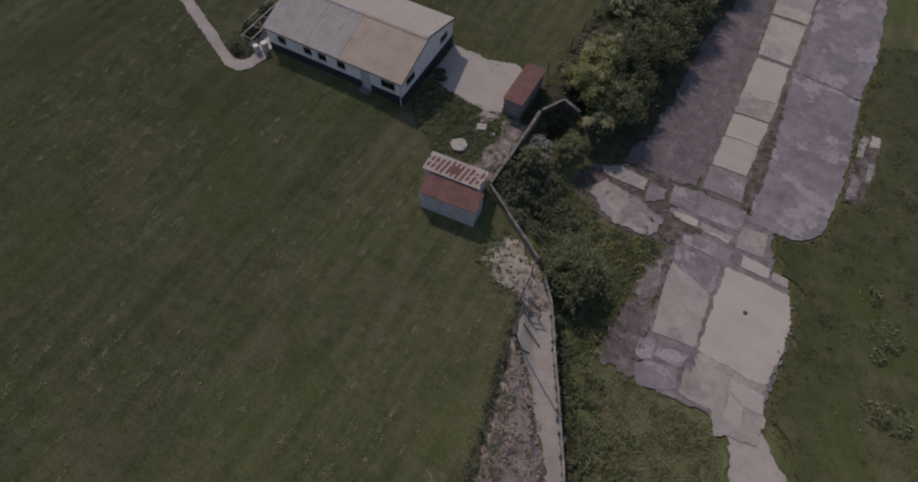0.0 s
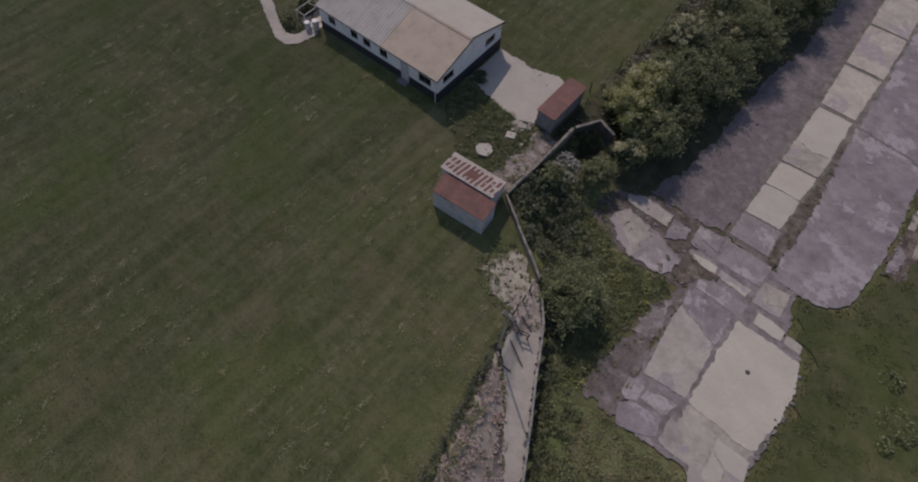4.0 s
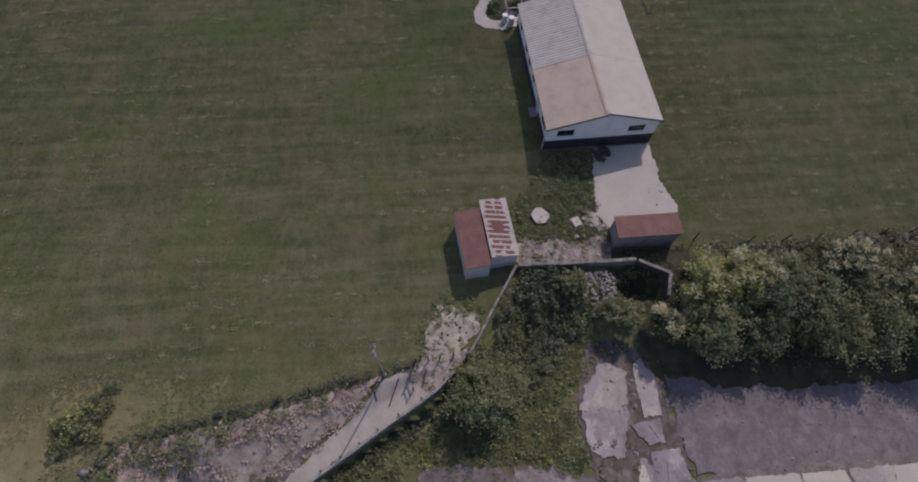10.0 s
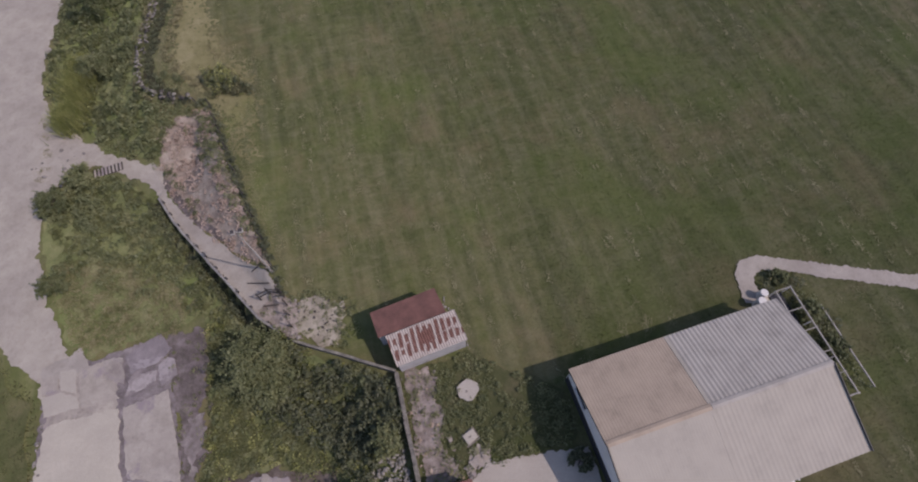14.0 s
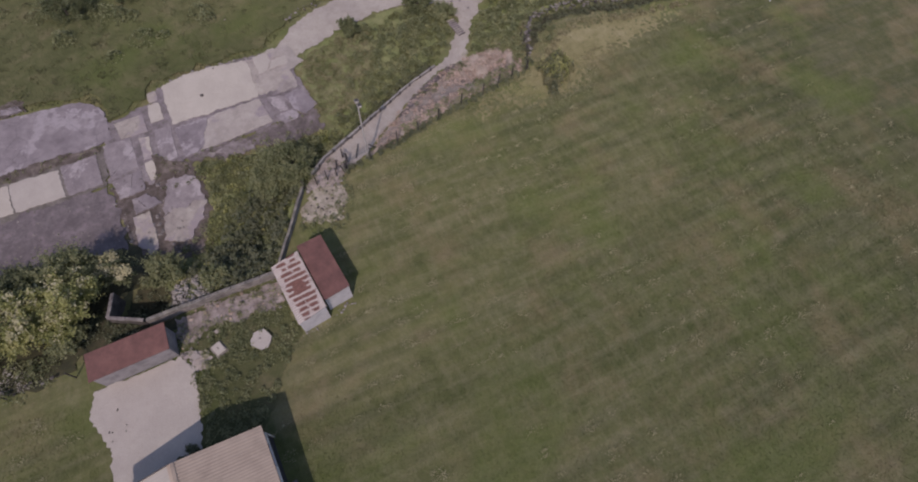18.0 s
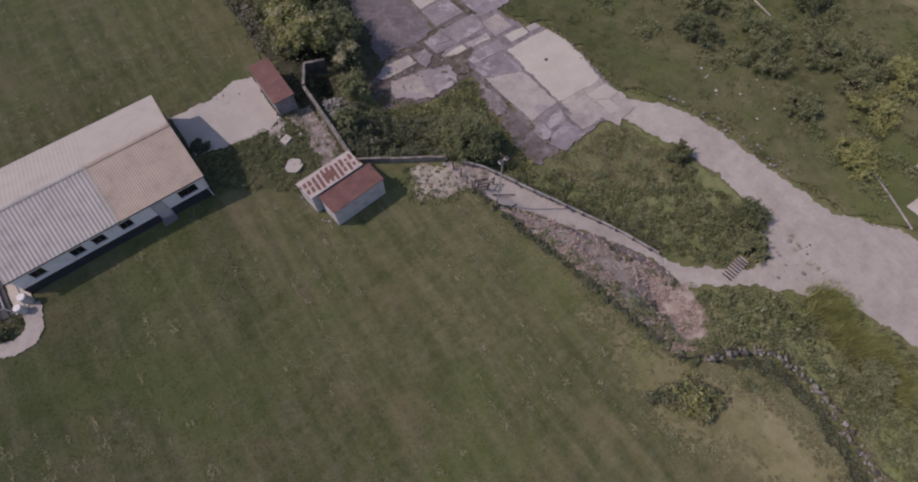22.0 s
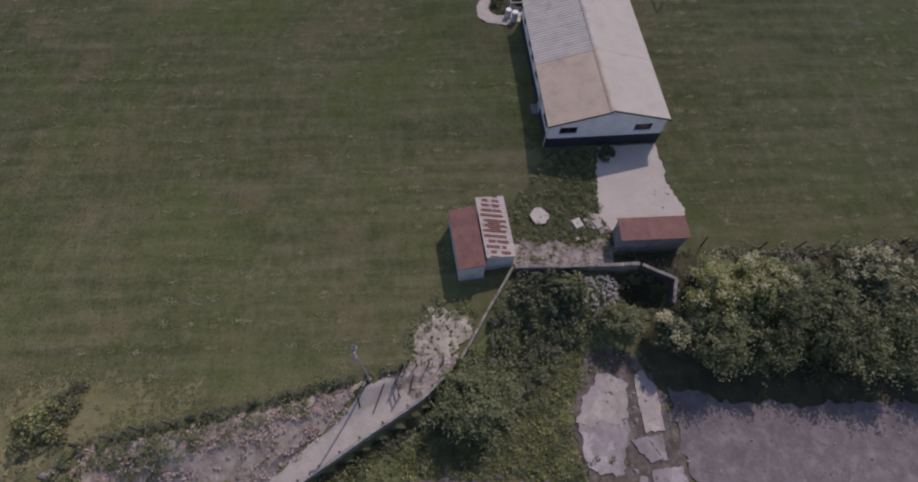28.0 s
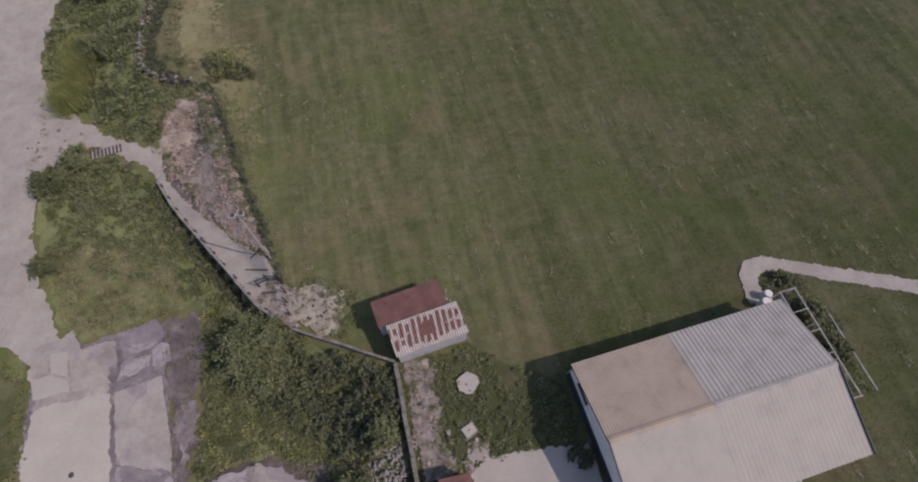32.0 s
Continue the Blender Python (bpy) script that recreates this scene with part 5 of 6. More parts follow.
def build_hurdle():
    """The broken timber hurdle across the head of the lane."""
    h = tagged(empty("hurdle"), "broken dark timber hurdle across the lane head", "gate")
    pts = [(15.05, -10.6), (15.75, -10.9), (16.4, -10.75)]
    for x, y in pts:
        z = ground_at(x, y)
        tube("post", (x, y, z - 0.2), (x + 0.05, y - 0.04, z + 1.0), 0.055, 0.045, M_DARKWOOD, h, n=6)
    for zz in (0.35, 0.75):
        for (x0, y0), (x1, y1) in zip(pts, pts[1:]):
            box_part = box_data(0, math.hypot(x1 - x0, y1 - y0), -0.02, 0.02, -0.05, 0.05, 0.006)
            ob = part("rail", box_part, M_DARKWOOD, h)
            ob.matrix_basis = Matrix.Translation((x0, y0, ground_at(x0, y0) + zz)) @ Matrix.Rotation(math.atan2(y1 - y0, x1 - x0), 4, "Z")
    return h


build_hurdle()
for k, (x0, y0, x1, y1) in enumerate([(15.7, -11.6, 17.2, -12.3), (15.9, -13.2, 16.8, -13.0), (15.3, -9.9, 16.3, -10.2)]):
    log = tagged(empty("plank"), "dark fallen plank lying on the lane", "plank", "fallen planks")
    tube("board", (x0, y0, ground_at(x0, y0) + 0.12), (x1, y1, ground_at(x1, y1) + 0.12), 0.045, 0.035, M_DARKWOOD, log, n=5)

# bars set across the lane
grid_z = ground_at(26.7, -26.0) + 0.06
grid = tagged(empty("cattle_grid", pose(26.6, -25.8, grid_z, 0, 0, 5)), "narrow cattle grid with pale bars across the lane", "cattle grid")
box("pit", (-1.1, 1.1, -0.38, 0.38, -0.08, 0.012), M_DARKSTONE, grid, "dark shallow pit", 0.01)
for k in range(8):
    box("bar", (-1.0 + k * 0.27, -0.88 + k * 0.27, -0.4, 0.4, 0.014, 0.075), M_SLAB, grid, bevel=0.012)

# short dark stubs on the lane wall
stub_me = bm_mesh("stub", box_data(-0.055, 0.055, -0.05, 0.05, -0.1, 0.22, 0.015), M_TRIM)
for (x0, y0), (x1, y1), za, zb in zip(LANE_WALL, LANE_WALL[1:], LANE_TOPS, LANE_TOPS[1:]):
    n = max(1, round(math.hypot(x1 - x0, y1 - y0) / 1.5))
    for i in range(n):
        k = (i + 0.5) / n
        ob = new("wall_stub", stub_me)
        ob.matrix_basis = pose(x0 + (x1 - x0) * k - 0.12, y0 + (y1 - y0) * k - 0.06, za + (zb - za) * k - 0.02, 0, 0, 40 * k)
        tagged(ob, "short dark metal post stub on the lane wall", "post", "stubs on the lane wall")


# ---- stones ----
def stone_verts(rng, size):
    """A rough eight-sided stone."""
    v = np.array([(1, 0, 0), (0.6, 0.8, 0.05), (-0.5, 0.85, 0), (-1, 0.05, 0), (-0.55, -0.8, 0), (0.5, -0.85, 0), (0.35, 0.2, 0.8), (-0.4, 0.1, 0.7), (0, -0.35, 0.75), (0, 0, -0.5)], float)
    v = v * rng.uniform(0.7, 1.25, v.shape) * size * np.array([1, rng.uniform(0.6, 1), rng.uniform(0.5, 0.9)])
    a = rng.uniform(0, 6.28)
    c, s = math.cos(a), math.sin(a)
    return np.stack([v[:, 0] * c - v[:, 1] * s, v[:, 0] * s + v[:, 1] * c, v[:, 2]], 1)


STONE_FACES = [(0, 1, 6), (1, 2, 7, 6), (2, 3, 7), (3, 4, 8, 7), (4, 5, 8), (5, 0, 6, 8), (6, 7, 8), (1, 0, 9), (2, 1, 9), (3, 2, 9), (4, 3, 9), (5, 4, 9), (0, 5, 9)]


def stones(name, poly, density, lo, hi, mat, label, seed, lift=0.0):
    rng = np.random.default_rng(seed)
    p = scatter(poly, density, rng)
    verts, faces = [], []
    for x, y, _ in p:
        k = len(verts)
        s = lo + (hi - lo) * rng.random() ** 2.5
        verts += [tuple(q) for q in stone_verts(rng, s) + np.array([x, y, float(height(x, y)) + 0.2 * s + lift])]
        faces += [tuple(k + i for i in f) for f in STONE_FACES]
    return tagged(new(name, mesh_from(name, verts, faces, mat)), label, "stones", kind="stuff")


stones("bank_chips", RUBBLE, 6, 0.02, 0.07, M_REDSTONE, "small reddish chips of stone over the rubble bank", 28)
stones("head_stones", LANE_HEAD, 8, 0.04, 0.16, M_STONE, "loose stones at the head of the lane", 24, 0.04)
stones("pasture_stones", [(36.6, -23.0), (35.6, -14.0), (33.4, -9.0), (38.0, -6.0), (44.0, -10.0), (44.0, -26.0)], 0.22, 0.06, 0.18, M_SLAB, "pale stones scattered over the rough ground", 23, 0.12)
stones("track_edge", [(33.6, -12.6), (34.8, -15.8), (35.2, -19.0), (35.6, -23.0), (36.9, -23.4), (36.4, -18.0), (35.4, -13.6), (34.2, -11.8)], 4.0, 0.04, 0.2, M_STONE, "broken stones along the edge of the track", 22, 0.05)
stones("pad_litter", [(3.4, 7.0), (5.8, 7.6), (6.2, 8.3), (3.6, 8.2)], 3, 0.05, 0.14, M_DARKSTONE, "dark bits of litter on the concrete pad", 27, 0.05)
stones("rubble", RUBBLE, 3.5, 0.03, 0.16, M_REDSTONE, "reddish broken stones heaped along the fence", 31)
stones("yard_rubble", YARD_RUBBLE, 5, 0.04, 0.16, M_REDSTONE, "pale broken stones among the yard weeds", 29)
stones("yard_stones", YARD_RUBBLE, 4, 0.03, 0.12, M_STONE, "loose stones along the yard wall", 32)
stones("gravel_stones", GRAVEL, 5, 0.04, 0.13, M_DARKSTONE, "dark loose stones on the gravel", 33, 0.02)
stones("foundation_stones", DIRT, 4, 0.05, 0.2, M_STONE, "broken stones on the bare earth", 34)
stones("lot_gravel", GREY_LOT, 1.6, 0.03, 0.12, M_STONE, "small stones scattered over the apron", 25, 0.02)
stones("lot_stones", [(34.6, 18.0), (33.6, 17.6), (33.3, 11.0), (34.6, 10.4)], 5, 0.06, 0.25, M_STONE, "broken concrete rubble beside the strip", 35)
stones("pad_crumbs", [(5.0, 2.7), (7.0, 3.2), (7.0, 3.9), (6.0, 3.6)], 16, 0.04, 0.15, M_STONE, "crumbled concrete at the pad's edge", 36)
SCREE = [(10.0, 0.7), (9.9, 2.6), (10.6, 3.4), (11.8, 3.0), (12.3, 1.8), (11.6, 0.9), (10.8, 0.5)]
stones("wall_scree", SCREE, 60, 0.03, 0.17, M_PALESTONE, "scree of pale stones outside the yard wall", 37, 0.12)
stones("shed_crumbs", [(4.4, -3.4), (4.75, -3.4), (5.5, -7.3), (5.3, -7.6), (4.9, -6.4)], 14, 0.04, 0.14, M_PALESTONE, "pale crumbled render round the shed foot", 26)
stones("verge_stones", [(31.0, -24.0), (33.0, -27.5), (30.0, -29.6), (27.0, -27.2), (29.0, -26.6)], 2.0, 0.05, 0.2, M_STONE, "scattered stones on the track junction", 38)
stones("slab_debris", [(30.9, 0.6), (31.6, -1.4), (31.8, -4.6), (31.2, -7.6), (30.6, -7.4), (31.2, -4.4), (31.2, -1.6), (30.4, 0.4)], 9, 0.05, 0.2, M_STONE, "broken edge stones beside the slab", 39)

rng0 = np.random.default_rng(77)
stone_meshes = [mesh_from("stone", stone_verts(rng0, 0.26), STONE_FACES, (M_COPING, M_STONE, M_DARKSTONE, M_COPING)[i % 4]) for i in range(8)]


def dry_wall(name, pts, gap, label, seed, courses=2, spread=0.28):
    rng = random.Random(seed)
    w = tagged(empty(name), label, "wall", kind="structure")
    for (x0, y0), (x1, y1) in zip(pts, pts[1:]):
        n = int(math.hypot(x1 - x0, y1 - y0) / gap)
        for i in range(n):
            for c in range(courses):
                k = (i + rng.random() * 0.6) / n
                x, y = x0 + (x1 - x0) * k + rng.gauss(0, spread * 0.5), y0 + (y1 - y0) * k + rng.gauss(0, spread * 0.5)
                ob = child("stone", rng.choice(stone_meshes), w, "", pose(x, y, ground_at(x, y) + 0.12 + 0.19 * c, 0, 0, rng.uniform(0, 360)))
                ob.scale = [rng.uniform(0.28, 0.62) * (1.3 if courses > 2 else 1.0)] * 3
    return w


FIELD_WALL = [(18.9, -28.7), (20.2, -29.3), (21.5, -30.0), (22.5, -31.0), (22.8, -33.0), (22.7, -34.6), (22.0, -37.2), (21.2, -39.9), (20.4, -46.0), (19.6, -52.0), (18.4, -60.0)]
dry_wall("wall_field", FIELD_WALL, 0.46, "tumbled low drystone wall along the field", 51, 4, 0.26)
dry_wall("wall_hedge", [(8.6, 10.0), (9.3, 13.5), (9.6, 18.0), (9.8, 26.0), (10.0, 34.0)], 0.62, "tumbled pale drystone wall under the hedge", 52)


# ---- west end of the house ----
def build_lean_to():
    f = tagged(empty("pergola"), "pale thin timber pergola frame over a dark bed", "pergola")
    x0, x1, xo, y0, y1, z = -15.0, -14.0, -16.55, -0.55, 6.05, 1.35
    for x, ys in ((x0, (y0, 1.7, 3.9, y1)), (x1, (y0, y1)), (xo, (1.0, 3.5, y1))):
        for y in ys:
            tube("post", (x, y, -0.1), (x, y, 0.7 if x == xo else z), 0.04, 0.04, M_WPAINT, f, n=6)
    box("beam", (x0 - 0.035, x0 + 0.035, y0 - 0.06, y1 + 0.06, z, z + 0.08), M_POLE, f, bevel=0.01)
    box("beam", (x1 - 0.035, x1 + 0.035, y0 - 0.06, y1 + 0.06, z, z + 0.08), M_POLE, f, bevel=0.01)
    box("rail", (xo - 0.04, xo + 0.04, 0.9, y1 + 0.06, 0.7, 0.78), M_POLE, f, bevel=0.01)
    for k, y in enumerate((y0, 0.8, 2.1, 3.5, 4.8, y1)):
        box("crossbar", (x0 - 0.06, x1 + 0.06, y - 0.025, y + 0.025, z + 0.082, z + 0.12), M_POLE, f, bevel=0.008)
    box("bed", (x0 + 0.08, x1 - 0.08, y0, y1, 0.2, 0.47), M_PLINTH, f, "dark bare soil bed", 0.01)
    return f


build_lean_to()
patch("side_paving", [(-13.95, -0.7), (-12.8, -0.45), (-12.85, 6.2), (-13.95, 6.2)], 0.5, M_SLAB_B, "pale concrete paving along the house end", "pavement", 0.03, 0.4, 61)
for i, (x, y, r, h) in enumerate([(-13.0, -0.3, 0.27, 0.8), (-13.5, -0.75, 0.25, 0.65)]):
    tank = tagged(empty("water_butt", pose(x, y, 0.45)), "round white water butt at the house corner", "water butt", "water butts")
    part("barrel", tube_data((0, 0, 0), (0, 0, h), r * 0.92, r, 16), M_SHEDWALL, tank)
    part("lid", tube_data((0, 0, h), (0, 0, h + 0.07), r * 1.05, r * 0.9, 16), M_WPAINT, tank, "white lid")
box_thing = tagged(empty("gas_box", pose(-9.0, 8.75, ground_at(-9.0, 8.75))), "small pale cabinet against the north wall", "cabinet")
box("body", (-0.25, 0.25, -0.2, 0.2, 0, 0.6), M_WPAINT, box_thing, bevel=0.02)
box("lid", (-0.28, 0.28, -0.23, 0.23, 0.605, 0.65), M_WPAINT, box_thing, bevel=0.01)


def goal(x, y, turn, width, high):
    g = tagged(empty("football_goal", pose(x, y, 0, 0, 0, turn)), "white metal football goal frame on the grass", "goal", "goals")
    tube("post", (0, 0, -0.1), (0, 0, high), 0.06, 0.06, M_WPAINT, g)
    tube("post", (width, 0, -0.1), (width, 0, high), 0.06, 0.06, M_WPAINT, g)
    tube("crossbar", (-0.06, 0, high + 0.04), (width + 0.06, 0, high + 0.04), 0.07, 0.07, M_WPAINT, g)


goal(-14.7, 12.95, 180, 7.3, 2.4)
goal(15.1, -52.8, -92, 7.3, 1.75)

pipe = tagged(empty("pipe"), "pale broken pipe lying in the rough grass", "pipe")
for k, (a, b) in enumerate((((41.5, -26.8), (40.5, -29.2)), ((40.5, -29.2), (39.4, -31.6)))):
    tube("length", (*a, ground_at(*a) + 0.1), (*b, ground_at(*b) + 0.1), 0.07, 0.07, M_SLAB, pipe, n=6)
pipe = tagged(empty("pipe"), "pale pipe lying far out in the rough grass", "pipe")
for k, (a, b) in enumerate((((49.3, -4.6), (49.4, -7.2)), ((49.4, -7.2), (48.6, -11.2)))):
    tube("length", (*a, ground_at(*a) + 0.12), (*b, ground_at(*b) + 0.12), 0.07, 0.07, M_SLAB, pipe, n=6)

# ---- plants ----
def tree(x, y, h, r, mat, seed, label, lobes=16, per=420, leaf=0.2, blossom=0.0, name="tree", cat="tree"):
    rng = np.random.default_rng(seed)
    t = tagged(empty(name, pose(x, y, ground_at(x, y))), label, cat)
    part("trunk", tube_data((0, 0, -0.2), (0.05, 0.03, h * 0.55), 0.05 * r + 0.04, 0.03 * r + 0.02, 7), M_BARK, t)
    for k in range(4):
        a = k * 1.57 + rng.uniform(0, 1)
        tube("limb", (0.03, 0.02, h * (0.25 + 0.07 * k)), (math.cos(a) * r * 0.6, math.sin(a) * r * 0.6, h * (0.5 + 0.08 * k)), 0.02 * r + 0.02, 0.012, M_BARK, t, n=5)
    p = crown_points(r, r, h * 0.5, lobes, per, rng)
    p[:, 2] += h * 0.5
    p = p[p[:, 2] > 0.05]
    child("crown", leaf_data("crown", p, leaf, mat, rng, 0.6), t, "")
    # flower heads; on the yellow elders their pale colour also paints sunlit tips
    if blossom:
        top = p[p[:, 2] > np.percentile(p[:, 2], 60)]
        clump = top[rng.random(len(top)) < 0.012]
        pick = np.concatenate([c + rng.normal(0, 0.13, (int(60 * blossom), 3)) * np.array([1, 1, 0.5]) + [0, 0, 0.16] for c in clump])
        child("blossom", leaf_data("blossom", pick, 0.12, M_FLOWER, rng, 1.0, 0.9), t, "pale flower heads and sunlit tips")
    return t


FENCE_TREES = [
    (12.1, 8.3, 4.2, 1.75, M_LEAF_YEL, "leafy elder with yellow-green crown and pale blossom", 0.22),
    (12.2, 10.7, 4.6, 1.60, M_LEAF_YEL, "tall elder with pale blossom over a yellow-green crown", 0.55),
    (14.4, 8.4, 4.2, 2.02, M_LEAF_MID, "leafy green tree above the wall corner", 0.0),
    (13.0, 11.6, 4.4, 2.12, M_LEAF_DARK, "leafy dark green tree in the hedge", 0.0),
    (14.9, 11.0, 4.0, 1.75, M_LEAF_DARK, "leafy dark green tree beside the apron", 0.0),
    (12.2, 13.6, 3.2, 1.60, M_LEAF_MID, "low feathery green tree at the fence", 0.0),
    (13.0, 14.8, 4.0, 1.84, M_LEAF_MID, "feathery green tree in the hedge", 0.0),
    (11.7, 17.8, 4.0, 1.70, M_LEAF_DARK, "dark elder covered in white blossom at the fence", 0.9),
    (13.5, 20.3, 4.2, 1.80, M_LEAF_DARK, "dark elder with white blossom in the hedge", 1.0),
    (15.3, 17.6, 5.0, 2.48, M_LEAF_MID, "large feathery green tree beside the apron", 0.0),
    (13.3, 18.0, 3.6, 1.56, M_LEAF_DARK, "leafy dark tree in the hedge", 0.0),
    (16.5, 23.6, 4.4, 2.12, M_LEAF_MID, "leafy green tree at the edge of the apron", 0.0),
    (17.5, 31.0, 4.6, 2.21, M_LEAF_DARK, "leafy dark green tree at the edge of the apron", 0.0),
    (17.5, 36.5, 4.6, 2.21, M_LEAF_DARK, "leafy dark green tree at the edge of the apron", 0.0),
    (14.7, 14.8, 4.2, 2.02, M_LEAF_DARK, "leafy dark green tree beside the apron", 0.0),
    (12.4, 24.4, 4.8, 2.80, M_LEAF_MID, "leafy green tree in the hedge", 0.0),
    (15.1, 22.8, 5.4, 2.85, M_LEAF_MID, "leafy green tree beside the apron", 0.0),
]
APRON_TREES = [
    (15.9, 27.6, 5.0, 2.39, M_LEAF_DARK, "leafy dark green tree beside the apron", 0.0),
    (13.4, 29.6, 5.0, 3.00, M_LEAF_MID, "leafy green tree in the hedge", 0.0),
    (15.9, 33.0, 5.4, 2.94, M_LEAF_DARK, "leafy dark green tree beside the apron", 0.0),
    (13.4, 36.0, 5.0, 3.20, M_LEAF_DARK, "leafy dark green tree in the hedge", 0.0),
    (16.7, 39.6, 5.4, 2.94, M_LEAF_MID, "leafy green tree beside the apron", 0.0),
    (14.0, 43.5, 5.4, 3.60, M_LEAF_DARK, "leafy dark green tree in the hedge", 0.0),
    (17.1, 47.0, 5.4, 3.31, M_LEAF_DARK, "leafy dark green tree in the hedge", 0.0),
]
for i, (x, y, h, r, mat, lab, bl) in enumerate(FENCE_TREES + APRON_TREES):
    tagged(tree(x, y, h, r, mat, 100 + i, lab, 40, 380, 0.17, bl), group="trees of the hedge")
NEAR_SHRUBS = [
    (13.1, 3.0, 2.1, 1.25, M_LEAF_MID, "rounded light green shrub beside the wall", 0.0),
    (13.9, 5.8, 2.5, 1.25, M_LEAF_DARK, "shrub with pale blossom beside the wall corner", 1.0),
    (10.9, 8.8, 2.2, 1.3, M_LEAF_MID, "green shrub behind the store", 0.0),
    (16.9, -6.5, 3.6, 2.4, M_LEAF_MID, "dense feathery shrub at the end of the low wall", 0.0),
    (10.7, 0.2, 1.4, 0.85, M_LEAF_MID, "green shrub against the yard wall", 0.0),
    (26.4, -36.0, 1.9, 1.7, M_LEAF_MID, "green shrub on the verge", 0.0),
    (27.0, -44.5, 2.6, 2.4, M_LEAF_DARK, "dark green shrub on the verge", 0.0),
    (24.6, -48.5, 2.6, 2.6, M_LEAF_DARK, "dark green shrub on the verge", 0.0),
    (30.2, -16.8, 1.2, 0.9, M_LEAF_DARK, "dark low shrub at the edge of the island", 0.0),
    (30.4, -23.6, 1.4, 1.3, M_LEAF_DARK, "dark low shrub at the end of the island", 0.0),
    (28.4, -25.4, 1.2, 1.1, M_LEAF_MID, "green low shrub at the end of the island", 0.0),
    (43.4, 5.0, 2.6, 2.0, M_LEAF_DARK, "dark shrub on the rough ground", 0.0),
    (50.2, 9.4, 2.6, 2.2, M_LEAF_DARK, "dark shrub on the rough ground", 0.0),
    (44.0, -0.6, 2.2, 1.7, M_LEAF_DARK, "dark shrub on the rough ground", 0.0),
    (41.2, -8.8, 2.0, 1.7, M_LEAF_DARK, "dark shrub on the rough ground", 0.0),
    (45.0, -6.6, 1.8, 1.7, M_LEAF_MID, "green shrub on the rough ground", 0.0),
    (43.4, -14.4, 2.0, 1.8, M_LEAF_MID, "green shrub on the rough ground", 0.0),
]
FAR_SHRUBS = [
    (41.8, -19.4, 1.6, 1.5, M_LEAF_MID, "green shrub on the rough ground", 0.0),
    (45.7, -12.3, 2.0, 1.8, M_LEAF_MID, "green shrub on the rough ground", 0.0),
    (48.2, -16.8, 2.0, 1.9, M_LEAF_MID, "green shrub on the rough ground", 0.0),
    (47.3, -21.0, 1.8, 1.7, M_LEAF_MID, "green shrub on the rough ground", 0.0),
    (51.2, -23.0, 2.0, 1.9, M_LEAF_YEL, "light green shrub on the rough ground", 0.0),
    (52.4, -11.4, 2.4, 2.2, M_LEAF_DARK, "dark shrub on the rough ground", 0.0),
    (41.2, -25.2, 1.6, 1.6, M_LEAF_YEL, "light green shrub on the rough ground", 0.0),
    (46.0, -23.4, 1.9, 2.0, M_LEAF_YEL, "light green shrub on the rough ground", 0.0),
    (50.0, -19.8, 2.0, 2.2, M_LEAF_MID, "green shrub on the rough ground", 0.0),
    (48.0, -34.0, 2.2, 2.6, M_LEAF_YEL, "light green shrub on the rough ground", 0.0),
    (47.4, -40.0, 2.2, 2.6, M_LEAF_MID, "green shrub on the rough ground", 0.0),
    (-15.6, 1.0, 0.9, 0.7, M_LEAF_MID, "green shrub in the garden bed", 0.0),
    (-15.7, 3.4, 0.9, 0.8, M_LEAF_DARK, "dark shrub in the garden bed", 0.0),
    (-15.2, -1.4, 0.6, 0.5, M_LEAF_MID, "green shrub in the bend of the path", 0.0),
    (0.8, 4.5, 0.4, 0.6, M_IVY, "dark low shrub against the house gable", 0.0),
]
for i, (x, y, h, r, mat, lab, bl) in enumerate(NEAR_SHRUBS + FAR_SHRUBS):
    far = x > 40
    big = h > 3
    tree(x, y, h * (0.75 if far else 1.0), r * (1.2 if far else 1.0), mat, 200 + i, lab, 44 if big else 24, 420 if big else 230, 0.16, bl, "shrub", "shrub")



WALL_FOOT = LANE_WALL + [(x + 0.35, y + 0.18) for x, y in LANE_WALL[::-1]]


def undergrowth(name, poly, clumps, radius, tall, per, leaf, mat, label, seed, lift=0.75, flat=0.0):
    rng = np.random.default_rng(seed)
    c = scatter(poly, clumps, rng)
    keep = np.array([noise.noise((x * 0.45, y * 0.45, seed)) > flat - 0.35 for x, y, _ in c])
    c = c[keep & ~inside(SCREE, c[:, 0], c[:, 1]) & ~inside(WALL_FOOT, c[:, 0], c[:, 1])]
    c[:, 2] = height(c[:, 0], c[:, 1])
    p = mound_points(c, radius, tall, per, rng)
    return tagged(new(name, leaf_data(name, p, leaf, mat, rng, lift)), label, "plants", kind="stuff")


# weeds in a dark leaf, adding to the lane wall's painted shadow
undergrowth("foot_weeds", [(16.0, -7.9), (17.2, -9.3), (18.7, -12.2), (20.5, -15.5), (22.3, -19.0), (23.3, -21.6), (23.9, -21.4), (22.9, -18.6), (21.2, -15.1), (19.4, -11.8), (17.9, -8.9), (16.6, -7.5)], 7.0, 0.26, 0.45, 34, 0.12, M_IVY, "weeds at the foot of the lane wall, dark for its shadow", 63, flat=-0.5)
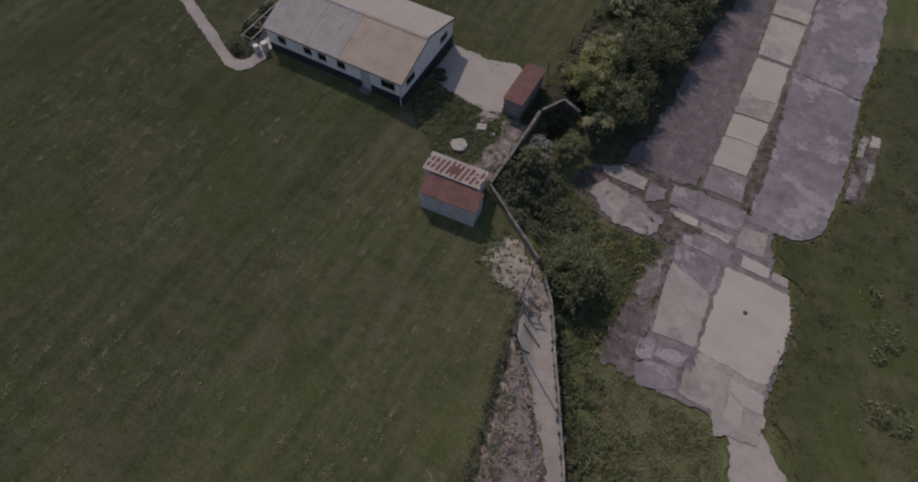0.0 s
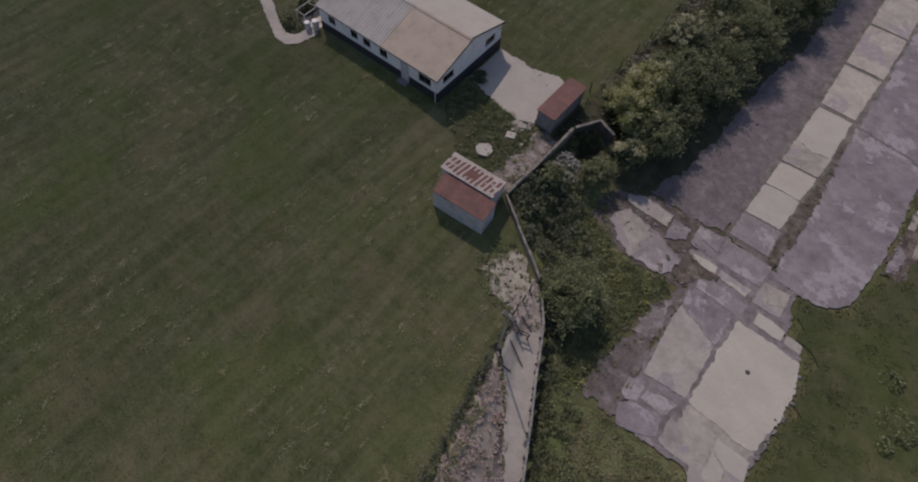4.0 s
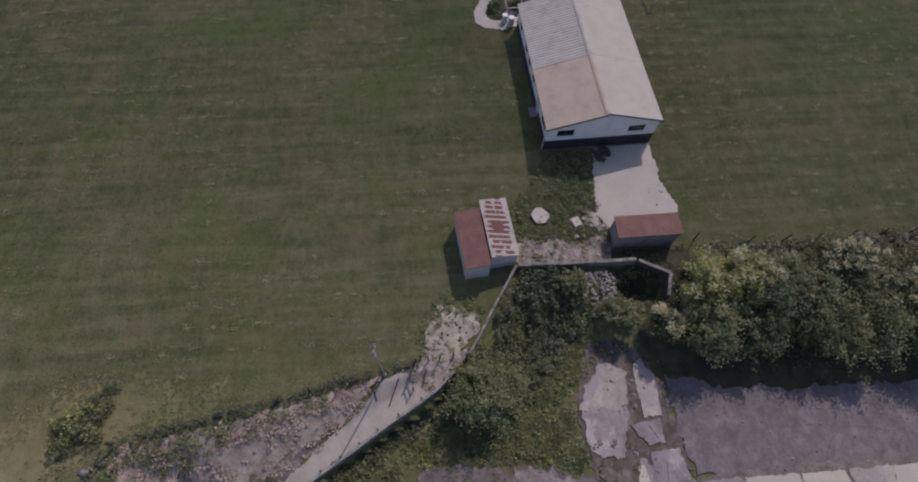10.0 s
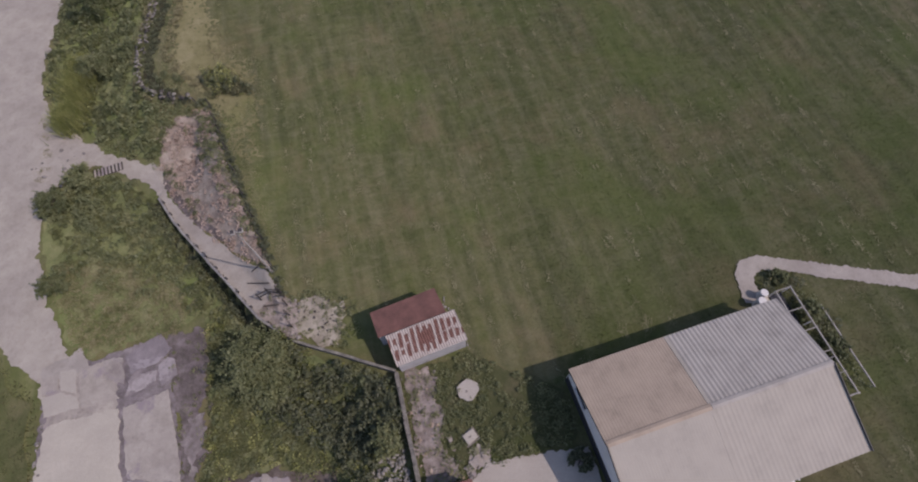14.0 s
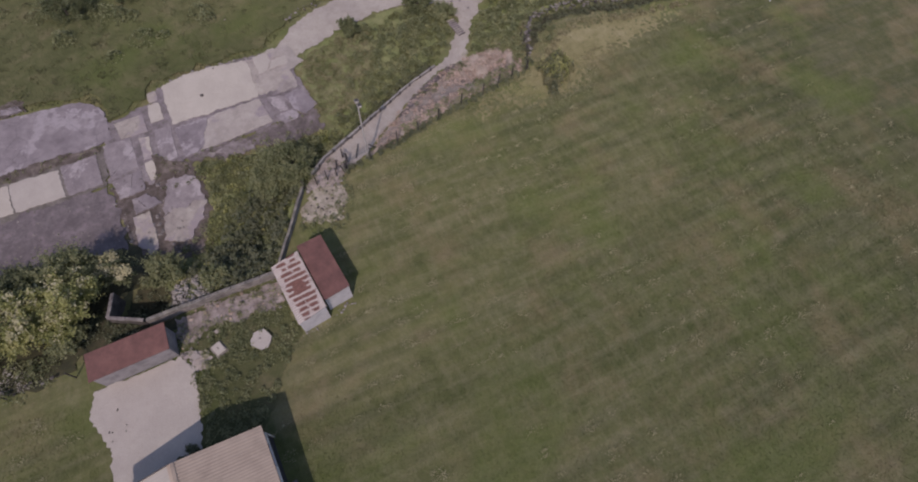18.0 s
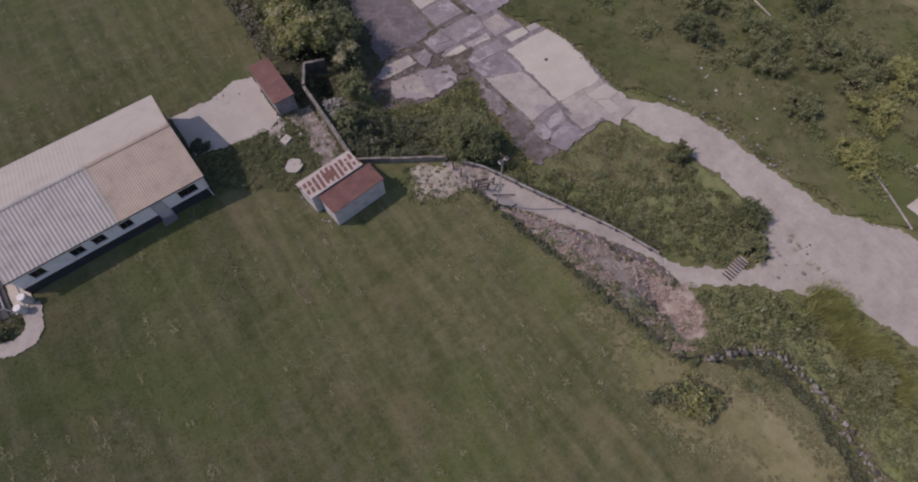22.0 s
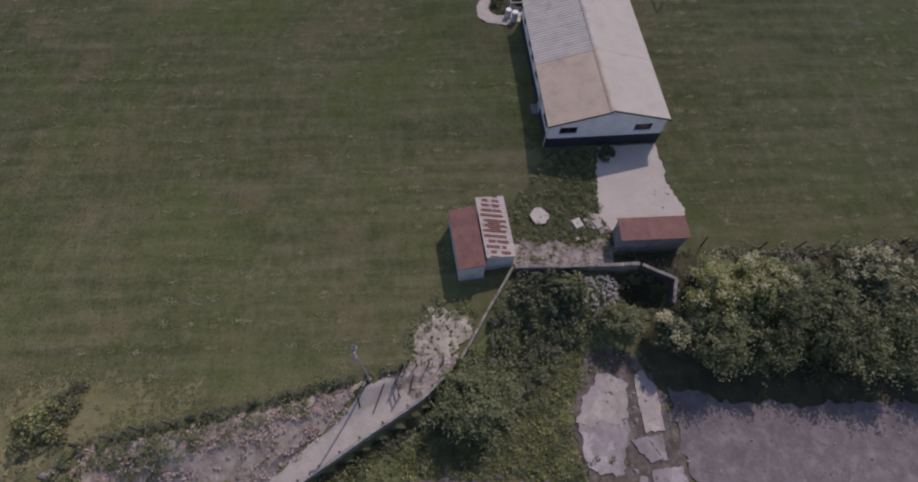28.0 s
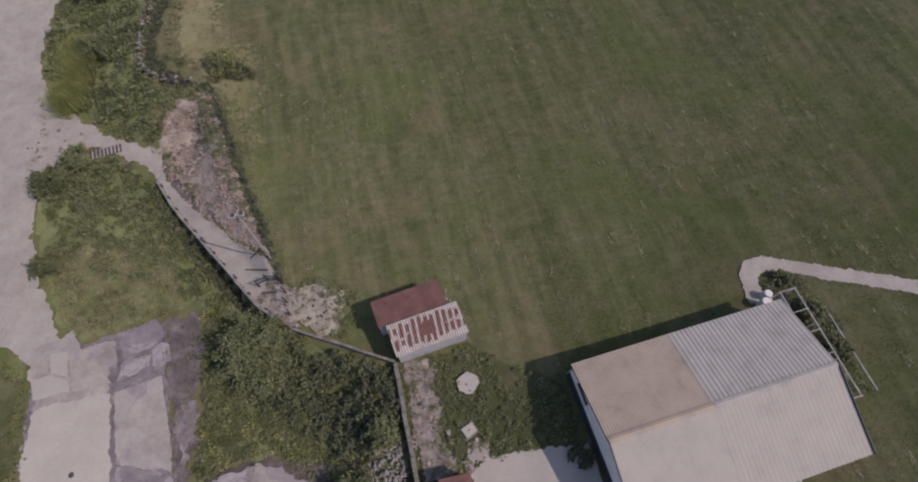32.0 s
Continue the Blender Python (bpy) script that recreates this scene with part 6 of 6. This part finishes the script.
IVY_DENSE = [(9.7, -3.0), (9.6, 1.2), (11.4, 2.6), (13.2, 1.6), (14.4, -0.4), (16.2, -2.6), (18.2, -4.4), (18.0, -8.8), (17.2, -9.2), (15.2, -7.1)]
undergrowth("ivy", IVY_DENSE, 5.0, 0.45, 0.85, 46, 0.2, M_IVY, "dense dark ivy and brambles beside the wall", 11, flat=-0.6)
undergrowth("ivy_tips", IVY_DENSE, 0.9, 0.4, 1.1, 34, 0.2, M_LEAF_DARK, "lighter green shoots over the ivy", 12)
undergrowth("brambles", IVY, 1.2, 0.42, 0.3, 44, 0.13, M_LEAF_MID, "low green brambles on rough ground", 13, flat=0.1)
undergrowth("long_grass", [(13.6, 0.6), (15.6, 0.2), (17.4, -0.8), (19.6, -1.2), (21.4, -1.2), (20.9, -5.0), (20.5, -8.0), (20.2, -11.6), (18.6, -11.6), (18.2, -8.8), (18.4, -4.4), (16.2, -2.6)], 9, 0.35, 0.1, 30, 0.14, M_SHOOT, "fresh light green grass beside the slabs", 14, 0.9, -0.6)
undergrowth("grass_clumps", IVY, 2.2, 0.32, 0.3, 30, 0.15, M_LEAF_YEL, "tall light grass clumps on rough ground", 10, 0.15, 0.2)
undergrowth("gravel_tufts", GRAVEL, 2.4, 0.22, 0.12, 22, 0.1, M_LEAF_MID, "weeds growing through the gravel", 48, flat=0.05)
undergrowth("gravel_weeds", [(10.4, -8.9), (10.9, -6.6), (12.2, -5.7), (13.0, -6.3), (12.2, -6.8), (11.9, -8.0), (13.0, -9.2), (14.6, -9.9), (14.3, -10.5), (13.0, -10.2)], 8, 0.26, 0.2, 26, 0.12, M_LEAF_MID, "weeds round the edge of the gravel", 9, flat=-0.2)
undergrowth("rubble_greens", YARD_RUBBLE, 4.4, 0.3, 0.25, 26, 0.11, M_LEAF_MID, "weeds among the loose stones", 8, flat=0.0)
undergrowth("corner_weeds", WEED_PATCH, 5, 0.25, 0.15, 24, 0.11, M_SHOOT, "weeds over the foundation corner", 7, flat=-0.3)
undergrowth("side_weeds", SIDE_STRIP, 2.0, 0.25, 0.12, 20, 0.11, M_LEAF_MID, "sparse weeds on the mauve earth", 6, flat=0.15)
undergrowth("edge_weeds", [(21.2, 2.0), (20.9, -0.4), (22.1, -0.9), (21.6, -3.0), (21.0, -6.0), (20.7, -10.0), (20.2, -10.0), (20.4, -6.0), (20.9, -3.0), (21.2, -1.4), (20.2, -1.0), (20.6, 2.0)], 6, 0.25, 0.2, 24, 0.12, M_SHOOT, "grass fringe along the earth strip", 5, flat=-0.4)
undergrowth("island_fronds", ISLAND_LEAFY, 0.7, 0.4, 0.5, 26, 0.2, M_LEAF_MID, "taller leafy fronds on the island", 45, 0.5, 0.05)
undergrowth("verge_fronds", VERGE, 0.9, 0.45, 0.6, 26, 0.28, M_LEAF_MID, "taller leafy fronds on the verge", 46, 0.5, 0.05)
undergrowth("slope_fronds", IVY, 0.5, 0.4, 0.45, 24, 0.24, M_LEAF_MID, "taller leafy fronds below the wall", 47, 0.5, 0.1)
undergrowth("island_brambles", [(20.3, -13.2), (23.0, -13.4), (28.0, -16.2), (30.2, -18.0), (30.8, -22.0), (28.6, -25.6), (26.8, -25.4), (24.0, -22.6), (22.3, -19.2)], 2.2, 0.45, 0.55, 50, 0.14, M_LEAF_MID, "tangled green brambles between lane and track", 15, flat=0.12)
undergrowth("island_grass", ISLAND_LEAFY, 6.0, 0.35, 0.16, 34, 0.12, M_SHOOT, "tall light grass on the island", 16, 0.15)
undergrowth("verge_weeds", VERGE, 2.2, 0.45, 0.5, 42, 0.15, M_LEAF_MID, "tall green weeds on the verge", 17)
undergrowth("verge_grass", VERGE, 2.2, 0.35, 0.3, 30, 0.15, M_SHOOT, "light tufts of grass on the verge", 18, 0.15)
undergrowth("yard_weeds", [(4.7, -3.2), (2.2, -1.0), (0.4, 0.6), (0.4, 3.3), (3.0, 3.2), (6.8, 3.3), (7.6, 1.5), (7.5, -1.0), (6.7, -3.2)], 5.5, 0.3, 0.3, 40, 0.11, M_LEAF_MID, "leafy weeds in the yard", 19, flat=-0.3)
undergrowth("rubble_weeds", [(16.4, -14.6), (17.0, -18.6), (17.5, -23.0), (18.2, -27.2), (20.8, -27.2), (19.6, -24.4), (18.2, -20.4), (17.4, -17.0)], 2.2, 0.4, 0.25, 34, 0.13, M_LEAF_MID, "green weeds on the rubble bank", 20, flat=0.05)
undergrowth("fence_weeds", [(14.65, -10.4), (15.3, -14.9), (16.05, -18.8), (16.7, -23.1), (17.4, -27.6), (17.9, -27.6), (17.2, -23.1), (16.55, -18.8), (15.8, -14.9), (15.1, -10.4)], 16.0, 0.22, 0.42, 28, 0.13, M_IVY, "dark rank weeds under the field fence", 21, flat=-0.5)
undergrowth("hedge_weeds", [(8.3, 9.4), (8.6, 14.0), (8.9, 24.0), (9.3, 46.0), (11.4, 46.0), (11.0, 24.0), (10.6, 14.0), (10.6, 9.4)], 0.9, 0.45, 0.5, 36, 0.16, M_LEAF_MID, "weeds and nettles along the hedge", 22)
undergrowth("hedge_fill", [(11.4, 13.0), (13.4, 11.6), (14.0, 10.6), (14.6, 11.0), (15.4, 16.0), (16.4, 24.0), (17.4, 34.0), (17.4, 48.0), (11.8, 48.0), (11.2, 24.0), (11.0, 14.0)], 0.22, 0.8, 2.6, 150, 0.16, M_LEAF_MID, "tangled saplings and brambles between the trees", 49, 0.6, -0.2)
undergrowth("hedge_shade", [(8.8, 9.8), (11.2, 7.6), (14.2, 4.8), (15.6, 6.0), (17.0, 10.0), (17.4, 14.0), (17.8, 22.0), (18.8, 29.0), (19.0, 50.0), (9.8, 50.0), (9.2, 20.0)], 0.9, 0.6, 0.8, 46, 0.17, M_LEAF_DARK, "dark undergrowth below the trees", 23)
undergrowth("hedge_scrub", [(8.9, 11.0), (9.1, 14.0), (9.1, 22.0), (8.9, 30.0), (10.3, 30.0), (10.5, 22.0), (10.6, 14.0), (10.2, 11.0)], 2.6, 0.4, 0.4, 34, 0.13, M_DEADWOOD, "bleached dead scrub along the hedge", 3, 0.6, -0.1)
undergrowth("fence_greens", [(15.9, -14.6), (16.5, -18.4), (17.2, -23.0), (18.0, -27.6), (19.4, -27.8), (18.9, -25.6), (18.3, -22.6), (17.5, -18.6), (16.6, -15.4)], 3.6, 0.32, 0.25, 30, 0.13, M_LEAF_MID, "green weeds between the fence and the rubble", 61, flat=-0.05)
undergrowth("track_weeds", [(31.2, -26.0), (31.9, -26.6), (31.5, -29.5), (31.9, -31.0), (32.0, -33.2), (31.5, -33.0), (31.1, -30.6), (30.7, -29.2)], 3.0, 0.25, 0.1, 20, 0.1, M_BRUSH, "low dry weeds on the edge of the track", 62, flat=0.0)
undergrowth("island_bushes", [(28.4, -17.2), (30.2, -20.0), (30.3, -24.2), (28.2, -25.6), (25.6, -23.9), (25.4, -21.6), (26.6, -19.4)], 1.1, 0.6, 1.25, 80, 0.14, M_LEAF_MID, "tangled bushes at the end of the island", 60, flat=-0.2)
undergrowth("dark_scrub", ISLAND_LEAFY, 0.7, 0.5, 0.5, 44, 0.14, M_LEAF_DARK, "dark low scrub on the island", 4, flat=0.2)
undergrowth("verge_scrub", VERGE, 0.8, 0.5, 0.6, 44, 0.15, M_LEAF_DARK, "dark low scrub on the verge", 2, flat=0.2)
undergrowth("dark_brambles", IVY, 0.35, 0.45, 0.4, 40, 0.13, M_LEAF_DARK, "dark bramble clumps in the grass", 1, flat=0.2)
undergrowth("end_weeds", [(17.4, -27.2), (18.0, -27.4), (19.8, -28.5), (21.6, -29.0), (21.4, -29.6), (19.4, -29.2), (17.5, -28.1)], 7.0, 0.26, 0.5, 30, 0.13, M_IVY, "dark weeds under the sagging fence", 38, flat=-0.5)
# dark leaves deepen the painted shade round the store and corner wall
undergrowth("back_weeds", [(8.7, 3.6), (9.5, 4.6), (10.7, 6.7), (12.2, 6.4), (12.0, 7.8), (10.6, 8.6), (8.8, 8.6)], 4.0, 0.32, 0.3, 36, 0.13, M_IVY, "weeds behind the store, dark to carry its shadow", 56, flat=-0.3)
undergrowth("corner_ivy", [(9.8, 2.9), (9.9, 4.6), (10.9, 6.4), (12.2, 5.7), (12.6, 4.6), (11.4, 3.2), (10.6, 2.4)], 3.0, 0.35, 0.4, 40, 0.13, M_IVY, "ivy outside the wall corner, dark to carry the wall's shade", 44)
undergrowth("bank_twigs", RUBBLE, 3.0, 0.4, 0.07, 22, 0.18, M_TWIG, "reddish cut twigs strewn over the rubble", 39, 0.85, -0.05)
undergrowth("bank_grass", [(17.6, -26.8), (17.3, -22.6), (18.2, -21.6), (18.9, -23.4), (19.6, -26.2), (20.6, -27.2), (18.6, -27.2)], 6.0, 0.3, 0.2, 26, 0.13, M_LEAF_MID, "green grass patches on the rubble bank", 40, flat=-0.1)
undergrowth("slope_grass", [(22.8, -11.0), (26.0, -11.2), (28.6, -11.2), (30.2, -15.4), (30.9, -18.6), (26.0, -17.6), (22.8, -14.8), (20.8, -12.6)], 7.0, 0.4, 0.12, 28, 0.11, M_STRAW, "short dry grass at the head of the island", 41, 0.8, -0.2)
undergrowth("slope_shoots", [(22.8, -11.4), (28.4, -11.6), (30.0, -15.4), (30.7, -18.6), (26.0, -17.6), (22.8, -14.8), (20.8, -12.6)], 4.0, 0.4, 0.15, 28, 0.11, M_SHOOT, "green shoots among the dry grass of the island", 64, 0.6, 0.0)
undergrowth("rubble_end", [(18.6, -27.4), (20.4, -27.4), (21.8, -26.5), (22.5, -25.0), (22.4, -23.8), (23.1, -24.6), (22.8, -26.4), (21.2, -28.2), (19.0, -28.4)], 6.0, 0.34, 0.35, 32, 0.13, M_LEAF_MID, "weeds growing over the end of the rubble bank", 65, flat=-0.3)
undergrowth("head_weeds", LANE_HEAD, 1.6, 0.25, 0.2, 24, 0.12, M_LEAF_MID, "weeds at the head of the lane", 50)
# dark leaf colour continues the painted shadow of the drystone wall
undergrowth("ditch_weeds", HOLLOW_SHADE, 7.0, 0.32, 0.16, 34, 0.13, M_IVY, "green weeds in the hollow, dark for the drystone wall's shadow", 51, flat=-0.5)
undergrowth("hollow_greens", [(19.8, -30.4), (20.9, -30.8), (21.4, -32.0), (21.2, -33.2), (20.3, -32.4), (19.6, -31.2)], 6.0, 0.35, 0.3, 34, 0.14, M_LEAF_MID, "fresh green weeds in the bend of the wall", 59, flat=-0.3)
undergrowth("ditch_fringe", [(18.9, -30.2), (20.1, -32.2), (21.0, -34.6), (20.3, -37.0), (19.5, -39.9), (18.6, -46.0), (17.9, -52.0), (17.2, -52.0), (17.9, -46.0), (18.8, -39.9), (19.6, -37.0), (20.2, -34.6), (19.4, -32.4), (18.2, -30.4)], 9.0, 0.3, 0.12, 28, 0.12, M_STRAW, "fringe of pale dry grass beside the hollow", 52, 0.9, -0.4)
undergrowth("wall_straw", [(21.7, -29.8), (22.8, -30.9), (23.1, -33.0), (23.0, -34.7), (22.3, -37.3), (21.5, -40.0), (20.7, -46.1), (19.9, -52.0), (18.7, -60.0), (19.3, -60.0), (20.4, -52.0), (21.2, -46.1), (22.0, -40.1), (22.8, -37.4), (23.5, -34.8), (23.6, -33.0), (23.2, -30.7), (21.9, -29.4)], 8.0, 0.26, 0.75, 28, 0.13, M_STRAW, "pale dry grass along the drystone wall", 58, 0.3, -0.1)
undergrowth("corner_grass", [(18.4, -28.4), (20.2, -27.8), (21.8, -26.6), (22.6, -29.0), (21.6, -29.4), (20.0, -29.2)], 5.0, 0.32, 0.3, 30, 0.14, M_LEAF_MID, "green weeds beyond the rubble bank", 53, flat=-0.3)
undergrowth("lane_weeds", [(18.6, -16.8), (19.4, -17.4), (20.8, -19.4), (22.0, -22.2), (22.5, -24.8), (21.6, -26.4), (21.2, -24.2), (20.4, -21.4)], 2.4, 0.3, 0.35, 30, 0.13, M_LEAF_DARK, "dark weeds between the lane and the rubble", 34)
undergrowth("bed_plants", [(-16.5, 0.0), (-15.1, -0.4), (-15.1, 6.0), (-16.5, 6.0)], 7.0, 0.3, 0.45, 30, 0.13, M_LEAF_MID, "leafy plants in the garden bed", 35)
undergrowth("bed_shrubs", [(-17.2, -0.8), (-15.8, -2.0), (-14.4, -1.9), (-13.9, -0.8), (-15.0, -0.3), (-15.2, 3.0), (-17.0, 2.6)], 3.0, 0.34, 0.5, 36, 0.13, M_IVY, "dark leafy garden plants by the path", 57, flat=-0.1)
undergrowth("bend_plants", [(-16.8, -0.9), (-15.7, -1.9), (-14.6, -1.7), (-14.2, -0.7), (-15.6, -0.4)], 3.0, 0.28, 0.4, 30, 0.12, M_BRUSH, "dry garden plants in the bend of the path", 36)
undergrowth("joint_weeds", [(26.3, 5.7), (27.0, 5.2), (27.4, 9.3), (27.4, 14.6), (27.2, 20.0), (26.9, 20.0), (26.8, 15.0), (26.5, 12.0), (26.4, 9.0)], 9, 0.2, 0.12, 22, 0.1, M_LEAF_MID, "weeds in the joint between the slabs", 25, flat=-0.1)
EAST = [(30.9, 4.3), (32.45, 5.9), (33.1, 9.4), (33.3, 18.6), (33.3, 21.8), (34.0, 30.0), (60.0, 40.0), (60.0, -60.0), (40.4, -60.0), (40.6, -36.0), (39.1, -31.0), (36.35, -27.2), (35.8, -23.5), (35.45, -20.0), (35.2, -16.2), (33.9, -12.5), (31.7, -9.8), (31.3, -7.6), (31.7, -4.5), (31.6, -1.6), (31.2, 0.3), (29.8, 1.3), (29.2, 4.3)]
undergrowth("pasture_clumps", [(38.0, 12.0), (56.0, 20.0), (58.0, -44.0), (43.0, -46.0), (39.6, -26.0), (38.2, -16.0), (36.6, -8.0), (36.0, 2.0)], 0.13, 1.0, 1.0, 150, 0.2, M_LEAF_MID, "soft green bushes scattered over the rough ground", 55, 0.6, 0.0)
undergrowth("pasture_scrub", EAST, 0.14, 0.7, 0.2, 50, 0.14, M_BLADE, "low green scrub scattered on the rough ground", 37, 0.4, 0.3)
undergrowth("rough_tufts", EAST, 0.9, 0.6, 0.07, 24, 0.13, M_BLADE, "green tussocks on the rough ground", 26, 0.85)
undergrowth("pale_tufts", EAST, 0.5, 0.4, 0.2, 22, 0.12, M_SHOOT, "light tussocks on the rough ground", 27, 0.8)
drape("rough_pasture", EAST, 0.06, 0.8, M_PASTURE, "rough uneven pasture east of the track", "grass", 0.4, 30)


def blade_data(name, base, tall, wide, mat, rng, lean=0.5):
    """Standing blades of grass, one triangle each, with their feet at the base points."""
    n = len(base)
    a, b = rng.uniform(0, 2 * np.pi, n), rng.uniform(0, 2 * np.pi, n)
    k = np.abs(rng.normal(0, lean, n))
    h = tall * rng.uniform(0.5, 1.3, n)
    side = np.stack([np.cos(a), np.sin(a), 0 * a], 1) * (wide * rng.uniform(0.6, 1.3, n) / 2)[:, None]
    tip = base + np.stack([np.sin(k) * np.cos(b), np.sin(k) * np.sin(b), np.cos(k)], 1) * h[:, None]
    v = np.stack([base - side, base + side, tip], 1).reshape(-1, 3)
    me = bpy.data.meshes.new(name)
    me.vertices.add(3 * n)
    me.vertices.foreach_set("co", v.ravel().astype(np.float32))
    me.loops.add(3 * n)
    me.loops.foreach_set("vertex_index", np.arange(3 * n, dtype=np.int32))
    me.polygons.add(n)
    me.polygons.foreach_set("loop_start", np.arange(0, 3 * n, 3, dtype=np.int32))
    me.update(calc_edges=True)
    me.materials.append(mat)
    return me


def grass_blades(name, poly, density, tall, wide, mat, label, seed, holes=(), lean=0.5):
    rng = np.random.default_rng(seed)
    p = scatter(poly, density, rng)
    for hole in holes:
        p = p[~inside(hole, p[:, 0], p[:, 1])]
    p[:, 2] = height(p[:, 0], p[:, 1]) - 0.06
    return tagged(new(name, blade_data(name, p, tall, wide, mat, rng, lean)), label, "grass", kind="stuff")


HOUSE_BASE = [(-14.9, -0.6), (0, 0), (0, 8.6), (-14.9, 8.6)]
FIELD = [(-45, -52), (17.2, -52), (17.4, -27.3), (16.6, -23), (15.9, -18.4), (15.2, -14.8), (14.7, -11.2), (13.0, -10.3), (11.0, -9.0), (9.8, -7.6), (5.2, -7.4), (4.6, -3.4), (2.0, -1.0), (0.6, 8.9), (6.6, 9.4), (8.4, 16), (8.6, 45), (-45, 45)]
NEAR_FIELD = [(-34, -46), (17.1, -46)] + FIELD[2:14] + [(6.6, 9.4), (8.3, 16), (-34, 16)]
grass_blades("field_blades", FIELD, 26, 0.085, 0.05, M_FIELDBLADE, "short standing grass of the field", 41, [HOUSE_BASE, HOUSE_PATH])
grass_blades("near_blades", NEAR_FIELD, 80, 0.085, 0.04, M_FIELDBLADE, "short standing grass of the field by the house", 44, [HOUSE_BASE, HOUSE_PATH])
grass_blades("east_blades", EAST, 55, 0.2, 0.07, M_BLADE, "standing blades of rough pasture grass", 42, (), 0.7)


def clippings():
    """Pale cut grass lying in loose rows."""
    rng = np.random.default_rng(43)
    n = 13000
    row = rng.integers(-36, 40, n) * ROW_PITCH + rng.normal(0, 0.16, n)
    along = rng.integers(-42, 36, n) * 1.5 + rng.normal(0, 0.24, n)
    c, s = math.cos(-ROW_TURN), math.sin(-ROW_TURN)
    x, y = row * c - along * s, row * s + along * c
    ok = inside(FIELD, x, y) & ~inside(HOUSE_BASE, x, y) & ~inside(HOUSE_PATH, x, y)
    ok &= np.array([noise.noise((a * 0.12, b * 0.12, 5.0)) + 0.5 * noise.noise((a * 0.5, b * 0.5, 8.0)) > 0.0 for a, b in zip(x, y)])
    base = np.stack([x[ok], y[ok], np.zeros(ok.sum())], 1)
    spread = np.repeat(rng.uniform(0.07, 0.2, len(base)), 20)[:, None]
    p = np.repeat(base, 20, 0) + rng.normal(0, 1, (20 * len(base), 3)) * np.array([0.7, 1.7, 0]) * spread
    p[:, 2] = height(p[:, 0], p[:, 1]) + rng.uniform(-0.01, 0.015, len(p))
    return tagged(new("clippings", leaf_data("clippings", p, 0.085, M_CLIP, rng, 1.2, 0.45, 0.0)), "pale cut grass lying in rows on the field", "grass", kind="stuff")


clippings()


def dry_grass():
    """Thin dry grass fading out along the field edge."""
    rng = np.random.default_rng(47)
    p = scatter(DRY_EDGE, 130, rng)
    p[:, :2] += rng.normal(0, 0.55, (len(p), 2))
    p = p[inside(FIELD, p[:, 0], p[:, 1]) | inside(DRY_EDGE, p[:, 0], p[:, 1])]
    p = p[~inside(RUBBLE, p[:, 0], p[:, 1])]
    p[:, 2] = height(p[:, 0], p[:, 1]) - 0.03
    return tagged(new("dry_grass", leaf_data("dry_grass", p, 0.11, M_STRAW, rng, 1.2, 0.35, 0.01)), "strip of dry yellow grass along the field edge", "grass", kind="stuff")


dry_grass()


def brush_heap():
    """A low spreading heap of dry cut brushwood at the field edge."""
    rng = np.random.default_rng(61)
    h = tagged(empty("brush_heap", pose(16.2, -29.7, 0, 0, 0, -36)), "spreading heap of dry yellowish brushwood at the field edge", "brushwood")
    c = np.concatenate([rng.normal((0.2, 0.0, 0), (0.5, 0.4, 0), (84, 3)), rng.normal((-0.9, 0.25, 0), (0.5, 0.25, 0), (34, 3)), rng.normal((0.8, -0.5, 0), (0.3, 0.28, 0), (24, 3))])
    child("brushwood", leaf_data("brushwood", mound_points(c, 0.5, 0.8, 80, rng), 0.2, M_BRUSH, rng, 0.6, 0.2), h, "dry pale twigs")
    child("foliage", leaf_data("foliage", mound_points(c[:90], 0.42, 1.25, 50, rng), 0.15, M_LEAF_YEL, rng, 0.5), h, "wilting yellow-green leaves")
    # second set of leaves, darker to paint shade into the heap
    child("shaded_foliage", leaf_data("shaded_foliage", mound_points(c[20:110], 0.45, 1.05, 80, rng), 0.18, M_IVY, rng, 0.5), h, "leaves in dark green for the heap's shade")


brush_heap()


def tussock(x, y, r, tall, seed):
    """A fountain of long arching grass."""
    rng = np.random.default_rng(seed)
    t = tagged(empty("grass_tussock", pose(x, y, ground_at(x, y))), "tall yellow-green tussock of long arching grass", "grass tussock", "tussocks on the verge")
    # the shorter blades take a deeper green as painted shade within the tuft
    for name, n, high, mat, label in (("tuft", 2600, tall, M_LEAF_YEL, "long yellow-green blades"), ("inner_tuft", 1500, tall * 0.8, M_LEAF_MID, "shorter blades, greener for the shade inside")):
        base = rng.normal(0, r * 0.45, (n, 3)) * np.array([1, 1, 0])
        child(name, blade_data(name, base, high, 0.07, mat, rng, 0.55), t, label)


for k, (x, y, r, tall) in enumerate([(29.2, -31.6, 1.2, 1.4), (28.6, -35.0, 1.3, 1.5), (28.5, -33.2, 0.9, 1.1), (28.3, -37.2, 1.0, 1.2)]):
    tussock(x, y, r, tall, 300 + k)
